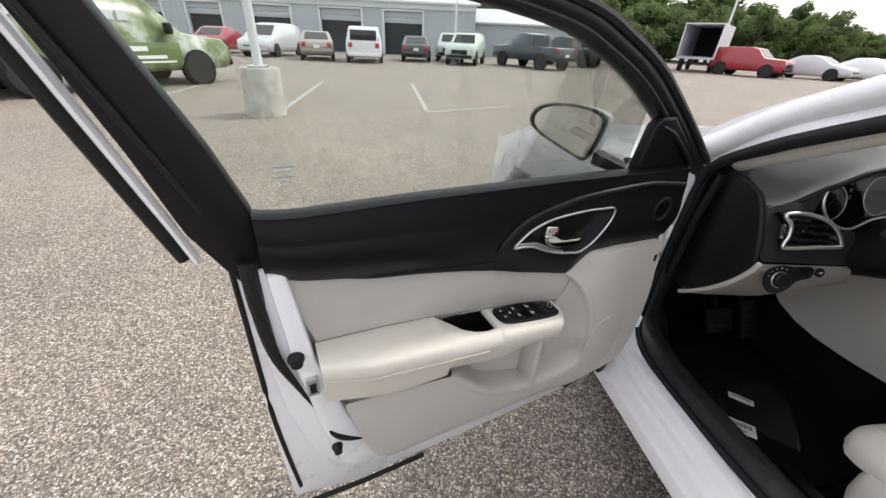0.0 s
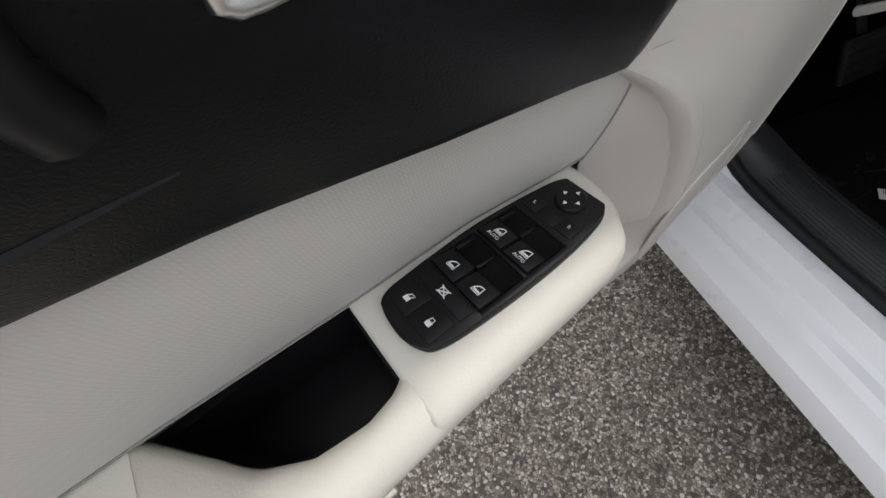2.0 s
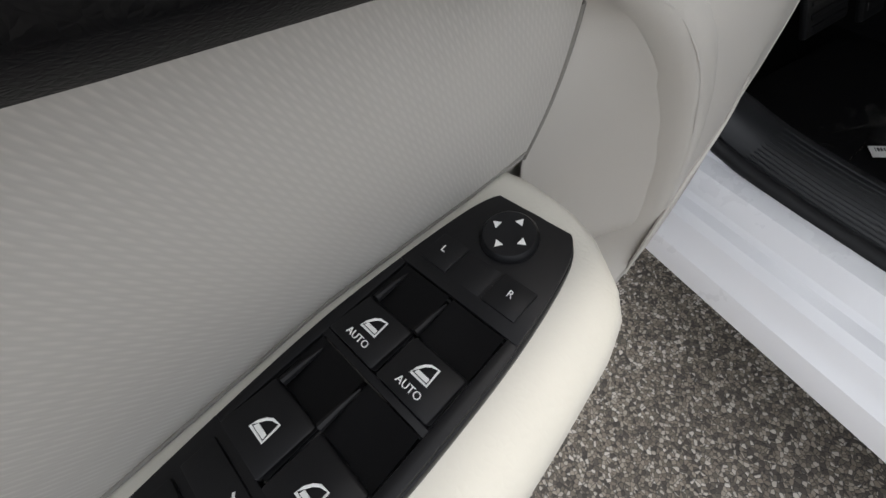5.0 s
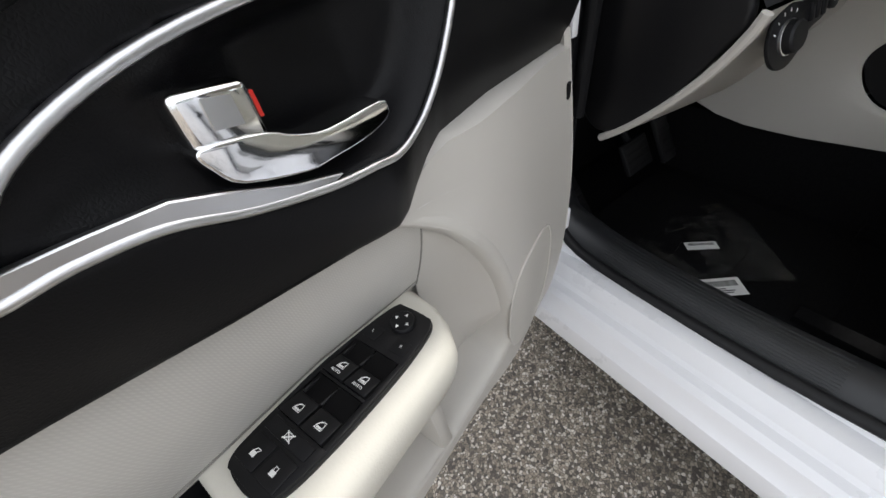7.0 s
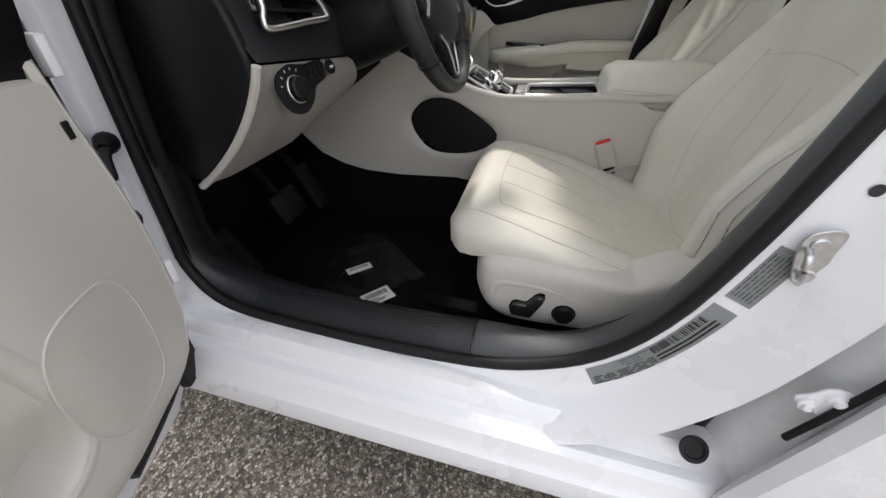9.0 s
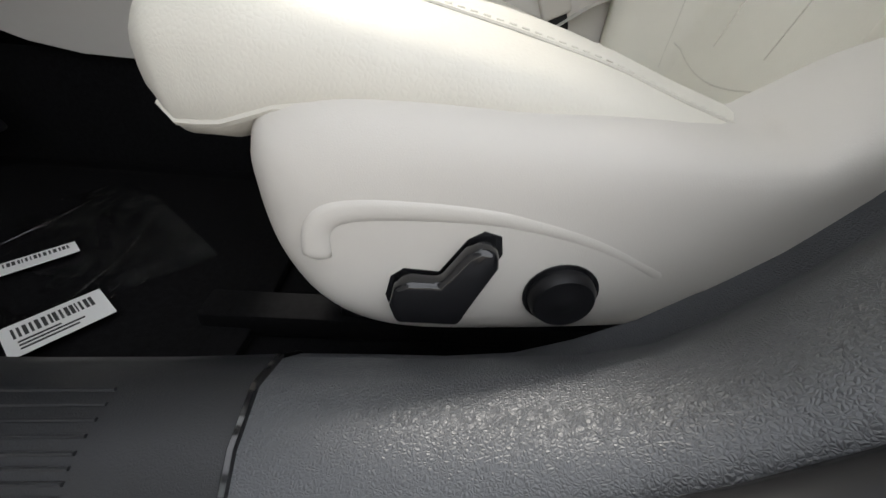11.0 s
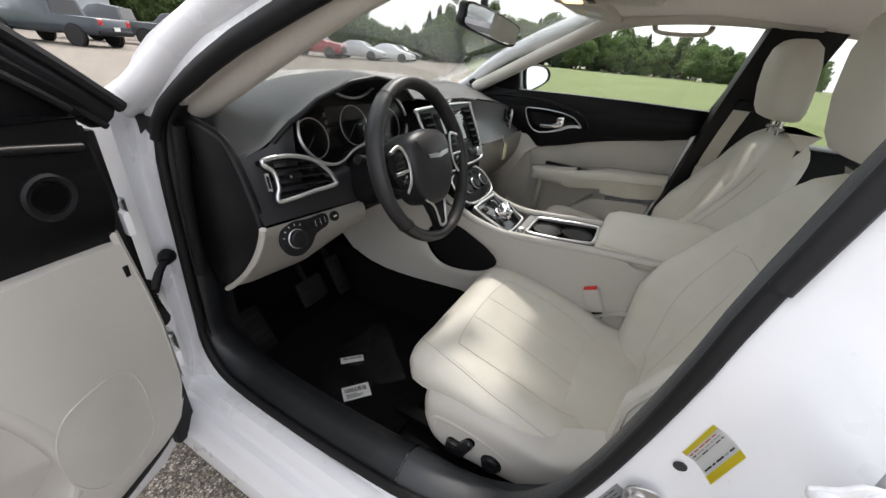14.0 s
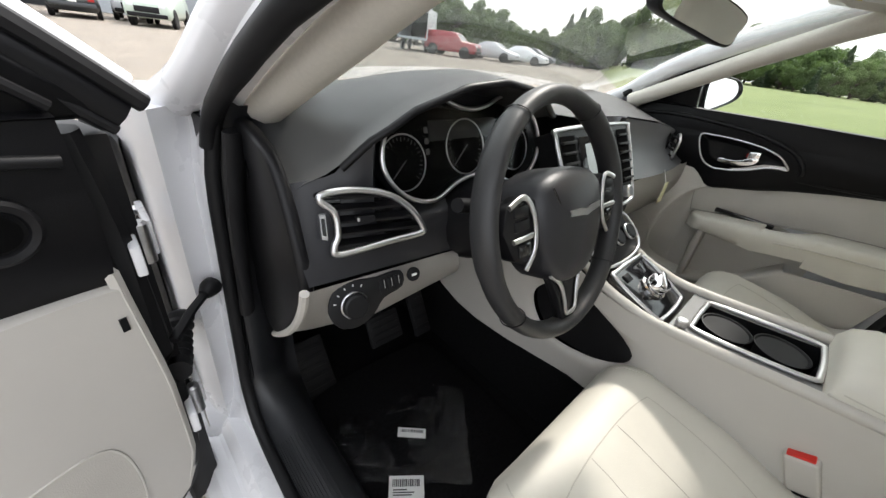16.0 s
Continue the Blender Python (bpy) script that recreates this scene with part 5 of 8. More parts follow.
wedge = [(0.530, 0.958), (0.521, 0.967), (0.495, 0.963), (0.468, 0.958), (0.445, 0.947), (0.415, 0.931), (0.385, 0.920), (0.40, 0.916), (0.44, 0.930), (0.475, 0.948), (0.505, 0.955)]
part("bezel_wedge", slab(wedge, 0.005, lambda a, b, h: on_upper(a, b, h - 0.003), 0.0008, 1), M_CHROME, door)
# lever with its lock slider
LEV = [(0.448, 0.970), (0.418, 0.963), (0.404, 0.955), (0.385, 0.9485), (0.344, 0.946), (0.338, 0.941), (0.341, 0.934), (0.36, 0.9305), (0.39, 0.932), (0.406, 0.934), (0.438, 0.947), (0.447, 0.959)]
part("release_lever", slab([(p.x, p.y) for p in curve([(a, b, 0) for a, b in LEV], 3, True)], 0.022, lambda a, b, h: (a, -0.028 + h, b), 0.007, 3), M_BRIGHT, door, "bright chrome release lever", 50)
SLD = [(0.4475, 0.992), (0.4487, 0.964), (0.4142, 0.957), (0.4135, 0.986)]
part("lock_slider", slab(SLD, 0.022, lambda a, b, h: (a, -0.030 + h, b), 0.004, 3), M_BRIGHT, door, "bright chrome lock slider")
part("slider_dimple", slab([(0.436, 0.986), (0.437, 0.973), (0.424, 0.970), (0.4235, 0.983)], 0.001, lambda a, b, h: (a, -0.0078 + h, b)), M_CHROME, door)
part("lock_flag", slab([(0.4136, 0.9800), (0.4139, 0.968), (0.4122, 0.9677), (0.4119, 0.9797)], 0.017, lambda a, b, h: (a, -0.028 + h, b)), M_RED, door, "red unlock mark")

# round tweeter opening
m = Matrix.Translation(on_upper(0.096, 0.985, 0.0)) @ Matrix.Rotation(radians(-90), 4, "X")
part("tweeter_ring", lathe([(0.034, -0.004), (0.034, 0.003), (0.030, 0.006), (0.024, 0.004), (0.020, -0.004), (0.013, -0.012), (0.0, -0.013)], 28, m), M_BLACK_SMOOTH, door, "round black tweeter opening")
# flat disc over the ring, near-black for the shade inside the opening
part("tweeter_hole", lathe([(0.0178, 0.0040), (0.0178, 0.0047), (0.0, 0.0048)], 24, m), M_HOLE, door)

# loudspeaker grille field
gr = [(0.205, 0.665), (0.15, 0.672), (0.10, 0.655), (0.085, 0.58), (0.095, 0.48), (0.14, 0.455), (0.205, 0.475), (0.235, 0.54), (0.232, 0.62)]
grc = curve([(a, b, 0) for a, b in gr], 4, True)
GC = (0.155, 0.562)
part("speaker_grille", skin([[(lambda u, z: (u, panel_n(u, z) + 0.0012, z))(GC[0] + (p.x - GC[0]) * k, GC[1] + (p.y - GC[1]) * k) for p in grc] for k in (0.99, 0.9, 0.8, 0.7, 0.6, 0.5, 0.4, 0.3, 0.2, 0.1, 0.02)], True, True), plain("grille_mesh", (0.50, 0.475, 0.43), 0.75, grain=1.0, grain_scale=420.0), door, "perforated cream loudspeaker grille")
part("grille_edge", sweep([(p.x, panel_n(p.x, p.y) + 0.0008, p.y) for p in grc], 0.0018, 6, closed=True, up=(0, 1, 0)), M_CREAM, door)
part("trim_clip", block(0.028, 0.036, panel_n(0.03, 0.82) - 0.001, panel_n(0.03, 0.82) + 0.002, 0.815, 0.835), M_BLACK_SMOOTH, door)

# hinge end: returned trim edge, dark seal and jamb face
part("trim_return", skin([[(lower_front(z) - 0.004, panel_n(0.02, z) - 0.035, z), (lower_front(z) - 0.006, panel_n(0.02, z) - 0.004, z), (lower_front(z) + 0.002, panel_n(0.02, z) + 0.001, z), (lower_front(z) + 0.01, panel_n(0.02, z) - 0.004, z)] for z in lin(0.45, 0.895, 12)]), M_CREAM, door, "cream returned trim edge", 60)
part("hinge_seal", sweep(curve([(0.012, -0.045, 1.06), (-0.002, -0.048, 0.9), (-0.006, -0.048, 0.6), (0.01, -0.05, 0.44), (0.06, -0.05, 0.375), (0.2, -0.05, 0.345)], 5), 0.020, 8), M_RUBBER, door, "black hinge-side seal")
part("hinge_face", block(-0.036, 0.02, -0.149, -0.052, 0.30, 1.05, 0.006), M_RUBBER, door, "dark hinge face of the door")

# ---- switch pod on the armrest: local a along u (0 front), b across
SW0, SW1 = 0.366, 0.545


def sw(a, b, h=0.0):
    """A place on the switch plate: a 0 (front) to 1 (rear), b -1 (window side) to 1 (cabin side), h above."""
    u = SW0 + (SW1 - SW0) * a
    n = -0.0152 + b * 0.0318
    return (u, n, arm_z(u) + 0.0045 + h)


plate = [(-0.028, -0.48), (-0.028, 0.38), (0.008, 0.68), (0.10, 0.84), (0.3, 0.97), (0.55, 1.0), (0.8, 0.94), (0.93, 0.82), (0.975, 0.6), (1.0, 0.2), (1.0, -0.25), (0.985, -0.62), (0.94, -0.82), (0.85, -0.89), (0.6, -0.98), (0.4, -0.98), (0.15, -0.88), (0.012, -0.74)]
pc = curve([(a, b, 0) for a, b in plate], 4, True)
panel = part("switch_panel", slab([(p.x, p.y) for p in pc], 0.006, lambda a, b, h: sw(a, b, h - 0.005), 0.0012, 2), M_BLACK_SMOOTH, door, "black window switch panel")


# raised frame of the panel round the two wells
WELLS = ((0.285, 0.500), (0.514, 0.735))
RAISE = 0.0034
hi_side = sorted((p.x, p.y) for p in pc if p.y > 0.05)
lo_side = sorted((p.x, p.y) for p in pc if p.y < -0.05)


def frame_piece(a0, a1, b0=None, b1=None, bm=None):
    """Part of the frame from a0 to a1; an edge left open follows the panel's outline, drawn in a little."""
    aa = [a0 + (a1 - a0) * (0.5 - 0.5 * math.cos(math.pi * k / 22)) for k in range(23)]
    up_ = [(a, lerp_table(hi_side, a) * 0.965 if b1 is None else b1) for a in aa]
    dn_ = [(a, lerp_table(lo_side, a) * 0.965 if b0 is None else b0) for a in reversed(aa)]
    return slab(up_ + dn_, RAISE, lambda a, b, h: sw(a, b, 0.0005 + h), 0.0009, 2, bm=bm)


fb_ = frame_piece(-0.018, WELLS[0][0])
frame_piece(WELLS[1][1], 0.985, bm=fb_)
frame_piece(WELLS[0][0], WELLS[1][1], None, -0.80, bm=fb_)
frame_piece(WELLS[0][0], WELLS[1][1], 0.80, None, bm=fb_)
frame_piece(WELLS[0][1], WELLS[1][0], -0.80, 0.80, bm=fb_)
part("panel_frame", fb_, M_BLACK_SMOOTH, panel, "raised black frame of the switch panel", 40)


def button(a0, a1, b0, b1, h0, h1, name, tilt=0.0, label=""):
    b = bmesh.new()
    cs = [(a0, b0), (a1, b0), (a1, b1), (a0, b1)]
    lo = [b.verts.new(sw(a, c, h0)) for a, c in cs]
    hi = [b.verts.new(sw(a, c, h1 + (tilt if i in (0, 3) else -tilt))) for i, (a, c) in enumerate(cs)]
    b.faces.new(lo)
    b.faces.new(hi)
    for i in range(4):
        b.faces.new((lo[i], lo[(i + 1) % 4], hi[(i + 1) % 4], hi[i]))
    bmesh.ops.recalc_face_normals(b, faces=b.faces[:])
    mold(b, 0.0011, 2)
    return part(name, b, M_BLACK_SMOOTH, panel, label)


def icon(pts, h, closed=True, r=0.0005, name="symbol"):
    return part(name, sweep([sw(a, b, h) for a, b in pts], r, 5, closed=closed, up=(0, 0, 1), flat=0.4), M_ICON, panel, "white printed symbol")


def window_icon(ac, bc, h, s=1.0):
    """Car window symbol: a rounded quarter outline with a filled half."""
    q = [(0.034, -0.22), (0.010, -0.17), (-0.014, -0.08), (-0.028, 0.02), (-0.034, 0.20), (0.034, 0.22)]
    icon([(ac + a * s, bc + b * s) for a, b in q], h)
    fill = [(ac + 0.010 * s, bc - 0.12 * s), (ac + 0.026 * s, bc - 0.15 * s), (ac + 0.026 * s, bc + 0.18 * s), (ac + 0.010 * s, bc + 0.17 * s)]
    part("symbol", slab(fill, 0.0004, lambda a, b, hh: sw(a, b, h + hh)), M_ICON, panel)


# paddles of the four windows, in two sunken wells
for k, (a0, a1) in enumerate(WELLS):
    part("switch_well", slab([(a0, -0.80), (a1, -0.80), (a1, 0.80), (a0, 0.80)], 0.0006, lambda a, b, h: sw(a, b, 0.0008 + h)), M_GLOSS, panel, "sunken glossy switch well")
    for sgn in (-1, 1):
        b0, b1 = (0.03, 0.77) if sgn > 0 else (-0.77, -0.03)
        button(a0 + 0.110, a1 - 0.003, b0, b1, 0.001, 0.0054, "window_switch", -0.0012)
        c = (a0 + 0.110 + a1) / 2
        window_icon(c - (0.014 if k == 0 else 0.0), (b0 + b1) / 2, 0.0058, 0.52)
        # scooped floor before the paddle, with a ridge along its cabin side
        part("finger_scoop", sheet(lambda s, q: sw(a0 + 0.004 + 0.110 * s, b0 + (b1 - b0) * q, 0.0040 - 0.0016 * math.sin(s * math.pi * 0.5) - 0.0008 * math.sin(q * math.pi)), lin(0, 1, 8), lin(0, 1, 8), 0.0008), M_BLACK_SMOOTH, panel)
        bq = 0.0 if sgn > 0 else -0.66
        part("finger_rib", sweep([sw(a0 + 0.020, bq, 0.0030), sw(a0 + 0.060, bq, 0.0040), sw(a0 + 0.108, bq, 0.0044)], [0.0004, 0.0012, 0.0018], 8), M_BLACK_SMOOTH, panel)
        if k == 0:
            m = Matrix.Translation(sw(c + 0.026, (b0 + b1) / 2, 0.0070)) @ Matrix.Rotation(radians(90), 4, "Z") @ Matrix.Rotation(radians(2), 4, "Y")
            part("lettering", text_mesh("AUTO", 0.0037, m), M_ICON, panel, "white AUTO lettering")
button(0.750, 0.812, -0.72, 0.72, RAISE, RAISE + 0.0016, "lockout_switch")
icon([(0.768, -0.10), (0.794, -0.10), (0.794, 0.08), (0.768, 0.08)], RAISE + 0.0020)
icon([(0.764, -0.13), (0.798, 0.13)], RAISE + 0.0020, False)
icon([(0.798, -0.13), (0.764, 0.13)], RAISE + 0.0020, False)
button(0.828, 0.945, -0.70, -0.04, RAISE, RAISE + 0.0018, "lock_switch")
button(0.828, 0.945, 0.04, 0.70, RAISE, RAISE + 0.0018, "lock_switch")
for bc in (-0.36, 0.36):
    part("symbol", slab([(0.888, bc - 0.07), (0.908, bc - 0.07), (0.908, bc + 0.07), (0.888, bc + 0.07)], 0.0004, lambda a, b, h: sw(a, b, RAISE + 0.0021 + h)), M_ICON, panel)
    icon([(0.888, bc - 0.045), (0.874, bc - (0.045 if bc > 0 else 0.0)), (0.874, bc + (0.045 if bc > 0 else 0.11)), (0.888, bc + 0.045)], RAISE + 0.0022, False, 0.0004)
button(0.168, 0.252, -0.74, -0.30, RAISE, RAISE + 0.0014, "mirror_select")
button(0.172, 0.252, -0.26, 0.22, RAISE, RAISE + 0.0006, "mirror_select")
button(0.168, 0.252, 0.26, 0.74, RAISE, RAISE + 0.0014, "mirror_select")
for txt, bc in (("L", -0.55), ("R", 0.50)):
    m = Matrix.Translation(sw(0.206, bc, RAISE + 0.0019)) @ Matrix.Rotation(radians(90), 4, "Z")
    part("lettering", text_mesh(txt, 0.0042, m), M_ICON, panel, "white letter")
m = Matrix.Translation(sw(0.086, -0.02, RAISE))
part("mirror_knob", lathe([(0.0120, 0), (0.0124, 0.002), (0.0120, 0.0042), (0.0108, 0.0056), (0.0085, 0.0056), (0.0, 0.0048)], 28, m), M_BLACK_SMOOTH, panel, "round black mirror adjuster")
for k in range(4):
    a = k * math.pi / 2 - 0.09
    c = Matrix.Translation(sw(0.086, -0.02, RAISE + 0.0056)) @ Matrix.Rotation(a, 4, "Z")
    tri = slab([(0.0088, 0), (0.0058, 0.0018), (0.0058, -0.0018)], 0.0004, lambda x, y, h: (x, y, h))
    part("arrow", moved(tri, c), M_ICON, panel)

# ---- door mirror, outside the front of the window
def mirror(parent, m, side, hand):
    """White shell with a black rim and real mirror glass facing the tail."""
    out = [(0.0, 0.040), (0.022, 0.064), (0.10, 0.074), (0.19, 0.064), (0.230, 0.034), (0.226, 0.0), (0.18, -0.028), (0.10, -0.056), (0.05, -0.072), (0.030, -0.068), (0.012, -0.025)]
    o = [(p.x, p.y) for p in curve([(a, b, 0) for a, b in out], 4, True)]
    cx, cz = 0.11, 0.005

    def ring(k, d):
        return [((cx + (a - cx) * k) * hand, d, cz + (b - cz) * k) for a, b in o]
    sh = part("mirror_shell", moved(skin([ring(1.0, 0.0), ring(1.02, 0.02), ring(0.98, 0.07), ring(0.82, 0.115), ring(0.5, 0.14), ring(0.1, 0.147)]), m), M_WHITE, parent, "white door mirror shell", 60)
    part("mirror_rim", moved(skin([ring(0.90, -0.004), ring(0.97, -0.016), ring(1.03, -0.012), ring(1.03, 0.008), ring(0.98, 0.012), ring(0.90, 0.004), ring(0.90, -0.004)], True, False), m), M_BLACK_SMOOTH, sh, "black mirror rim", 60)
    part("mirror_glass", moved(skin([ring(0.93, -0.003), ring(0.93, -0.006)]), m), M_MIRROR, sh, "mirror glass")
    part("mirror_arm", moved(skin([[(x * hand, y, z) for x, y, z in r] for r in ([(0.02, 0.02, -0.085), (0.02, 0.09, -0.085), (0.02, 0.09, -0.05), (0.02, 0.02, -0.05)], [(-0.10, 0.02, -0.105), (-0.10, 0.08, -0.105), (-0.10, 0.08, -0.08), (-0.10, 0.02, -0.08)])]), m), M_BLACK_SMOOTH, parent, "black mirror foot")


# mirror plane faces the tail and is turned with the open door
mm = Matrix.Translation((0.165, -0.17, 1.128)) @ Matrix.Rotation(radians(112), 4, "Z") @ Matrix.Rotation(radians(-3.5), 4, "X") @ Matrix.Scale(0.9, 4)
mirror(door, mm, -1, -1)


# the passenger door is its closed twin, with a pull slot in place of the switches
flip = Matrix(((0, -1, 0, 0.705), (-1, 0, 0, 0.385), (0, 0, 1, 0), (0, 0, 0, 1)))
door2 = copy_thing(door, flip)
door2.name = "passenger_door"
tagged(door2, "closed passenger door with black and cream trim", "car door")
for o in list(door2.children_recursive):
    if o.name.split(".")[0] in ("lettering", "symbol", "arrow", "window_switch", "switch_well", "lockout_switch", "lock_switch", "mirror_select", "mirror_knob", "glass_mark", "finger_rib", "finger_scoop", "panel_frame"):
        bpy.data.objects.remove(o)
for o in list(door2.children_recursive):
    if o.name.split(".")[0] in ("switch_panel", "pull_cup", "cup_wall"):
        bpy.data.objects.remove(o)
slot = part("pull_slot", block(0.40, 0.58, -0.05, -0.036, 0.755, 0.772, 0.004), M_GLOSS, door2, "dark pull slot")


# ---------------------------------------------------------------- dashboard
dash = thing("dashboard", pose(0, 0, 0), "black and cream dashboard with chrome-ringed vents", "dashboard")


def brow(x):
    """Height of the dash top's rear edge: swells into the instrument hood."""
    return lerp_table([(-0.72, 1.000), (-0.665, 1.012), (-0.62, 1.062), (-0.56, 1.105), (-0.48, 1.138), (-0.40, 1.148), (-0.32, 1.138), (-0.25, 1.112), (-0.19, 1.085), (-0.10, 1.075), (0.15, 1.072), (0.40, 1.05), (0.62, 1.02), (0.72, 1.00)], x)


def brow_y(x):
    return lerp_table([(-0.72, 0.265), (-0.66, 0.24), (-0.60, 0.212), (-0.50, 0.188), (-0.38, 0.178), (-0.26, 0.188), (-0.18, 0.212), (0.15, 0.20), (0.4, 0.19), (0.72, 0.22)], x)


def top_pt(x, v):
    """v 0 at the rear edge, 1 at the windscreen."""
    y0, z0 = brow_y(x), brow(x)
    y = y0 + (0.58 - y0) * v
    zf = 1.076
    k = v * v * (3 - 2 * v)
    bulge = 0.020 * math.sin(math.pi * v)
    side = max(0, (abs(x) - 0.66) / 0.06)
    return (x, y, z0 + (zf - z0) * k + bulge - 0.02 * side * side)


xs_d = lin(-0.722, 0.722, 62)
# paler than the driver fascia because sky glare is in its colour
part("dash_top", sheet(top_pt, xs_d, lin(0, 1, 14), 0.008), M_DASH_GLARE, dash, "black grained dash top, paled for sky glare", 60)
part("defroster", sheet(lambda x, y: (x, y, top_pt(x, 0.86)[2] + 0.006), lin(-0.62, 0.62, 20), [0.50, 0.53], 0.004), M_BLACK_SMOOTH, dash)


# driver side fascia below the hood line
def face_pt(x, v):
    """v 0 at the cream line, 1 under the hood edge."""
    zt, yt = brow(x) - 0.006, brow_y(x) + 0.004
    zb = lerp_table([(-0.745, 0.877), (-0.45, 0.850), (-0.2, 0.84)], x)
    yb = lerp_table([(-0.745, 0.185), (-0.45, 0.190), (-0.2, 0.22)], x)
    inset = 0.030 * math.sin(math.pi * v) if x > -0.63 else 0.008 * math.sin(math.pi * v)
    deep = 0.085 * max(0, min(1, (v - 0.27) / 0.16)) * max(0, 1 - abs((x + 0.385) / 0.222) ** 8) if abs(x + 0.385) < 0.222 else 0
    return (x, yb + (yt - yb) * v + inset * 0.4 + deep * (1 - max(0, (v - 0.93) / 0.07)), zb + (zt - zb) * v)


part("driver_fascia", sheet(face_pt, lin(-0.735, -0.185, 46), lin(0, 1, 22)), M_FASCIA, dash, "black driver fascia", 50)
part("brow_lip", sweep([(x, brow_y(x) - 0.003, brow(x) - 0.004) for x in lin(-0.655, -0.185, 40)], 0.0075, 8, flat=0.8), M_BLACK_SMOOTH, dash, "smooth black lip of the instrument hood", 60)

# end cap beside the door opening
cap = [(0.195, 0.875), (0.245, 1.0), (0.30, 1.045), (0.40, 1.055), (0.445, 1.03), (0.45, 0.85), (0.42, 0.70), (0.36, 0.665), (0.27, 0.74), (0.21, 0.83)]
part("end_cap", slab([(p.x, p.y) for p in curve([(a, b, 0) for a, b in cap], 4, True)], 0.02, lambda a, b, h: (-0.742 + h + 0.05 * max(0, a - 0.3), a, b), 0.008, 3), M_BLACK_SMOOTH, dash, "black fuse cover at the dash end")
part("cap_recess", lathe([(0.016, 0), (0.016, 0.002), (0.0, 0.0022)], 20, Matrix.Translation((-0.735, 0.37, 0.985)) @ Matrix.Rotation(radians(-90), 4, "Y")), M_GLOSS, dash)


# cream knee panel
def knee_pt(x, v):
    """v 0 at the upper edge, 1 at the lower edge, which sweeps forward."""
    top = Vector((x, lerp_table([(-0.745, 0.179), (-0.46, 0.188)], x), lerp_table([(-0.745, 0.874), (-0.46, 0.848)], x)))
    bot = Vector((x, lerp_table([(-0.745, 0.37), (-0.70, 0.340), (-0.6, 0.262), (-0.46, 0.225)], x), lerp_table([(-0.745, 0.650), (-0.70, 0.657), (-0.60, 0.702), (-0.46, 0.762)], x)))
    p = top.lerp(bot, v)
    p.y -= 0.028 * math.sin(math.pi * v) ** 0.8
    p.x += 0.012 * v
    return tuple(p)


part("knee_panel", sheet(knee_pt, lin(-0.745, -0.445, 24), lin(0, 1, 14), 0.012), M_CREAM, dash, "cream knee panel under the vent", 50)
part("knee_edge", sweep([knee_pt(-0.745, v) for v in lin(0, 1, 12)], 0.007, 8), M_CREAM, dash)
# under-dash dark closing and passenger side
part("under_dash", skin([[(x, 0.24, 0.79), (x, 0.33, 0.72), (x, 0.62, 0.66), (x, 0.62, 1.0), (x, 0.26, 0.9)] for x in (-0.70, -0.2, 0.70)]), M_CARPET, dash, "dark underside of the dash")
part("passenger_fascia", sheet(lambda x, v: (x, 0.155 + 0.06 * v + 0.03 * math.sin(math.pi * v) - 0.03 * (1 - ((x - 0.45) / 0.28) ** 2), 0.90 + (brow(x) - 0.905) * v), lin(0.18, 0.72, 20), lin(0, 1, 12)), M_DASH_GLARE, dash, "black passenger fascia in the glare-paled vinyl", 60)
part("glovebox", sheet(lambda x, v: (x, 0.135 + 0.14 * v ** 1.5 - 0.03 * math.sin(math.pi * v), 0.90 - 0.27 * v), lin(0.14, 0.72, 16), lin(0, 1, 12), 0.01), M_CREAM, dash, "cream glove box", 60)
part("tag_string", sweep([(0.345, 0.10, 0.93), (0.352, 0.085, 0.895)], 0.0012, 5), M_PAPER, dash)
part("paper_tag", slab([(0.335, 0.83), (0.375, 0.83), (0.372, 0.895), (0.34, 0.895)], 0.001, lambda a, b, h: (a, 0.082 + h, b)), plain("pale_yellow_card", (0.75, 0.72, 0.45), 0.7), dash, "pale yellow paper tag on a string")


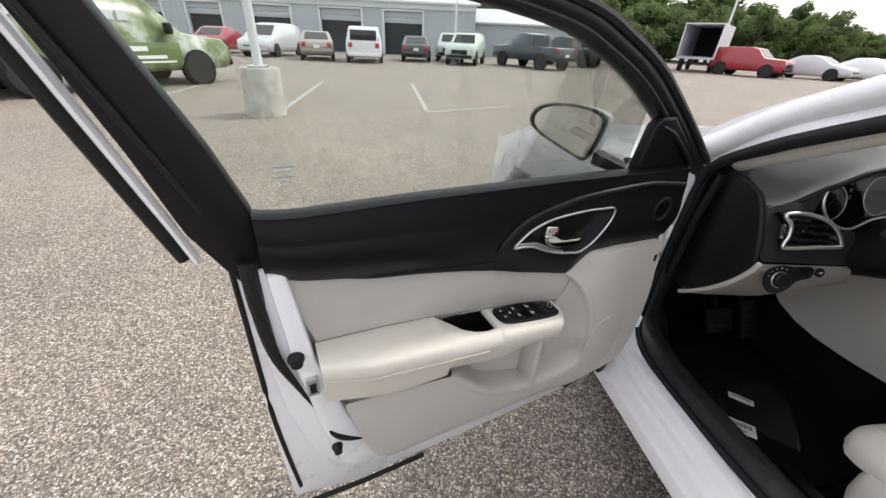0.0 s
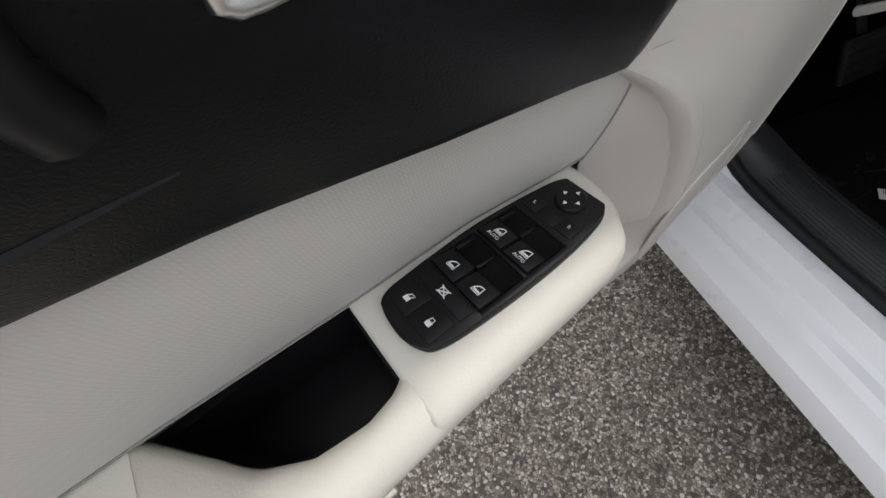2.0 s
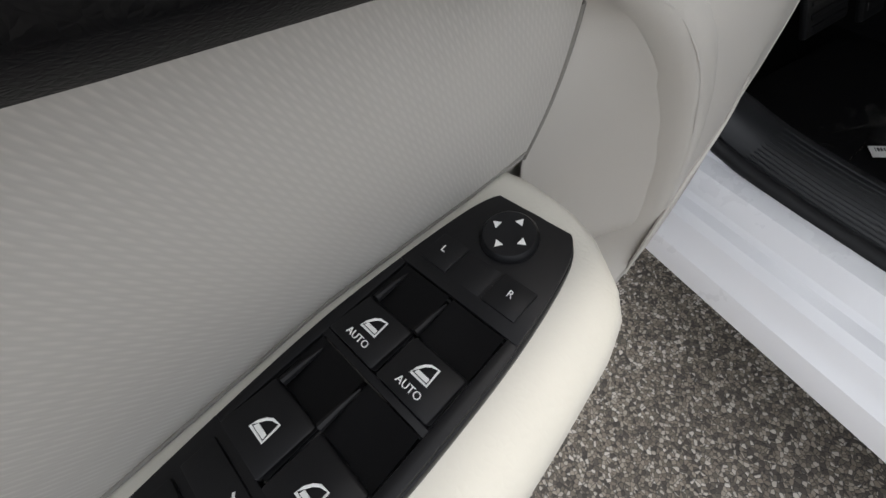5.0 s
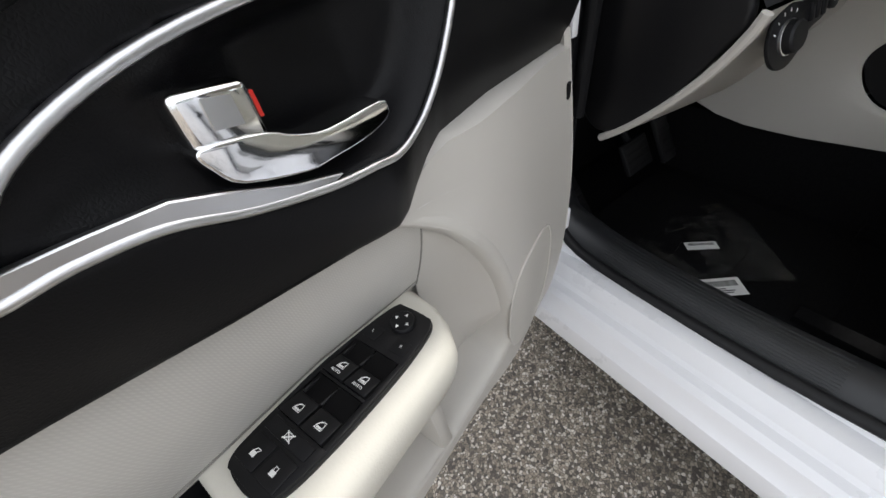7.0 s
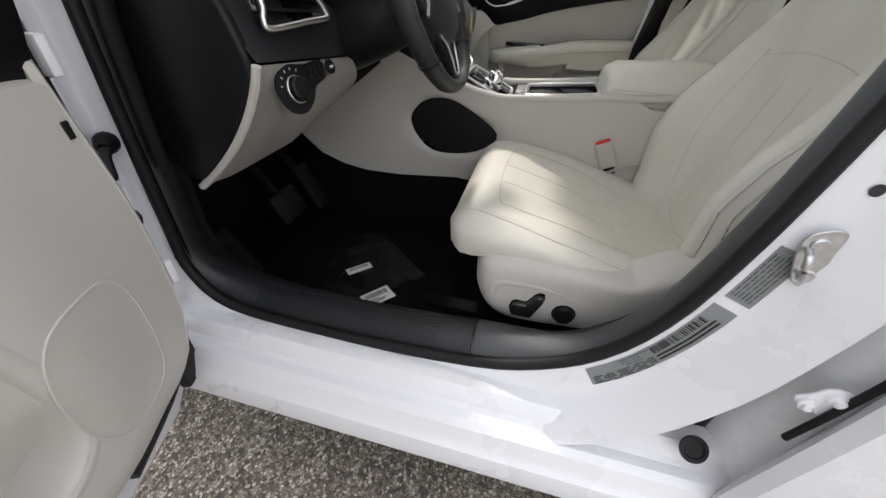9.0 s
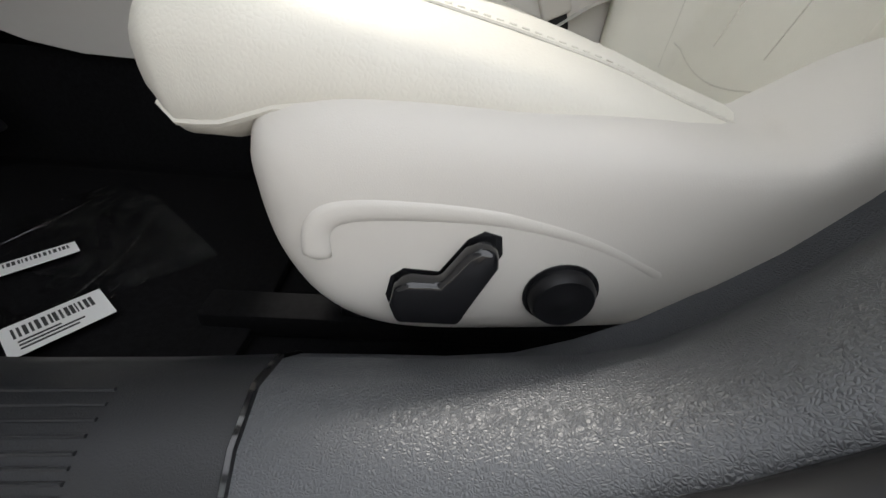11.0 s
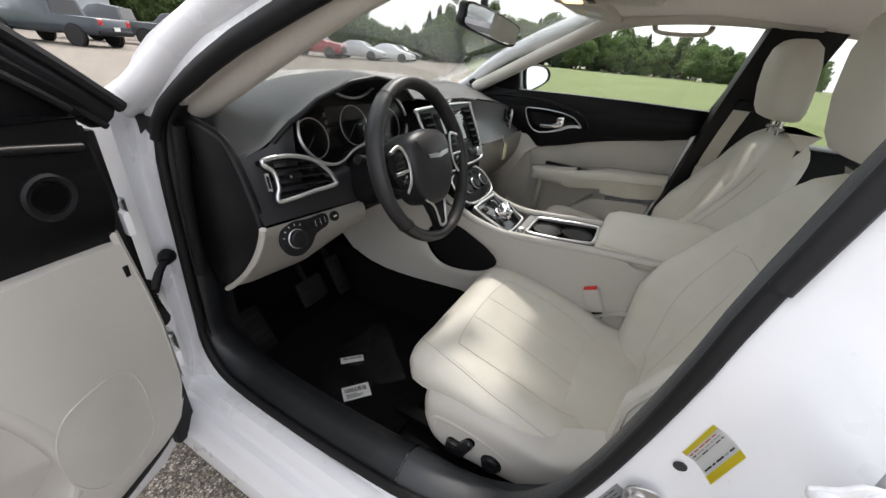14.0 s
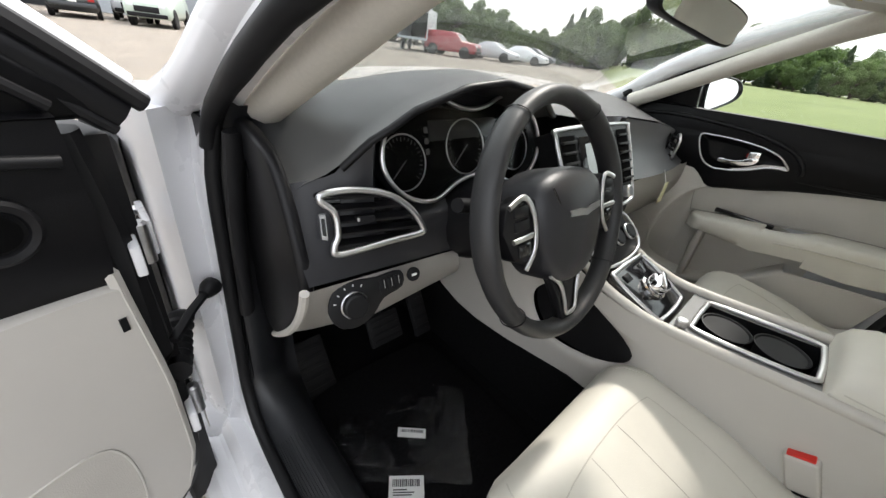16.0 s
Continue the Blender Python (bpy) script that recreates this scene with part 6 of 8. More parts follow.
def vent(parent, frame_pts, face, slats, label):
    """A chrome-framed outlet: ring, dark throat and thin horizontal blades with a thumb tab."""
    loop = curve([face(a, b, 0.0) for a, b in frame_pts], 5, True)
    v = part("air_vent", skin([[tuple(Vector(face(a, b, h))) for a, b in [(lambda p: (p.x, p.y))(q) for q in curve([(c, d, 0) for c, d in frame_pts], 4, True)]] for h in (-0.035, -0.03)]), M_GLOSS, parent, label)
    part("vent_frame", sweep(loop, 0.0050, 8, closed=True, up=(0, 1, 0), flat=1.0), M_CHROME, v, "satin chrome vent frame", 70)
    sl = [(lambda p: (p.x, p.y))(q) for q in curve([(c, d, 0) for c, d in frame_pts], 6, True)]
    lo, hi = min(p[1] for p in sl), max(p[1] for p in sl)
    for k in range(slats):
        b = lo + (hi - lo) * (k + 0.6) / (slats + 0.2)
        near = [p[0] for p in sl if abs(p[1] - b) < (hi - lo) * 0.10]
        if len(near) < 2:
            continue
        a0, a1 = min(near) + 0.004, max(near) - 0.004
        bm = bmesh.new()
        ring = [[face(a, b - 0.0025, -0.004), face(a, b + 0.001, -0.003), face(a, b + 0.006, -0.022), face(a, b + 0.002, -0.023)] for a in (a0, a1)]
        part("vent_blade", skin(ring, bm=bm), M_BLACK_SMOOTH, v)
    am = sum(p[0] for p in sl) / len(sl)
    bmid = (lo + hi) / 2 + 0.002
    part("vent_tab", skin([[face(am - 0.013, bmid - 0.004, h), face(am + 0.013, bmid - 0.004, h), face(am + 0.013, bmid + 0.005, h), face(am - 0.013, bmid + 0.005, h)] for h in (-0.01, 0.002)]), M_BLACK_SMOOTH, v)
    part("tab_tip", skin([[face(am - 0.014, bmid - 0.002, h), face(am - 0.010, bmid - 0.002, h), face(am - 0.010, bmid + 0.003, h), face(am - 0.014, bmid + 0.003, h)] for h in (0.002, 0.003)]), M_CHROME, v)
    return v


def drv_face(a, b, h, up=(0, 1, 0)):
    """Driver vent plane: a across from its left edge, b up, h towards the driver."""
    o = Vector((-0.705, 0.192, 0.905))
    ax_, az_, an = Vector((0.985, -0.17, -0.06)).normalized(), Vector((0.06, 0.28, 0.96)).normalized(), Vector((-0.20, -0.94, 0.27)).normalized()
    return tuple(o + ax_ * a + az_ * b + an * (h + 0.006))


vent(dash, [(0.0, 0.085), (0.006, 0.094), (0.05, 0.098), (0.10, 0.089), (0.135, 0.066), (0.155, 0.036), (0.150, 0.026), (0.10, 0.020), (0.045, 0.012), (0.014, 0.010), (0.012, 0.022), (0.019, 0.038), (0.017, 0.068)], drv_face, 5, "chrome-framed driver air vent")
part("vent_wheel", skin([[drv_face(a, b, h) for a, b in ((-0.004, 0.034), (0.004, 0.032), (0.004, 0.068), (-0.004, 0.068))] for h in (-0.004, 0.003)]), M_CHROME, dash, "chrome vent thumb wheel")
part("wheel_insert", skin([[drv_face(a, b, h) for a, b in ((-0.0025, 0.039), (0.0025, 0.038), (0.0025, 0.062), (-0.0025, 0.063))] for h in (0.0031, 0.0038)]), M_GLOSS, dash)
def psg_face(a, b, h, up=(0, 1, 0)):
    return (0.575 + a * 0.75, 0.150 - h + a * 0.35, 0.915 + b)


vent(dash, [(0.0, 0.065), (0.02, 0.080), (0.06, 0.085), (0.085, 0.06), (0.08, 0.025), (0.05, 0.005), (0.02, 0.01)], psg_face, 4, "chrome-framed passenger air vent")

# headlamp switch on the knee panel
hl = Matrix.Translation((-0.674, 0.1745, 0.828)) @ Matrix.Rotation(radians(72), 4, "X") @ Matrix.Rotation(radians(-6), 4, "Y")
sw_plate = [(-0.040, 0.0), (-0.028, 0.028), (0.0, 0.038), (0.028, 0.034), (0.045, 0.032), (0.086, 0.031), (0.086, 0.004), (0.050, -0.006), (0.03, -0.026), (0.0, -0.038), (-0.028, -0.028)]
hp = part("headlamp_switch", moved(slab([(p.x, p.y) for p in curve([(a, b, 0) for a, b in sw_plate], 3, True)], 0.006, lambda a, b, h: (a, b, h), 0.002, 2), hl), M_BLACK_SMOOTH, dash, "black headlamp switch plate with a round knob")
part("knob_ring", moved(lathe([(0.0215, 0.004), (0.0215, 0.0085), (0.0203, 0.0092), (0.0195, 0.006)], 28), hl), M_CHROME, hp)
part("headlamp_knob", moved(lathe([(0.0202, 0.004), (0.0192, 0.017), (0.0165, 0.0195), (0.0, 0.020)], 28), hl), M_BLACK_SMOOTH, hp)
for k in range(5):
    a = radians(60 + 25 * k)
    part("switch_mark", moved(block(-0.002, 0.002, -0.0008, 0.0008, 0.0062, 0.0066), hl @ Matrix.Translation((0.031 * math.cos(a), 0.031 * math.sin(a), 0)) @ Matrix.Rotation(a, 4, "Z")), M_ICON, hp)
for k in range(3):
    part("dimmer_wheel", moved(block(0.044 + 0.013 * k, 0.052 + 0.013 * k, 0.005, 0.027, 0.005, 0.010, 0.002), hl), M_BLACK_SMOOTH, hp)
    part("dimmer_mark", moved(block(0.0535 + 0.013 * k, 0.0543 + 0.013 * k, 0.010, 0.024, 0.0060, 0.0066), hl), M_ICON, hp)
part("trunk_button", moved(lathe([(0.012, 0.0), (0.012, 0.004), (0.009, 0.005), (0.0, 0.005)], 20), hl @ Matrix.Translation((0.110, 0.016, 0))), M_BLACK_SMOOTH, dash, "round black trunk button")
part("button_mark", moved(block(-0.005, 0.005, -0.002, 0.002, 0.0052, 0.0056), hl @ Matrix.Translation((0.110, 0.016, 0))), M_ICON, dash)

# instrument cluster: chrome outline, two dials and a lit screen under a clear lens
ic = Matrix.Translation((-0.385, 0.234, 1.032)) @ Matrix.Rotation(radians(72), 4, "X")
ring_o = [(-0.205, -0.02), (-0.19, 0.035), (-0.14, 0.075), (-0.09, 0.083), (-0.04, 0.066), (0.0, 0.060), (0.04, 0.066), (0.09, 0.083), (0.14, 0.075), (0.19, 0.035), (0.205, -0.02), (0.17, -0.068), (0.11, -0.085), (0.05, -0.062), (0.0, -0.055), (-0.05, -0.062), (-0.11, -0.085), (-0.17, -0.068)]
rl = curve([(a, b, 0) for a, b in ring_o], 4, True)
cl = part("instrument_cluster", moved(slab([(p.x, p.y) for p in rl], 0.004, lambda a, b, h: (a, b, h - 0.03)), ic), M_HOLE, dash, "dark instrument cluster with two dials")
part("cluster_ring", moved(sweep([(p.x, p.y, 0.0) for p in rl], 0.004, 8, closed=True), ic), M_CHROME, cl, "chrome cluster outline", 70)
part("cluster_wall", moved(skin([[(p.x, p.y, h) for p in rl] for h in (-0.03, 0.0)], True, False), ic), M_BLACK_SMOOTH, cl)
for cx, cz, rr in ((-0.148, -0.018, 0.046), (0.0, -0.004, 0.050), (0.148, -0.018, 0.046)):
    part("dial_ring", moved(sweep([(cx + rr * math.cos(k * math.pi / 20), cz + rr * math.sin(k * math.pi / 20), -0.0235) for k in range(40)], 0.0012, 6, closed=True), ic), M_STEEL, cl)
    for k in range(25):
        a = radians(225 - 270 * k / 24)
        r0 = rr * (0.80 if k % 3 else 0.74)
        part("dial_tick", moved(block(r0, rr * 0.90, -0.0006, 0.0006, -0.0252, -0.0246), ic @ Matrix.Translation((cx, cz, 0)) @ Matrix.Rotation(a, 4, "Z")), M_DIM, cl)
    part("dial_needle", moved(block(-0.006, rr * 0.8, -0.0008, 0.0008, -0.023, -0.0222), ic @ Matrix.Translation((cx, cz, 0)) @ Matrix.Rotation(radians(222), 4, "Z")), M_DIM, cl)
part("driver_display", moved(block(-0.088, 0.088, 0.012, 0.046, -0.025, -0.0238, 0.0005), ic), plain("unlit_display", (0.03, 0.031, 0.03), 0.5, spec=0.2), cl, "dark driver display")
for k in range(3):
    part("display_bar", moved(block(-0.098, -0.090, 0.026 - 0.018 * k, 0.036 - 0.018 * k, -0.0250, -0.0242), ic), M_DIM, cl)
lens = part("cluster_lens", moved(slab([(p.x * 0.98, p.y * 0.98) for p in rl], 0.002, lambda a, b, h: (a, b, h - 0.004)), ic), M_LENS, cl, "clear cluster lens")
lens.visible_shadow = False

# centre stack: chrome frame, screen, vents either side, buttons
cs = Matrix.Translation((0.0, 0.150, 0.965)) @ Matrix.Rotation(radians(62), 4, "X")
fr = [(-0.185, 0.085), (-0.175, 0.098), (0.0, 0.102), (0.175, 0.098), (0.185, 0.085), (0.178, 0.0), (0.160, -0.08), (0.135, -0.105), (0.0, -0.108), (-0.135, -0.105), (-0.160, -0.08), (-0.178, 0.0)]
frc = curve([(a, b, 0) for a, b in fr], 4, True)
stack = part("centre_panel", moved(slab([(p.x, p.y) for p in frc], 0.05, lambda a, b, h: (a, b, h - 0.05)), cs), M_BLACK_SMOOTH, dash, "black centre panel with screen and vents")
part("stack_frame", moved(sweep([(p.x, p.y, 0.001) for p in frc], 0.005, 8, closed=True), cs), M_CHROME, stack, "satin chrome stack frame", 70)
part("screen", moved(block(-0.095, 0.095, -0.035, 0.080, 0.0, 0.004, 0.002), cs), M_GLOSS, stack, "dark glossy touch screen")
part("screen_glow", moved(block(-0.070, 0.070, -0.020, 0.062, 0.0042, 0.0048), cs), plain("unlit_screen", (0.20, 0.22, 0.21), 0.15, coat=0.5), stack)
for sx in (-1, 1):
    # thin plate coloured near-black for the shade down the vent
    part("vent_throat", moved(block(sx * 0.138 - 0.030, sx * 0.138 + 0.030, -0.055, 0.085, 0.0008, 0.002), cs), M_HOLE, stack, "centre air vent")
    for k in range(6):
        part("vent_blade", moved(block(sx * 0.138 - 0.029, sx * 0.138 + 0.029, -0.048 + 0.023 * k, -0.042 + 0.023 * k, 0.0012, 0.008, 0.001), cs), M_RUBBER, stack)
for k in range(5):
    part("stack_button", moved(block(-0.088 + 0.036 * k, -0.058 + 0.036 * k, -0.085, -0.058, 0.0, 0.005, 0.002), cs), M_RUBBER, stack)
for sx in (-1, 1):
    part("volume_knob", moved(lathe([(0.016, 0), (0.016, 0.014), (0.013, 0.017), (0.0, 0.017)], 22), cs @ Matrix.Translation((sx * 0.115, -0.078, 0))), M_CHROME, stack, "chrome-ringed knob")

# rear view mirror and overhead console
rv = thing("rear_view_mirror", pose(-0.040, 0.045, 1.287, 8, 10, -22) @ Matrix.Scale(0.9, 4), "black rear view mirror hanging from the windscreen", "mirror")
rim = [(p.x, p.y) for p in curve([(-0.125, 0.0, 0), (-0.118, 0.032, 0), (0.0, 0.038, 0), (0.118, 0.032, 0), (0.125, 0.0, 0), (0.115, -0.032, 0), (0.0, -0.036, 0), (-0.115, -0.032, 0)], 4, True)]
part("mirror_housing", slab(rim, 0.035, lambda a, b, h: (a, h, b), 0.006, 2), M_BLACK_SMOOTH, rv, "black mirror housing")
part("mirror_glass", slab([(a * 0.93, b * 0.86) for a, b in rim], 0.002, lambda a, b, h: (a, -0.002 + h, b)), M_MIRROR, rv, "mirror glass")
part("mirror_stem", sweep([(0, 0.03, 0.01), (0.0, 0.07, 0.05), (0.0, 0.09, 0.115)], 0.012, 10), M_BLACK_SMOOTH, rv)
part("sensor_box", block(-0.05, 0.05, 0.07, 0.14, 0.085, 0.125, 0.01), M_BLACK_SMOOTH, rv)
part("hanging_card", slab([(-0.19, 0.028), (-0.11, 0.015), (-0.10, 0.055), (-0.17, 0.075)], 0.001, lambda a, b, h: (a, 0.06 + h, b)), M_PAPER, rv, "white paper card behind the mirror")

oc = thing("overhead_console", pose(0.0, -0.20, 1.388, 0, 0, 0), "cream overhead console with two lit map lamps", "console")
part("console_body", block(-0.13, 0.13, -0.16, 0.13, -0.022, 0.03, 0.012, 3), M_LINER, oc, "cream overhead housing")
M_LAMP = glow("map_lamp_lens", (1.0, 0.62, 0.28), 2.2)
for sx in (-1, 1):
    part("map_lamp", block(sx * 0.055 - 0.032, sx * 0.055 + 0.032, 0.04, 0.09, -0.027, -0.020, 0.004), M_LAMP, oc, "warm lit map lamp lens")
    part("lamp_switch", block(sx * 0.055 - 0.03, sx * 0.055 + 0.03, 0.005, 0.025, -0.026, -0.020, 0.003), M_BLACK_SMOOTH, oc)
part("bin_lid", block(-0.09, 0.09, -0.14, -0.02, -0.026, -0.02, 0.006), M_LINER, oc)
for sx in (-1, 1):
    v = thing("sun_visor", pose(sx * 0.38, -0.13, 1.385, 8, 0, 0), "cream cloth sun visor folded up", "sun visor", "sun visors")
    part("visor_pad", block(-0.20, 0.20, -0.09, 0.09, -0.012, 0.008, 0.008, 3), M_LINER, v)
    part("visor_label", block(-0.05, 0.05, -0.04, 0.03, -0.0135, -0.0122), M_PAPER, v, "white warning label")
    part("visor_print", block(-0.045, 0.045, 0.015, 0.027, -0.0142, -0.0136), M_YELLOW, v)

# ---------------------------------------------------------------- steering wheel
WT = 20.5
wheel = thing("steering_wheel", pose(-0.388, 0.030, 0.972, 90 - WT, 0, 0) @ Matrix.Scale(1.04, 4), "black leather steering wheel with silver spokes", "steering wheel")
# local x across, y up the rim, z towards the driver
rings = []
for k in range(72):
    a = k * math.pi / 36
    c, s = math.cos(a), math.sin(a)
    r = 0.0175 if abs(math.cos(a)) > 0.5 and s > -0.2 else 0.0160
    rings.append([((0.175 + r * 0.82 * math.cos(q)) * c, (0.175 + r * 0.82 * math.cos(q)) * s, r * 1.15 * math.sin(q)) for q in [j * math.pi / 7 for j in range(14)]])
rings.append(rings[0])
b0 = skin(rings, True, False)
bmesh.ops.remove_doubles(b0, verts=b0.verts[:], dist=1e-6)
rim_ob = part("rim", b0, plain("black_wheel_leather", (0.022, 0.022, 0.023), 0.45, vary=0.1, grain=0.3, grain_scale=900.0), wheel, "black leather rim", 70)
for a in (58, 122, -40, -140):
    c, s = math.cos(radians(a)), math.sin(radians(a))
    part("rim_seam", sweep([((0.175 + 0.0150 * math.cos(q)) * c, (0.175 + 0.0150 * math.cos(q)) * s, 0.0205 * math.sin(q)) for q in [j * math.pi / 8 for j in range(16)]], 0.0010, 5, closed=True), M_BLACK_SMOOTH, rim_ob)
hub = [(-0.085, 0.045), (-0.06, 0.068), (0.0, 0.076), (0.06, 0.068), (0.085, 0.045), (0.088, 0.0), (0.07, -0.05), (0.04, -0.085), (0.0, -0.095), (-0.04, -0.085), (-0.07, -0.05), (-0.088, 0.0)]
hc = curve([(a, b, 0) for a, b in hub], 4, True)


def hub_ring(k, z):
    return [(p.x * k, p.y * k - 0.004, z) for p in hc]


part("airbag_cover", skin([hub_ring(1.0, -0.05), hub_ring(1.02, 0.0), hub_ring(0.98, 0.016), hub_ring(0.86, 0.027), hub_ring(0.55, 0.036), hub_ring(0.2, 0.040)]), M_FASCIA, wheel, "black airbag cover", 60)
part("cover_line", sweep(curve([(-0.062, 0.052, 0.028), (-0.050, 0.02, 0.0335), (-0.045, -0.005, 0.0345), (-0.015, -0.035, 0.0345), (-0.004, -0.06, 0.030)], 5), 0.0012, 6), M_GLOSS, wheel)
for sx in (-1, 1):
    wing = [(0.0, 0.003), (sx * 0.012, 0.0055), (sx * 0.036, 0.0065), (sx * 0.033, 0.0025), (sx * 0.034, -0.0005), (sx * 0.012, -0.003), (0.0, -0.005)]
    part("badge_wing", slab(wing, 0.002, lambda a, b, h: (a * 1.2, b * 1.2 + 0.010, 0.0416 + h - 0.055 * abs(a))), M_CHROME, wheel, "plain chrome winged badge")
for sx in (-1, 1):
    pad = [(sx * 0.083, 0.042), (sx * 0.110, 0.050), (sx * 0.148, 0.040), (sx * 0.158, 0.01), (sx * 0.140, -0.030), (sx * 0.105, -0.045), (sx * 0.080, -0.03)]
    sp = part("spoke", slab(pad, 0.028, lambda a, b, h: (a, b, -0.012 + h), 0.006, 2), M_BLACK_SMOOTH, wheel, "black spoke carrying switches")
    trim = curve([(sx * 0.145, 0.040, 0.018), (sx * 0.112, 0.048, 0.018), (sx * 0.096, 0.020, 0.020), (sx * 0.098, -0.022, 0.019), (sx * 0.118, -0.048, 0.016)], 5)
    part("spoke_trim", sweep(trim, 0.0042, 8, flat=0.6), M_CHROME, sp, "satin silver spoke trim", 70)
    part("spoke_bar", sweep([(sx * 0.100, -0.003, 0.019), (sx * 0.142, -0.004, 0.018)], 0.0038, 8, flat=0.6), M_CHROME, sp)
    for k in range(2):
        part("wheel_button", block(min(sx * 0.106, sx * 0.136), max(sx * 0.106, sx * 0.136), 0.006 + 0.018 * k, 0.021 + 0.018 * k, 0.012, 0.0195, 0.003), M_BLACK_SMOOTH, sp)
    part("wheel_button", block(min(sx * 0.106, sx * 0.132), max(sx * 0.106, sx * 0.132), -0.028, -0.010, 0.012, 0.0195, 0.003), M_GLOSS, sp)
low = [(-0.050, -0.075), (-0.020, -0.088), (0.020, -0.088), (0.050, -0.075), (0.030, -0.125), (0.022, -0.165), (-0.022, -0.165), (-0.030, -0.125)]
ls = part("lower_spoke", slab(low, 0.018, lambda a, b, h: (a, b, -0.010 + h), 0.005, 2), M_BLACK_SMOOTH, wheel, "black lower spoke")
part("spoke_trim", sweep(curve([(-0.052, -0.078, 0.010), (-0.028, -0.098, 0.011), (-0.018, -0.128, 0.011), (-0.012, -0.153, 0.010), (0.012, -0.153, 0.010), (0.018, -0.128, 0.011), (0.028, -0.098, 0.011), (0.052, -0.078, 0.010)], 5), 0.0042, 8, flat=0.6), M_CHROME, ls, "satin silver wishbone trim", 70)
# column shroud and stalks
col = thing("steering_column", pose(-0.388, 0.030, 0.972, 90 - WT, 0, 0), "black steering column shroud with two stalks", "steering column")
part("shroud", skin([[(w * math.cos(a), -0.012 + h * math.sin(a), z) for a in [k * math.pi / 10 for k in range(20)]] for z, w, h in ((-0.045, 0.055, 0.055), (-0.06, 0.068, 0.066), (-0.13, 0.078, 0.075), (-0.20, 0.085, 0.080), (-0.30, 0.080, 0.08))]), M_BLACK_SMOOTH, col, "black column shroud", 60)
for sx in (-1, 1):
    part("stalk", sweep(curve([(sx * 0.06, 0.02, -0.085), (sx * 0.11, 0.035, -0.08), (sx * 0.155, 0.045, -0.07)], 5), [0.008] * 6 + [0.011] * 5, 10), M_BLACK_SMOOTH, col, "black control stalk", 70)

# ---------------------------------------------------------------- centre console
con = thing("centre_console", pose(0, 0, 0), "cream centre console with chrome shifter and cup holders", "console")


def con_top(y):
    return lerp_table([(-0.56, 0.762), (-0.40, 0.748), (-0.26, 0.732), (-0.16, 0.722), (-0.10, 0.718), (-0.01, 0.735), (0.10, 0.785), (0.2, 0.83)], y)


def con_x(y, z):
    """Left side of the console: it widens forward and downward."""
    k = max(0, min(1, (y + 0.15) / 0.6))
    return -0.128 - 0.045 * k - 0.02 * max(0, (0.6 - z) / 0.2) * k


def con_low(y):
    return lerp_table([(-0.7, 0.30), (-0.1, 0.455), (0.0, 0.468), (0.2, 0.457), (0.32, 0.462), (0.42, 0.485), (0.50, 0.53), (0.555, 0.60), (0.585, 0.69)], y)


BIN = [(0.155, 0.640), (0.122, 0.690), (0.06, 0.708), (-0.01, 0.688), (-0.112, 0.616), (-0.055, 0.558), (0.06, 0.543), (0.125, 0.577)]
binc = [(p.x, p.y) for p in curve([(a, b, 0) for a, b in BIN], 5, True)]


def side_patch(bm, mirror_x):
    """Side wall with the storage opening cut out: rays from the opening's edge to the outline."""
    outl = []
    cy, cz = 0.03, 0.615
    n = len(binc)
    def edge(dirv):
        lo_, hi_ = 0.02, 1.4
        p = (cy, cz)
        for _ in range(30):
            mid = (lo_ + hi_) / 2
            y, z = cy + dirv[0] * mid, cz + dirv[1] * mid
            ok = -0.60 < y < 0.585 and con_low(y) < z < min(con_top(y), 0.86)
            lo_, hi_ = (mid, hi_) if ok else (lo_, mid)
        return (cy + dirv[0] * lo_, cz + dirv[1] * lo_)
    rows = []
    for y, z in binc:
        d = Vector((y - cy, z - cz)).normalized()
        e = edge(d)
        rows.append([(y + (e[0] - y) * s, z + (e[1] - z) * s) for s in (0, 0.04, 0.12, 0.3, 0.5, 0.75, 1.0)])
    grid = []
    for r in rows:
        grid.append([bm.verts.new((mirror_x * (con_x(y, z) + (0.010 if i == 0 else 0.003 if i == 1 else 0.0)), y, z)) for i, (y, z) in enumerate(r)])
    for i in range(n):
        j = (i + 1) % n
        for k in range(6):
            bm.faces.new((grid[i][k], grid[j][k], grid[j][k + 1], grid[i][k + 1]))
    return bm


part("console_side", side_patch(bmesh.new(), 1), M_CREAM, con, "cream console side with a storage opening", 50)
part("console_side", side_patch(bmesh.new(), -1), M_CREAM, con, "cream console side", 50)
part("storage_recess", skin([[(x, y, z) for y, z in binc] for x in (-0.125, 0.10)], True, True), M_BLACK_SMOOTH, con, "dark storage recess under the stack")
# top rails and cup holder field
for sx in (-1, 1):
    part("top_rail", sweep([(sx * (0.118 - 0.0), y, con_top(y) + 0.001) for y in lin(-0.56, 0.12, 24)], 0.013, 10, flat=0.9), M_CREAM, con, "cream padded console rail", 60)
bm = bmesh.new()
for s0, s1, y0, y1 in ((-1.0, 1.0, -0.56, -0.385), (-1.0, 1.0, -0.17, -0.14), (-1.0, -0.56, -0.385, -0.17), (0.66, 1.0, -0.385, -0.17)):
    sheet(lambda q, y: (q * 0.112, y, con_top(y) - 0.004), lin(s0, s1, 4), lin(y0, y1, 5), bm=bm)
part("console_top", bm, plain("grey_satin_plastic", (0.20, 0.20, 0.20), 0.4), con, "satin grey cup holder surround")
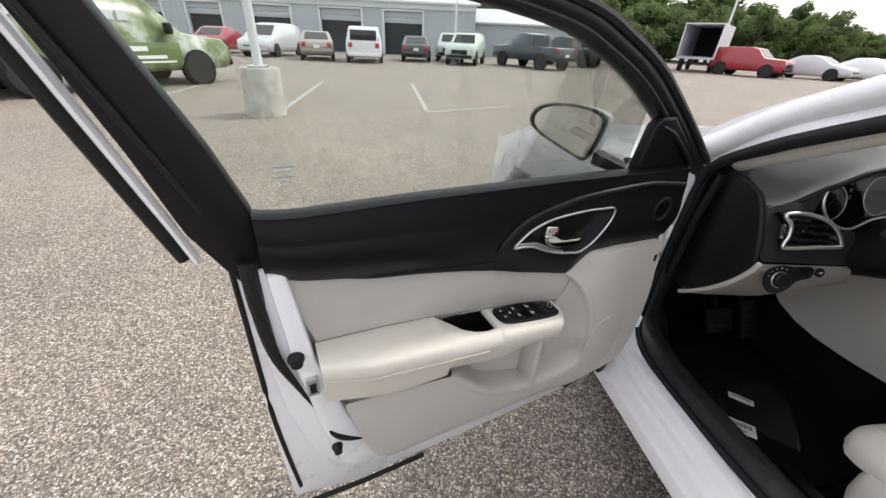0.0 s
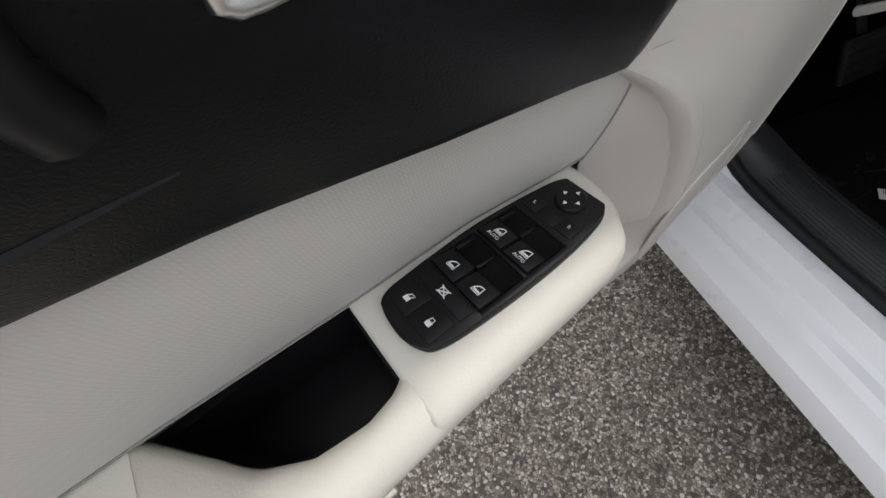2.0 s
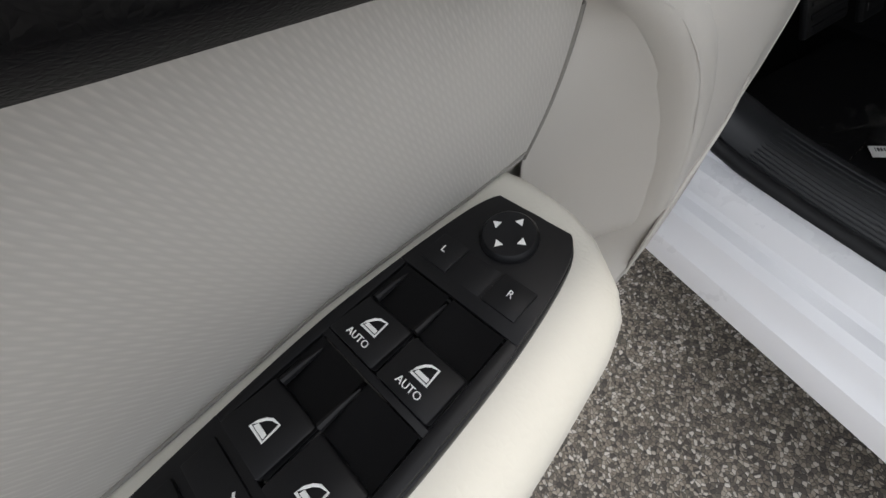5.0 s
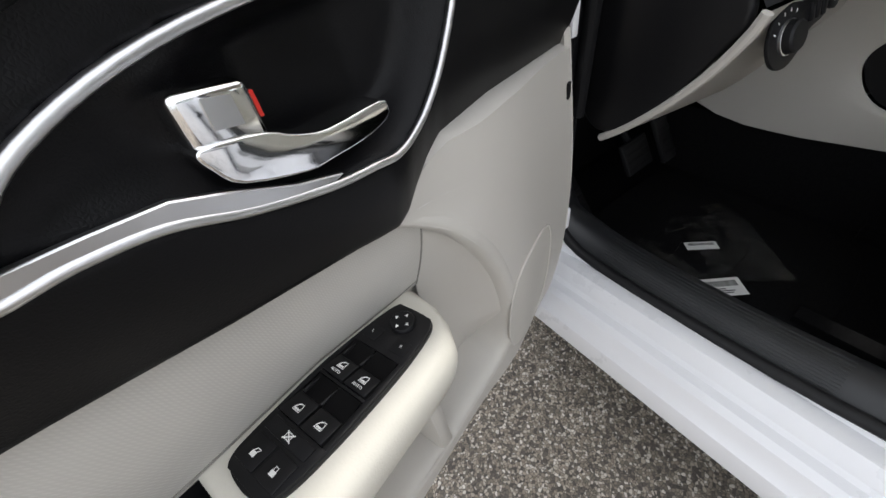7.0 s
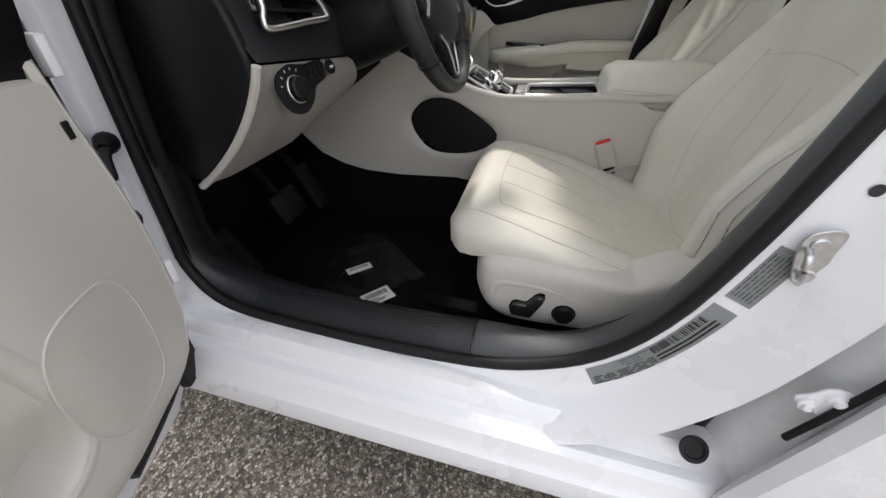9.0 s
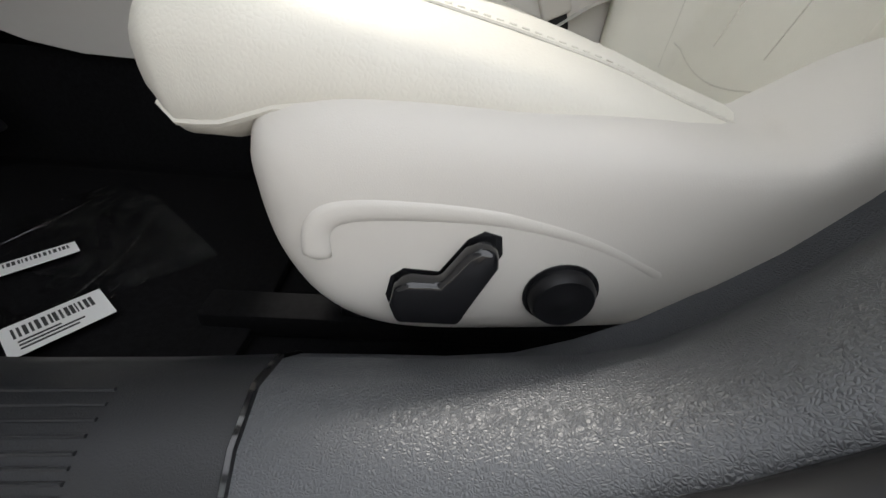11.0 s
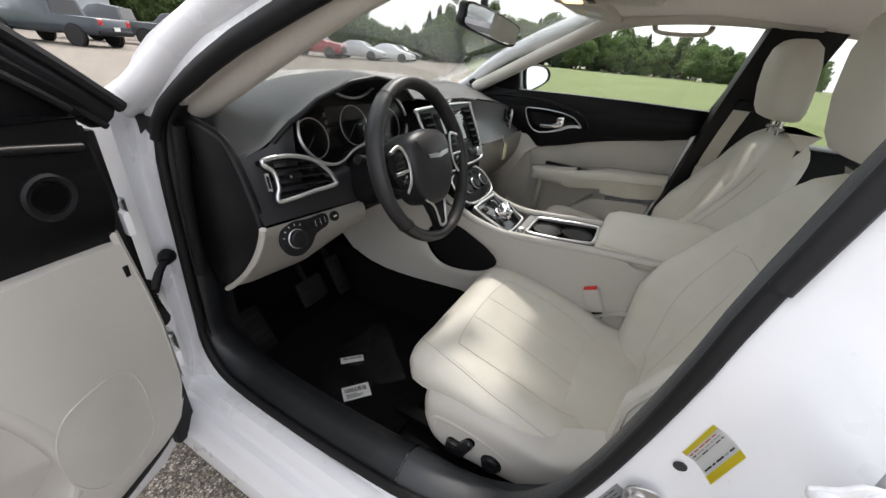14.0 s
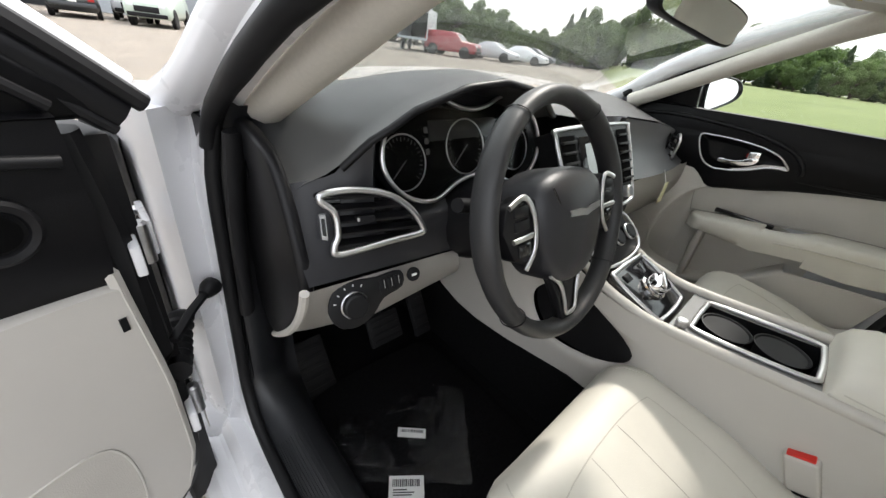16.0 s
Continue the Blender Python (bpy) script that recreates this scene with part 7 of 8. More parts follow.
pan = [(-0.066, -0.388), (0.077, -0.388), (0.077, -0.167), (-0.066, -0.167)]
part("cup_pan", skin([[(x, y, z) for x, y in pan] for z in (0.655, 0.662)]), M_BLACK_SMOOTH, con, "dark floor of the cup holder")
part("pan_wall", skin([[(x, y, 0.66) for x, y in pan], [(x, y, con_top(y) - 0.005) for x, y in pan]], True, False), M_BLACK_SMOOTH, con)
cy0 = [(-0.075, -0.185), (-0.05, -0.175), (0.05, -0.175), (0.075, -0.185), (0.08, -0.275), (0.075, -0.365), (0.05, -0.378), (-0.05, -0.378), (-0.075, -0.365), (-0.08, -0.275)]
part("cup_frame", sweep([(p.x + 0.005, p.y, con_top(p.y) + 0.002) for p in curve([(a, b, 0) for a, b in cy0], 4, True)], 0.006, 8, closed=True, flat=0.7), M_CHROME, con, "chrome cup holder frame", 70)
for y in (-0.228, -0.322):
    part("cup_well", lathe([(0.047, -0.006), (0.0485, -0.003), (0.046, -0.0025), (0.043, -0.006), (0.038, -0.06), (0.0, -0.062)], 26, Matrix.Translation((0.005, y, con_top(y) - 0.002))), M_RUBBER, con, "dark round cup well")
part("socket_cap", lathe([(0.012, 0), (0.012, 0.012), (0.009, 0.015), (0, 0.015)], 16, Matrix.Translation((-0.075, -0.158, con_top(-0.158)))), M_CHROME, con)
# shifter pod
pod = Matrix.Translation((-0.005, -0.055, 0.736)) @ Matrix.Rotation(radians(24), 4, "X")
pl_ = [(p.x, p.y) for p in curve([(-0.088, 0.055, 0), (-0.06, 0.066, 0), (0.06, 0.066, 0), (0.088, 0.055, 0), (0.080, -0.055, 0), (0.055, -0.075, 0), (-0.055, -0.075, 0), (-0.080, -0.055, 0)], 4, True)]
pp = part("shifter_pod", moved(slab([(a * 1.1, b * 1.06) for a, b in pl_], 0.05, lambda a, b, h: (a, b, h - 0.048), 0.006, 2), pod), M_GLOSS, con, "gloss black shifter pod")
part("pod_frame", moved(sweep([(a, b, 0.003) for a, b in pl_], 0.0055, 8, closed=True, flat=0.7), pod), M_CHROME, pp, "chrome shifter frame", 70)
part("shift_knob", moved(lathe([(0.031, 0), (0.031, 0.006), (0.026, 0.008), (0.025, 0.030), (0.022, 0.034), (0.0, 0.035)], 30), pod @ Matrix.Translation((0.0, -0.012, 0.003))), M_BRIGHT, pp, "chrome rotary shift knob")
part("knob_grip", moved(block(-0.026, 0.026, -0.006, 0.006, 0.030, 0.042, 0.003), pod @ Matrix.Translation((0.0, -0.012, 0.003)) @ Matrix.Rotation(radians(25), 4, "Z")), M_BRIGHT, pp)
part("brake_switch", moved(block(-0.062, -0.035, 0.030, 0.050, 0.0, 0.007, 0.003), pod), M_BLACK_SMOOTH, pp)
part("mode_switch", moved(block(0.030, 0.062, 0.026, 0.052, 0.0, 0.004, 0.002), pod), M_GLOSS, pp)
# climate panel between stack and shifter
cp = Matrix.Translation((0.0, 0.062, 0.812)) @ Matrix.Rotation(radians(42), 4, "X")
cpp = part("climate_panel", moved(block(-0.105, 0.105, -0.06, 0.06, -0.05, 0.0, 0.008), cp), M_BLACK_SMOOTH, con, "black climate panel with three knobs")
part("panel_frame", moved(sweep(curve([(-0.098, 0.050, 0.002), (0.098, 0.050, 0.002), (0.098, -0.052, 0.002), (-0.098, -0.052, 0.002)], 5, True), 0.0045, 8, closed=True, flat=0.7), cp), M_CHROME, cpp, "chrome panel frame", 70)
for kx in (-0.065, 0.0, 0.065):
    kb = part("climate_knob", moved(lathe([(0.021, 0), (0.021, 0.016), (0.018, 0.020), (0.0, 0.020)], 26), cp @ Matrix.Translation((kx, -0.005, 0))), M_BLACK_SMOOTH, cpp)
    part("knob_ring", moved(lathe([(0.0225, 0.011), (0.0225, 0.015), (0.021, 0.0165), (0.0205, 0.011)], 26), cp @ Matrix.Translation((kx, -0.005, 0))), M_CHROME, kb)
for k in range(5):
    part("climate_button", moved(block(-0.085 + 0.035 * k, -0.058 + 0.035 * k, 0.028, 0.042, 0, 0.004, 0.002), cp), M_BLACK_SMOOTH, cpp)
part("console_throat", skin([[(x, 0.10, 0.72), (x, 0.10, 0.86), (x, 0.16, 0.92), (x, 0.3, 0.92), (x, 0.3, 0.72)] for x in (-0.13, 0.13)]), M_BLACK_SMOOTH, con)
# armrest lid
arm = [[(x, y, z) for x, z in [(-0.112, 0.735), (-0.118, 0.765), (-0.112, t - 0.018), (-0.09, t), (0, t + 0.004), (0.09, t), (0.112, t - 0.018), (0.118, 0.765), (0.112, 0.735)]] for y, t in ((-0.385, 0.780), (-0.392, 0.800), (-0.42, 0.815), (-0.55, 0.826), (-0.66, 0.832), (-0.70, 0.82))]
lid = part("armrest_lid", skin(arm), M_LEATHER, con, "padded cream armrest lid", 50)
part("seam", sweep([(-0.116, y, 0.772) for y in lin(-0.40, -0.68, 10)], 0.0016, 6), M_THREAD, lid)
part("console_rear", block(-0.125, 0.125, -0.72, -0.40, 0.30, 0.734, 0.01), M_CREAM, con, "cream console bin")
# front carpet hump beneath
part("tunnel", skin([[(-0.17, y, 0.26), (-0.14, y, 0.46), (0.14, y, 0.46), (0.17, y, 0.26)] for y in (-0.9, 0.66)]), M_CARPET, con, "black carpeted tunnel")


# seam beads below the leather's tone, crease shade put into the colour
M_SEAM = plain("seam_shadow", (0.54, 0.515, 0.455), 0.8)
M_STITCH = plain("cream_stitching", (0.60, 0.575, 0.51), 0.7)

# ---------------------------------------------------------------- seats
def cushion_top(x, y):
    """Height of the cushion: front roll, dished middle, raised bolsters."""
    f = lerp_table([(-0.60, 0.500), (-0.50, 0.508), (-0.40, 0.538), (-0.3, 0.572), (-0.2, 0.600), (-0.15, 0.608), (-0.116, 0.604), (-0.096, 0.592), (-0.082, 0.574), (-0.075, 0.558)], y)
    ax = abs(x)
    bol = 0.030 * max(0, min(1, (ax - 0.13) / 0.08)) * max(0.35, min(1, (-0.1 - y) / 0.25))
    return f + bol - 0.18 * max(0, ax - 0.225)


def seat(x0, dy, label, powered):
    t = thing("car_seat", pose(x0, dy, 0), label, "car seat", "front seats")
    # cushion: rounded sections, full at the bolsters
    def cushion_pt(y, ang):
        """Surface of the cushion: angle 0 at the passenger side, a quarter turn at the top."""
        w = lerp_table([(-0.60, 0.250), (-0.3, 0.281), (-0.16, 0.274), (-0.110, 0.258), (-0.088, 0.236), (-0.075, 0.19)], y)
        zb = lerp_table([(-0.57, 0.51), (-0.45, 0.525), (-0.3, 0.535), (-0.18, 0.528), (-0.14, 0.506), (-0.110, 0.503), (-0.088, 0.522), (-0.075, 0.556)], y)
        c, sn = math.cos(ang), math.sin(ang)
        x = w * math.copysign(abs(c) ** 0.42, c)
        zt = cushion_top(x, y)
        zm = zb + 0.42 * (zt - zb)
        return (x, y, zm + (zt - zm) * abs(sn) ** 0.55 if sn >= 0 else zm - (zm - zb) * abs(sn) ** 0.6)

    rings = [[cushion_pt(y, 2 * math.pi * k / 48) for k in range(48)] for y in lin(-0.60, -0.14, 22) + [-0.125, -0.112, -0.103, -0.095, -0.088, -0.082, -0.078, -0.075]]
    part("seat_cushion", skin(rings), M_LEATHER, t, "cream leather cushion with stitched panels", 60)

    # sewn panel lines on the cushion
    def seam(pts, r=0.0011):
        return sweep([(x, y, cushion_top(x, y) + 0.0002) for x, y in pts], r, 6, flat=0.5)
    outline = curve([(-0.172, -0.20, 0), (-0.155, -0.176, 0), (-0.06, -0.165, 0), (0.06, -0.165, 0), (0.150, -0.176, 0), (0.166, -0.20, 0), (0.170, -0.33, 0), (0.155, -0.45, 0), (0.10, -0.485, 0), (-0.10, -0.485, 0), (-0.158, -0.45, 0), (-0.174, -0.33, 0)], 6, True)
    part("seam", seam([(p.x, p.y) for p in outline] + [(outline[0].x, outline[0].y)]), M_THREAD, t)
    for sx in (-0.052, 0.048):
        part("seam", seam([(sx + 0.1 * sx * k / 10, -0.168 - 0.033 * k) for k in range(11)]), M_THREAD, t)
    for sx in (-1, 1):
        for q0, q1, r in ((0.95, 0.30, 0.0012), (-0.22, -0.12, 0.0022)):
            path = []
            for k in range(33):
                q = q0 + (q1 - q0) * (k / 32) ** 1.3
                path.append(cushion_pt(-0.098 - 0.49 * k / 32, q if sx > 0 else math.pi - q))
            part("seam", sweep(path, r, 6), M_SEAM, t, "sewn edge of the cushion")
    for k in range(64):
        f = 0.06 + 0.9 * k / 64
        q = math.pi - (0.95 - 0.65 * f ** 1.3) - 0.05
        part("stitch", sweep([cushion_pt(-0.098 - 0.49 * f, q), cushion_pt(-0.102 - 0.49 * f, q)], 0.0006, 4), M_STITCH, t)

    # backrest: front face leaning back, side bolsters standing forward
    def face_y(z):
        return lerp_table([(0.46, -0.575), (0.52, -0.590), (0.65, -0.625), (0.84, -0.672), (1.0, -0.700), (1.10, -0.722)], z)

    def half_w(z):
        return lerp_table([(0.46, 0.225), (0.54, 0.255), (0.62, 0.264), (0.80, 0.264), (0.90, 0.250), (1.0, 0.222), (1.06, 0.185), (1.095, 0.13)], z)

    def back(u, z):
        """u across (-1..1), z height; the front surface."""
        k = max(0.0, min(1.0, (abs(u) - 0.44) / 0.38))
        k = k * k * (3 - 2 * k)
        prot = lerp_table([(0.46, 0.06), (0.57, 0.085), (0.70, 0.118), (0.78, 0.105), (0.86, 0.070), (0.95, 0.030), (1.03, 0.008), (1.10, 0.0)], z)
        y = face_y(z) + prot * k - 0.055 * max(0, (abs(u) - 0.86) / 0.14) ** 2.2 - 0.05 * max(0, (z - 1.02) / 0.08) ** 2.2 + 0.006 * math.cos(u * 3.0)
        return (u * half_w(z), y, z)

    rings = []
    for z in [0.455, 0.475] + lin(0.50, 1.02, 24) + [1.04, 1.06, 1.075, 1.088, 1.096]:
        w, yb = half_w(z), face_y(z) - 0.115 + 0.05 * max(0, (z - 1.02) / 0.08) ** 2
        rings.append([back(u, z) for u in lin(-1, 1, 37)] + [(w * 1.0, yb + 0.045, z), (w * 0.93, yb + 0.012, z), (w * 0.6, yb, z), (-w * 0.6, yb, z), (-w * 0.93, yb + 0.012, z), (-w * 1.0, yb + 0.045, z)])
    part("backrest", skin(rings), M_LEATHER, t, "cream leather backrest with side bolsters", 60)

    def bseam(pts, r=0.0010, lift=0.0):
        return sweep([(lambda p: (p[0], p[1] + lift, p[2]))(back(u, z)) for u, z in pts], r, 6)
    for sx in (-1, 1):
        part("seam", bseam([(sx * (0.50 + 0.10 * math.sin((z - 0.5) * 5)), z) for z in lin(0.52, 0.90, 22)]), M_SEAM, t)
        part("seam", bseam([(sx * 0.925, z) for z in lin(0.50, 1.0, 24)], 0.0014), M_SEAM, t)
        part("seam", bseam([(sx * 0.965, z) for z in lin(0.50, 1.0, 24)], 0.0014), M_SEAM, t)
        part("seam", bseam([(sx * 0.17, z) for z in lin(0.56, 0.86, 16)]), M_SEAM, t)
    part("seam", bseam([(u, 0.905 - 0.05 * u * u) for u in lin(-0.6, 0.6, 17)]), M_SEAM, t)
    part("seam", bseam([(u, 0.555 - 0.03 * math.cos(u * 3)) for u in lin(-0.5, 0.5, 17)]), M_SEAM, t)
    # stitches beside the outer seam
    for k in range(44):
        z = 0.51 + 0.011 * k
        for q in (0.905, 0.985):
            p, p2 = back(-q, z), back(-q, z + 0.006)
            part("stitch", sweep([p, p2], 0.0008, 4), M_STITCH, t)
    if powered:
        p = Vector(back(-1, 0.70))
        part("sewn_tag", skin([[(p.x - 0.002 - a, p.y - 0.03 + b, p.z + c) for b, c in ((0, 0), (0.004, 0), (0.004, 0.03), (0, 0.03))] for a in (0.0, 0.018)]), M_PAPER, t, "small white sewn tag")

    # head restraint on two steel posts
    for sx in (-0.05, 0.05):
        part("headrest_post", sweep([(sx, -0.745, 1.06), (sx, -0.738, 1.16)], 0.007, 10), M_BRIGHT, t)
        part("post_collar", lathe([(0.013, 0), (0.012, 0.008), (0.0, 0.009)], 14, Matrix.Translation((sx, -0.742, 1.092))), M_CREAM, t)
    hr = [[(w * math.copysign(abs(math.cos(a)) ** 0.6, math.cos(a)), yc + d * math.copysign(abs(math.sin(a)) ** 0.7, math.sin(a)), z) for a in [2 * math.pi * k / 28 for k in range(28)]] for z, w, d, yc in [(1.122, 0.10, 0.032, -0.735), (1.128, 0.118, 0.044, -0.733), (1.15, 0.126, 0.054, -0.728), (1.21, 0.134, 0.058, -0.717), (1.27, 0.132, 0.055, -0.708), (1.31, 0.118, 0.046, -0.704), (1.328, 0.09, 0.03, -0.702)]]
    part("headrest", skin(hr), M_LEATHER, t, "cream leather head restraint", 60)

    # plastic side shield: crowned panel with a moulded field for the switches
    sh = [(-0.154, 0.530), (-0.152, 0.505), (-0.157, 0.463), (-0.178, 0.420), (-0.212, 0.396), (-0.26, 0.388), (-0.347, 0.391), (-0.43, 0.402), (-0.52, 0.43), (-0.60, 0.49), (-0.63, 0.57), (-0.61, 0.622), (-0.555, 0.606), (-0.50, 0.586), (-0.462, 0.562), (-0.435, 0.550), (-0.36, 0.559), (-0.28, 0.564), (-0.21, 0.561), (-0.167, 0.548)]
    shc = [(p.x, p.y) for p in curve([(a, b, 0) for a, b in sh], 4, True)]
    S0, SD = (-0.245, 0.475), (-0.315, 0.070)      # spine that the panel's crown closes on
    for sx in (-1, 1):
        rings = []
        for k, h in ((0.0, 0.215), (0.0, 0.250), (0.02, 0.262), (0.06, 0.273), (0.12, 0.282), (0.20, 0.289), (0.30, 0.2940), (0.42, 0.2970), (0.6, 0.2985), (0.8, 0.299), (1.0, 0.299)):
            ring = []
            for a, b in shc:
                f = max(0.0, min(1.0, ((a - S0[0]) * SD[0] + (b - S0[1]) * SD[1]) / (SD[0] ** 2 + SD[1] ** 2)))
                y, z = a + (S0[0] + SD[0] * f - a) * k, b + (S0[1] + SD[1] * f - b) * k
                ring.append((sx * (h - 0.020 * max(0, (-0.45 - y) / 0.16) ** 2), y, z))
            rings.append(ring)
        bm = skin(rings, True, False)
        bmesh.ops.remove_doubles(bm, verts=bm.verts[:], dist=0.0004)
        bmesh.ops.dissolve_degenerate(bm, edges=bm.edges[:], dist=0.0004)
        shield = part("side_shield", bm, M_CREAM, t, "cream plastic seat side shield", 50)
        if sx < 0 and powered:
            rim = curve([(-0.194, 0.470, 0), (-0.197, 0.492, 0), (-0.214, 0.503, 0), (-0.258, 0.506, 0), (-0.305, 0.503, 0), (-0.354, 0.491, 0), (-0.40, 0.470, 0)], 6)
            part("moulded_rim", sweep([(-0.2978, p.x, p.y) for p in rim], [0.003] + [0.0085 * (1 - 0.6 * k / len(rim)) for k in range(len(rim) - 2)] + [0.002], 12, up=(1, 0, 0), flat=0.36), M_CREAM, shield, "raised moulded edge", 70)
            lv = [(-0.239, 0.461), (-0.246, 0.467), (-0.265, 0.466), (-0.278, 0.488), (-0.286, 0.4935), (-0.295, 0.491), (-0.297, 0.480), (-0.284, 0.447), (-0.279, 0.433), (-0.240, 0.433), (-0.236, 0.447)]
            part("lever_recess", slab([(-0.268 + (a + 0.268) * 1.10, 0.462 + (b - 0.462) * 1.10) for a, b in lv], 0.0012, lambda a, b, h: (-0.2985 - h, a, b)), M_GLOSS, shield)
            part("seat_lever", slab(lv, 0.013, lambda a, b, h: (-0.2995 - h, a, b), 0.004, 3), M_GLOSS, shield, "black seat adjuster lever")
            m = Matrix.Translation((-0.299, -0.341, 0.4535)) @ Matrix.Rotation(radians(-90), 4, "Y")
            part("knob_recess", lathe([(0.0235, 0), (0.0235, 0.001), (0.0, 0.0011)], 28, m), M_GLOSS, shield)
            part("lumbar_knob", lathe([(0.0205, 0.001), (0.0205, 0.006), (0.018, 0.010), (0.012, 0.0085), (0.006, 0.0105), (0.0, 0.011)], 28, m), M_BLACK_SMOOTH, shield, "round black lumbar switch")
    # rails and riser
    for sx in (-0.18, 0.18):
        part("seat_rail", block(sx - 0.02, sx + 0.02, -0.60, -0.02, 0.272, 0.305, 0.004), M_CARPET, t)
        for y in (-0.22, -0.50):
            part("riser", block(sx - 0.015, sx + 0.015, y - 0.05, y + 0.05, 0.305, 0.48, 0.004), M_BLACK_SMOOTH, t)
    return t


seat(-0.365, 0.0, "cream leather driver seat with power switches on its side", True)
seat(0.385, -0.02, "cream leather passenger seat with a tall head restraint", False)


# ---------------------------------------------------------------- fittings on the door opening
def jamb_pt(i, d, lift=0.0):
    """A place on the painted jamb: loop index (may be fractional) and distance out from the seal."""
    i0 = int(math.floor(i)) % len(LOOP)
    i1, f = (i0 + 1) % len(LOOP), i - math.floor(i)
    ring = off_loop(LOOP, d)
    y, z = ring[i0][0] * (1 - f) + ring[i1][0] * f, ring[i0][1] * (1 - f) + ring[i1][1] * f
    return Vector((seal_x(z) + lerp_table(JAMB[1:], d) - lift, y, z))


def loop_index(y, z):
    return min(range(len(LOOP)), key=lambda k: (LOOP[k][0] - y) ** 2 + (LOOP[k][1] - z) ** 2)


def sticker(name, i0, i1, d0, d1, mat, lift, parent, label=""):
    n = max(2, int(abs(i1 - i0) * 2) + 1)
    nd = 2 + int((d1 - d0) / 0.008)
    top = [[jamb_pt(i, d, lift) for d in lin(d0, d1, nd)] for i in lin(i0, i1, n)]
    bm = bmesh.new()
    rows = [[bm.verts.new(p) for p in r] for r in top]
    for a, b in zip(rows, rows[1:]):
        for j in range(nd - 1):
            bm.faces.new((a[j], b[j], b[j + 1], a[j + 1]))
    bmesh.ops.solidify(bm, geom=bm.faces[:], thickness=0.0003)
    return part(name, bm, mat, parent, label, 60)


rl_ = random.Random(5)
A0, A1, A2 = loop_index(-0.372, 0.49), loop_index(-0.43, 0.555), loop_index(-0.478, 0.665)
l1 = thing("certification_label", pose(0, 0, 0), "grey certification label with barcode stuck on the jamb", "label", "jamb labels")
sticker("label_sheet", A0, A2 - 0.3, 0.014, 0.047, M_GREY_LABEL, 0.0009, l1)
for k in range(26):      # barcode
    i = A1 - 0.2 + (A2 - 0.7 - A1) * k / 26
    sticker("barcode_bar", i, i + rl_.choice((0.03, 0.05, 0.07)), 0.017, 0.029, M_INK, 0.0014, l1)
for r in range(5):       # unreadable print
    i = A0 + 0.15
    while i < A1 - 0.5:
        ln = rl_.uniform(0.25, 0.6)
        sticker("print_line", i, min(i + ln, A1 - 0.3), 0.0325 + 0.003 * r, 0.0340 + 0.003 * r, M_INK, 0.0014, l1)
        i += ln + 0.15
for r in range(2):
    sticker("print_line", A1 - 0.2, A2 - 0.8, 0.033 + 0.006 * r, 0.036 + 0.006 * r, M_INK, 0.0014, l1)


def jamb_text(body, i, d, size, parent):
    """A line of print laid on the jamb, running along the loop."""
    p, q, o = jamb_pt(i - 0.5, d, 0.0013), jamb_pt(i + 0.5, d, 0.0013), jamb_pt(i, d + 0.01, 0.0013)
    c = jamb_pt(i, d, 0.0016)
    e = (q - p).normalized()
    f = (c - o).normalized()
    f = (f - e * f.dot(e)).normalized()
    m = Matrix((e, f, e.cross(f))).transposed().to_4x4()
    part("lettering", text_mesh(body, size, Matrix.Translation(c) @ m, 0.0002), M_INK, parent, "small black print")


for body, i, d in (("DATE OF MFR(BUILT): 6-14", A1 - 0.9, 0.0175), ("GAWR: 01185 KG", A1 - 1.1, 0.0225), ("REAR: 02612 LB", A1 - 1.0, 0.0275)):
    jamb_text(body, i, d, 0.0042, l1)
B0, B1 = loop_index(-0.475, 0.655), loop_index(-0.497, 0.735)
l2 = thing("equipment_label", pose(0, 0, 0), "grey printed label stuck on the jamb", "label", "jamb labels")
sticker("label_sheet", B0 + 0.05, B1, 0.016, 0.049, M_GREY_LABEL, 0.0009, l2)
for r in range(6):
    i = B0 + 0.2
    while i < B1 - 0.25:
        ln = rl_.uniform(0.10, 0.34)
        sticker("print_line", i, min(i + ln, B1 - 0.12), 0.019 + 0.0046 * r, 0.0201 + 0.0046 * r, M_INK, 0.0014, l2)
        i += ln + 0.06
C0, C1 = loop_index(-0.524, 0.83), loop_index(-0.545, 0.92) + 0.15
CL = C1 - C0
l3 = thing("tyre_label", pose(0, 0, 0), "white tyre pressure label with yellow bands on the jamb", "label", "jamb labels")
sticker("label_sheet", C0 + 0.1, C1, 0.034, 0.062, M_PAPER, 0.0009, l3)
sticker("yellow_band", C0 + 0.1, C1, 0.034, 0.0385, M_YELLOW, 0.0014, l3, "yellow printed band")
sticker("yellow_band", C0 + 0.1, C1, 0.0575, 0.062, M_YELLOW, 0.0014, l3, "yellow printed band")
for r in range(6):
    i = C0 + 0.1 + 0.05 * CL
    while i < C1 - 0.12 * CL:
        ln = rl_.uniform(0.05, 0.2) * CL
        sticker("print_line", i, min(i + ln, C1 - 0.05 * CL), 0.0402 + 0.0029 * r, 0.0412 + 0.0029 * r, M_RED if r == 0 else M_GREY_LABEL if rl_.random() < 0.4 else M_INK, 0.0014, l3)
        i += ln + 0.03 * CL
part("tyre_symbol", lathe([(0.007, 0), (0.007, 0.0008), (0.0, 0.001)], 18, Matrix.Translation(jamb_pt(C0 - 0.25, 0.042, 0.0009)) @ Matrix.Rotation(radians(-90), 4, "Y")), M_INK, l3)

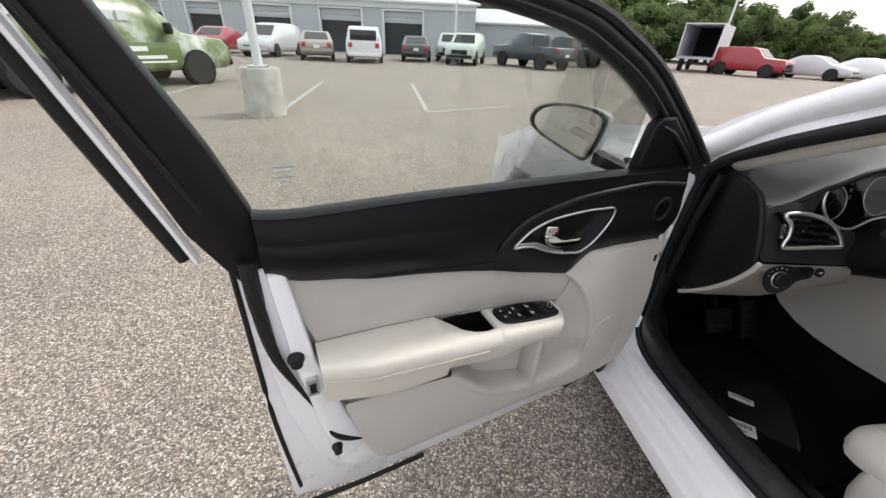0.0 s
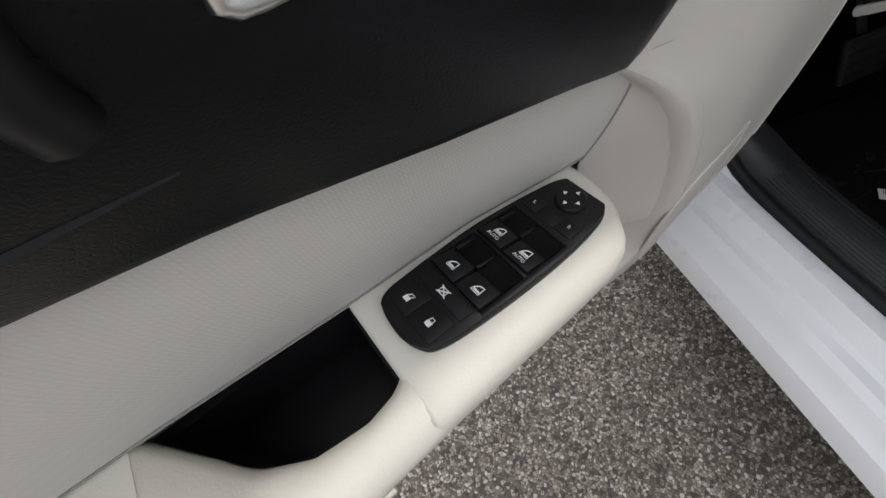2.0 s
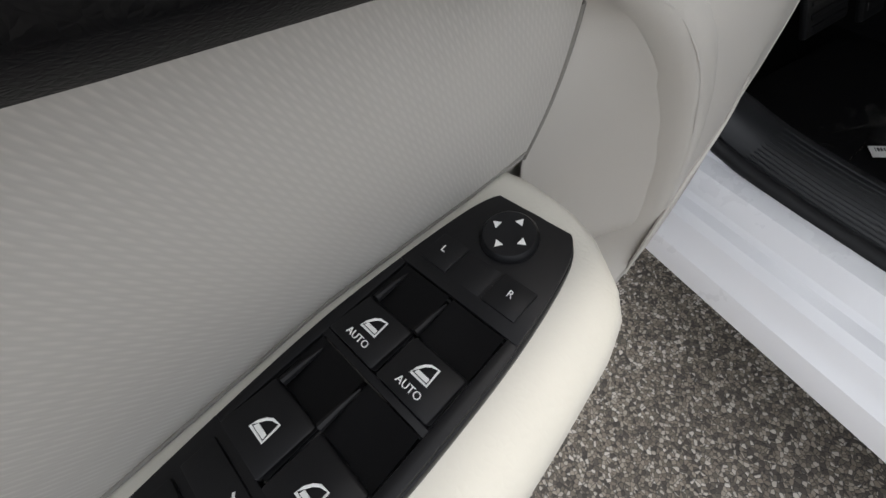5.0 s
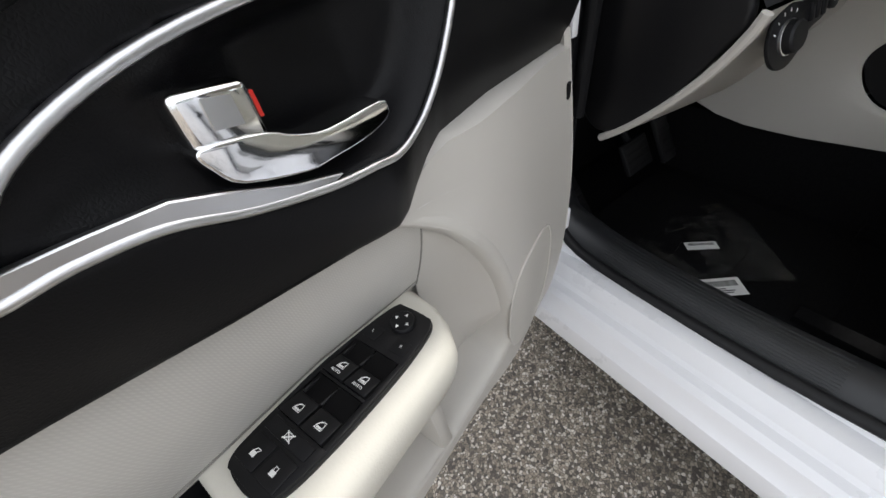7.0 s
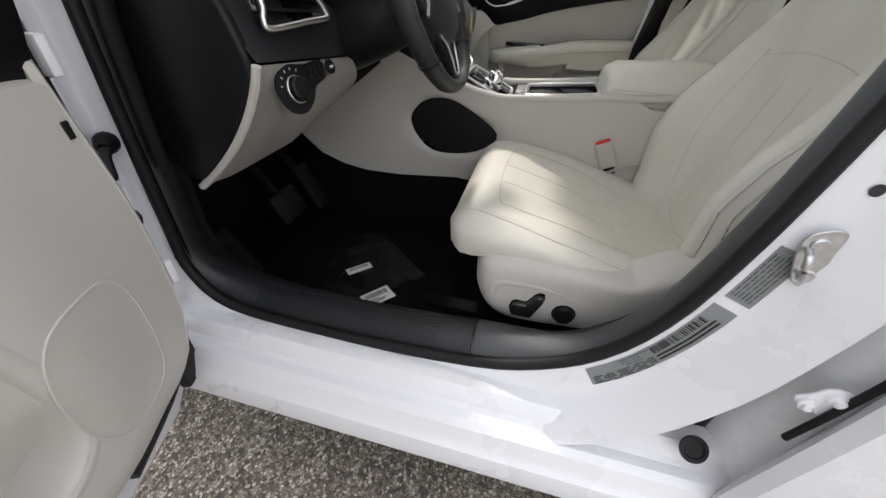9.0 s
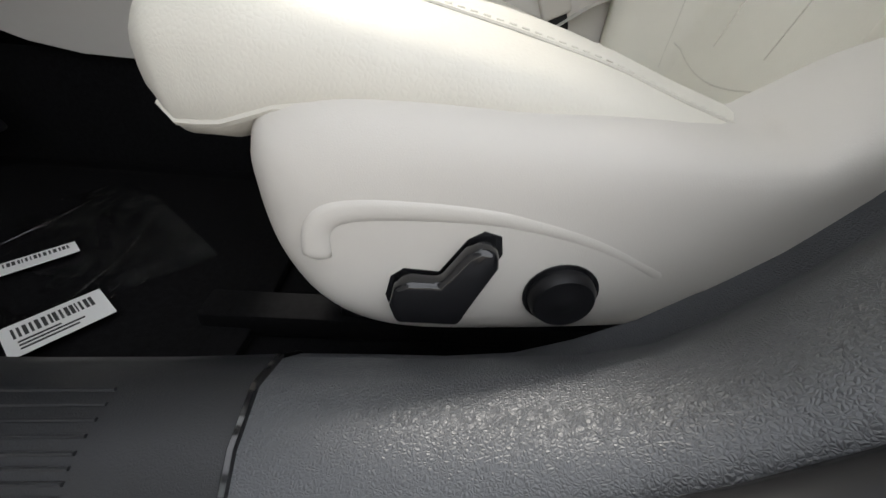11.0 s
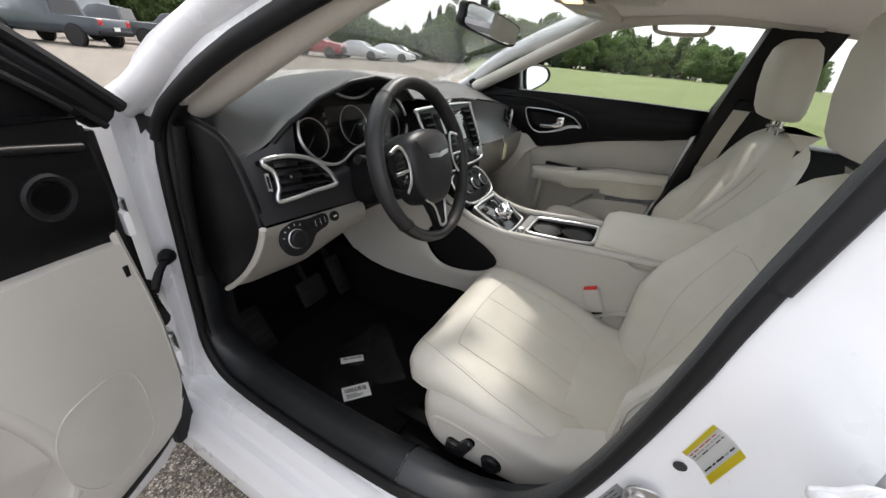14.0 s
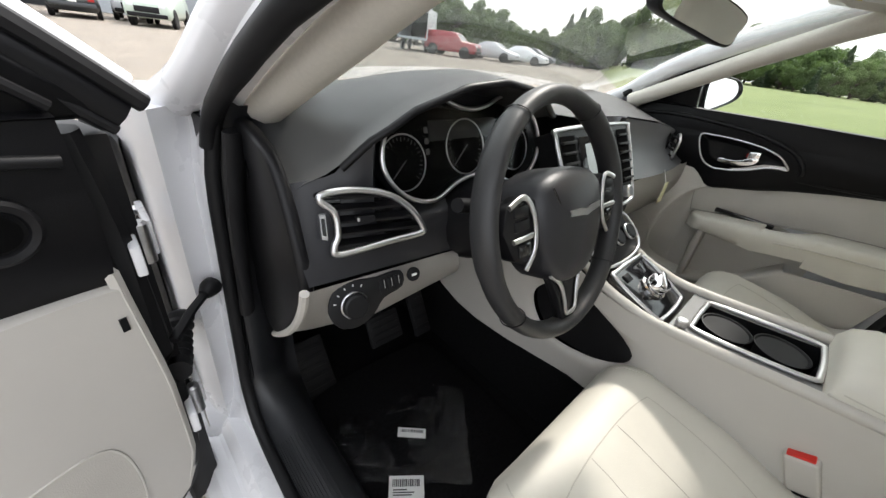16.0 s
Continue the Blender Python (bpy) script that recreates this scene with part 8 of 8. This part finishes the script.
# striker: steel plate, two screws and a loop
sp_ = jamb_pt(loop_index(-0.503, 0.75), 0.040, 0.009)
st = thing("door_striker", Matrix.Translation(sp_) @ Matrix.Rotation(radians(-12), 4, "X") @ Matrix.Scale(0.82, 4), "galvanised steel door striker bolted to the pillar", "striker")
part("striker_plate", slab([(p.x, p.y) for p in curve([(-0.022, -0.042, 0), (0.012, -0.045, 0), (0.026, -0.02, 0), (0.028, 0.03, 0), (0.01, 0.046, 0), (-0.018, 0.042, 0), (-0.012, 0.0, 0)], 4, True)], 0.004, lambda a, b, h: (-0.001 - h, a - 0.012, b), 0.001, 1), M_STEEL, st)
for z in (-0.026, 0.026):
    part("screw", lathe([(0.0105, 0), (0.0105, 0.002), (0.008, 0.0035), (0.004, 0.0028), (0, 0.0028)], 16, Matrix.Translation((-0.005, -0.004, z)) @ Matrix.Rotation(radians(-90), 4, "Y")), M_STEEL, st)
part("striker_loop", sweep(curve([(-0.003, 0.004, -0.018), (-0.018, 0.010, -0.018), (-0.026, 0.014, -0.012), (-0.026, 0.014, 0.012), (-0.018, 0.010, 0.018), (-0.003, 0.004, 0.018)], 5), 0.0052, 10), M_STEEL, st)


# hinges
def rear_hinge(y, z, flip_):
    h = thing("rear_door_hinge", pose(-0.872, y, z), "white painted rear door hinge on the centre pillar", "hinge", "rear door hinges")
    pl2 = [(0.026, -0.004), (0.024, -0.012), (0.014, -0.019), (0.006, -0.019), (-0.010, -0.028), (-0.034, -0.052), (-0.052, -0.060), (-0.060, -0.046), (-0.046, -0.028), (-0.036, 0.002), (-0.024, 0.018), (-0.008, 0.022), (0.004, 0.018), (0.012, 0.006)]
    part("hinge_leaf", slab([(a, b * flip_) for a, b in pl2], 0.005, lambda a, b, d: (-d - 0.35 * max(0, -a - 0.025), a, b), 0.0018, 2), M_WHITE, h)
    part("leaf_slot", slab([(-0.018, -0.012), (-0.026, -0.006), (-0.028, -0.008), (-0.020, -0.014)], 0.0012, lambda a, b, d: (-0.005 - d, a, b * flip_)), M_STEEL, h, "stamped oval slot")
    part("knuckle", lathe([(0.006, -0.014), (0.006, 0.014), (0.003, 0.016), (0, 0.016)], 12, Matrix.Translation((-0.020, -0.056, -0.052 * flip_))), M_WHITE, h)
    for a, b in ((0.014, -0.008), (-0.008, 0.009)):
        part("bolt", lathe([(0.0098, -0.003), (0.0098, 0.002), (0.0068, 0.003), (0.0062, 0.007), (0.0045, 0.0075), (0.0036, 0.005), (0.0, 0.005)], 14, Matrix.Translation((-0.008, a, b * flip_)) @ Matrix.Rotation(radians(-90), 4, "Y")), M_WHITE, h)
    return h


rear_hinge(-0.605, 0.600, 1)
rear_hinge(-0.628, 0.955, 1)
boot = thing("wiring_boot", pose(-0.872, -0.648, 0.845), "black rubber wiring boot between pillar and rear door", "cable boot")
pad = [(p.x, p.y) for p in curve([(0.045, 0.006, 0), (0.030, 0.030, 0), (-0.002, 0.036, 0), (-0.018, 0.022, 0), (-0.012, -0.002, 0), (0.012, -0.026, 0), (0.036, -0.022, 0)], 4, True)]
part("flange", slab(pad, 0.016, lambda a, b, d: (-d, a, b), 0.006, 3), M_GLOSS_RUBBER, boot)
part("boss", slab([(0.014 + (a - 0.014) * 0.55, 0.006 + (b - 0.006) * 0.55) for a, b in pad], 0.007, lambda a, b, d: (-0.014 - d, a, b), 0.003, 3), M_GLOSS_RUBBER, boot)
part("bellows", sweep(curve([(-0.012, 0.016, -0.006), (-0.022, 0.0, -0.020), (-0.024, -0.030, -0.040), (-0.02, -0.06, -0.055)], 5), [0.016, 0.018, 0.016, 0.018, 0.016, 0.018, 0.016, 0.018, 0.016, 0.018, 0.016, 0.018, 0.016, 0.017, 0.016, 0.017], 14), M_GLOSS_RUBBER, boot)
strap = thing("rear_seal_strip", pose(0, 0, 0), "black rubber strip in the gap before the rear door", "seal")
part("strip", sweep(curve([(-0.880, -0.605, 0.52), (-0.882, -0.618, 0.58), (-0.884, -0.635, 0.67), (-0.886, -0.66, 0.80), (-0.884, -0.69, 0.98)], 5), 0.0045, 8), M_RUBBER, strap)
plug = thing("drain_plug", Matrix.Translation((-0.860, -0.545, 0.414)) @ Matrix.Rotation(radians(-50), 4, "Y"), "oval black rubber plug in the lower pillar", "plug")
part("plug_cap", lathe([(0.021, 0), (0.021, 0.003), (0.015, 0.004), (0.013, 0.001), (0, 0.001)], 22), M_RUBBER, plug)

for z, y in ((0.895, 0.0), (0.585, -0.02)):
    h = thing("front_door_hinge", pose(-0.872, 0.41 + y, z), "white painted front door hinge", "hinge", "front door hinges")
    part("pillar_leaf", block(-0.006, 0.004, -0.022, 0.060, -0.028, 0.028, 0.003), M_WHITE, h)
    part("knuckle", lathe([(0.011, -0.03), (0.011, 0.03), (0.006, 0.034), (0, 0.034)], 14, Matrix.Translation((-0.012, -0.03, 0))), M_STEEL, h)
    part("door_leaf", block(-0.030, -0.018, -0.085, -0.026, -0.022, 0.022, 0.003), M_WHITE, h)
    for dz in (-0.016, 0.016):
        part("bolt", lathe([(0.008, 0), (0.008, 0.005), (0, 0.0055)], 6, Matrix.Translation((-0.006, 0.05, dz)) @ Matrix.Rotation(radians(-90), 4, "Y")), M_STEEL, h)
ck = thing("check_strap", pose(0, 0, 0), "black door check strap with a bulbous end", "check strap")
part("strap", sweep([(-0.815, 0.438, 0.748), (-0.85, 0.40, 0.743), (-0.888, 0.345, 0.738)], 0.009, 8, flat=0.6), M_BLACK_SMOOTH, ck)
part("strap_end", sweep(curve([(-0.800, 0.450, 0.752), (-0.812, 0.440, 0.749), (-0.824, 0.428, 0.747)], 4), [0.012, 0.016, 0.017, 0.018, 0.017, 0.016, 0.014, 0.012, 0.010], 12), M_BLACK_SMOOTH, ck)
fb = thing("wiring_boot", pose(0, 0, 0), "black corrugated boot between pillar and driver door", "cable boot")
part("bellows", sweep(curve([(-0.862, 0.47, 0.69), (-0.876, 0.43, 0.675), (-0.886, 0.39, 0.668), (-0.895, 0.345, 0.672)], 5), [0.020, 0.024, 0.019, 0.023, 0.018, 0.022, 0.018, 0.022, 0.018, 0.022, 0.018, 0.022, 0.018, 0.021, 0.018, 0.020], 12), M_RUBBER, fb)
wl_ = thing("hinge_label", pose(-0.875, 0.40, 0.50), "small white label near the lower hinge", "label")
part("label_sheet", block(-0.002, 0.0, -0.02, 0.0, -0.03, 0.02), M_PAPER, wl_)
ft = thing("fender_edge_trim", pose(0, 0, 0), "black trim at the mirror end of the fender", "trim")
part("trim_strip", sweep([(-0.892, 0.60, 1.02), (-0.898, 0.56, 0.98), (-0.90, 0.545, 0.90), (-0.90, 0.545, 0.5)], 0.014, 8, flat=0.6), M_RUBBER, ft)
# dark panel between fender and hinge pillar
part("fender_return", skin([[(-0.872, 0.50, z), (-0.875, 0.545, z), (-0.90, 0.60, z), (-0.86, 0.62, z)] for z in (0.25, 0.6, 1.0)]), M_RUBBER, car, "dark gap behind the fender")

# ---------------------------------------------------------------- footwell
mat_ = thing("floor_mat", pose(0, 0, 0), "black carpet floor mat in the driver footwell", "floor mat")
mo = [(p.x, p.y) for p in curve([(-0.70, 0.0, 0), (-0.69, 0.32, 0), (-0.64, 0.44, 0), (-0.36, 0.45, 0), (-0.24, 0.40, 0), (-0.23, 0.05, 0), (-0.30, -0.06, 0), (-0.62, -0.07, 0)], 5, True)]
part("carpet_pad", slab(mo, 0.014, lambda a, b, h: (a, b, 0.272 + h + 0.12 * max(0, b - 0.30)), 0.004, 2), M_CARPET, mat_)
m_film, nt, bs = shader("plastic_film")
nzf = node(nt, "ShaderNodeTexNoise", Scale=38.0, Detail=4.0, Roughness=0.6)
nt.links.new(coords(nt), nzf.inputs["Vector"])
gl = node(nt, "ShaderNodeBsdfGlossy", Roughness=0.12)
gl.inputs["Color"].default_value = (0.8, 0.8, 0.82, 1)
trn = node(nt, "ShaderNodeBsdfTransparent", Color=(0.92, 0.92, 0.92, 1))
bmp = nt.nodes.new("ShaderNodeBump")
bmp.inputs["Strength"].default_value, bmp.inputs["Distance"].default_value = 1.0, 0.01
nt.links.new(nzf.outputs["Fac"], bmp.inputs["Height"])
nt.links.new(bmp.outputs[0], gl.inputs["Normal"])
mxs = node(nt, "ShaderNodeMixShader", Fac=0.08)
nt.links.new(trn.outputs[0], mxs.inputs[1])
nt.links.new(gl.outputs[0], mxs.inputs[2])
nt.links.new(mxs.outputs[0], nt.nodes["Material Output"].inputs[0])
film = thing("protective_film", pose(-0.50, 0.22, 0.293, 0, 0, -40), "clear wrinkled plastic film laid over the floor mat", "plastic film")
part("film_sheet", sheet(lambda x, y: (x, y, 0.003 + 0.005 * noise.noise((x * 14, y * 14, 0.3)) + 0.003 * noise.noise((x * 45, y * 45, 1.0))), lin(-0.17, 0.17, 40), lin(-0.13, 0.15, 34), 0.0004), m_film, film)

for x0, y0, x1, y1 in ((-0.15, -0.10, 0.02, 0.06), (0.02, -0.11, 0.15, 0.02), (-0.06, 0.04, 0.12, 0.13)):
    part("film_crease", sweep(curve([(x0, y0, 0.004), ((x0 + x1) / 2 + 0.015, (y0 + y1) / 2 - 0.01, 0.009), (x1, y1, 0.004)], 6), 0.0014, 6), m_film, film)


def paper(x, y, z, rz, w, h, label):
    p = thing("paper_label", pose(x, y, z, 0, 0, rz), label, "label", "mat labels")
    part("label_sheet", block(-w / 2, w / 2, -h / 2, h / 2, 0, 0.0008), M_PAPER, p)
    i = -w * 0.40
    while i < w * 0.38:
        d = rl_.choice((0.0012, 0.002, 0.003))
        part("barcode_bar", block(i, i + d, h * 0.02, h * 0.34, 0.0009, 0.0012), M_INK, p)
        i += d + rl_.choice((0.0012, 0.002))
    if h > 0.03:
        for r in range(3):
            part("print_line", block(-w * 0.38, w * rl_.uniform(-0.05, 0.3), -h * 0.14 - r * h * 0.11, -h * 0.09 - r * h * 0.11, 0.0009, 0.0012), M_INK, p)
    return p


paper(-0.49, 0.198, 0.303, -42, 0.072, 0.026, "small white barcode label on the floor mat film")
paper(-0.581, 0.102, 0.303, -38, 0.080, 0.050, "larger white barcode label on the floor mat film")

foot = thing("foot_rest", pose(-0.615, 0.50, 0.34, 52, 0, 0), "ribbed black foot rest in the footwell", "pedal")
part("rest_plate", block(-0.055, 0.055, -0.09, 0.09, -0.01, 0.008, 0.006), M_RUBBER, foot)
for k in range(6):
    part("rest_rib", block(-0.045, 0.045, -0.075 + 0.027 * k, -0.063 + 0.027 * k, 0.008, 0.013, 0.003), M_BLACK_SMOOTH, foot)
for name_, x, w, hgt, lab in (("brake_pedal", -0.40, 0.055, 0.045, "black rubber brake pedal on its arm"), ("accelerator_pedal", -0.27, 0.03, 0.075, "long black accelerator pedal")):
    pd = thing(name_, pose(x, 0.46, 0.42, 60, 0, 0), lab, "pedal")
    part("pedal_pad", block(-w, w, -hgt, hgt, -0.008, 0.008, 0.006), M_RUBBER, pd)
    for k in range(4):
        part("pad_rib", block(-w * 0.85, w * 0.85, -hgt * 0.75 + hgt * 0.46 * k, -hgt * 0.55 + hgt * 0.46 * k, 0.008, 0.011, 0.002), M_BLACK_SMOOTH, pd)
    part("pedal_arm", sweep([(0, 0, -0.005), (0.01, 0.10, -0.03), (0.01, 0.24, -0.06)], 0.010, 8), M_BLACK_SMOOTH, pd)

# ---------------------------------------------------------------- belts
bk = thing("belt_buckle", pose(-0.128, -0.428, 0.605, -26, -8, 0), "cream seat belt buckle with a red press button", "seat belt buckle")
part("buckle_body", block(-0.014, 0.014, -0.024, 0.024, -0.045, 0.036, 0.006, 3), M_CREAM, bk)
part("press_button", block(-0.0105, 0.0105, -0.019, 0.019, 0.0355, 0.0395, 0.002), M_RED, bk, "red press button")
part("buckle_stalk", block(-0.008, 0.008, -0.016, 0.016, -0.09, -0.044, 0.003), M_BLACK_SMOOTH, bk)
bt = thing("seat_belt", pose(0, 0, 0), "cream seat belt hanging on the passenger pillar", "seat belt")
bp_ = [(0.612, -0.700, 1.130), (0.628, -0.682, 1.04), (0.640, -0.665, 0.94), (0.642, -0.655, 0.86), (0.640, -0.66, 0.55)]
part("webbing", skin([[(x, y - 0.024, z - 0.006), (x + 0.0015, y - 0.024, z - 0.006), (x + 0.0015, y + 0.024, z + 0.006), (x, y + 0.024, z + 0.006)] for x, y, z in bp_]), plain("cream_webbing", (0.55, 0.52, 0.45), 0.8, grain=0.5, grain_scale=600), bt)
part("tongue", block(0.624, 0.640, -0.69, -0.63, 0.855, 0.90, 0.004), M_CREAM, bt, "cream belt tongue")
part("belt_guide", block(0.60, 0.62, -0.735, -0.67, 1.12, 1.155, 0.006), M_BLACK_SMOOTH, bt)
gh = thing("grab_handle", pose(0.555, -0.42, 1.352), "cream grab handle folded against the headliner", "grab handle")
part("grip", sweep(curve([(0.02, -0.09, 0.015), (0.0, -0.075, -0.008), (-0.004, 0, -0.014), (0.0, 0.075, -0.008), (0.02, 0.09, 0.015)], 5), 0.010, 10, flat=0.7), M_LINER, gh)

# rear bench behind the front seats
rb = thing("rear_bench", pose(0, 0, 0), "cream leather rear bench seat", "car seat")
part("bench_cushion", block(-0.66, 0.66, -1.42, -0.98, 0.30, 0.56, 0.05, 4), M_LEATHER, rb)
part("bench_back", skin([[(x, -1.32, 0.52), (x, -1.38, 0.98), (x, -1.44, 1.02), (x, -1.52, 0.98), (x, -1.50, 0.5)] for x in (-0.66, -0.3, 0.3, 0.66)]), M_LEATHER, rb)
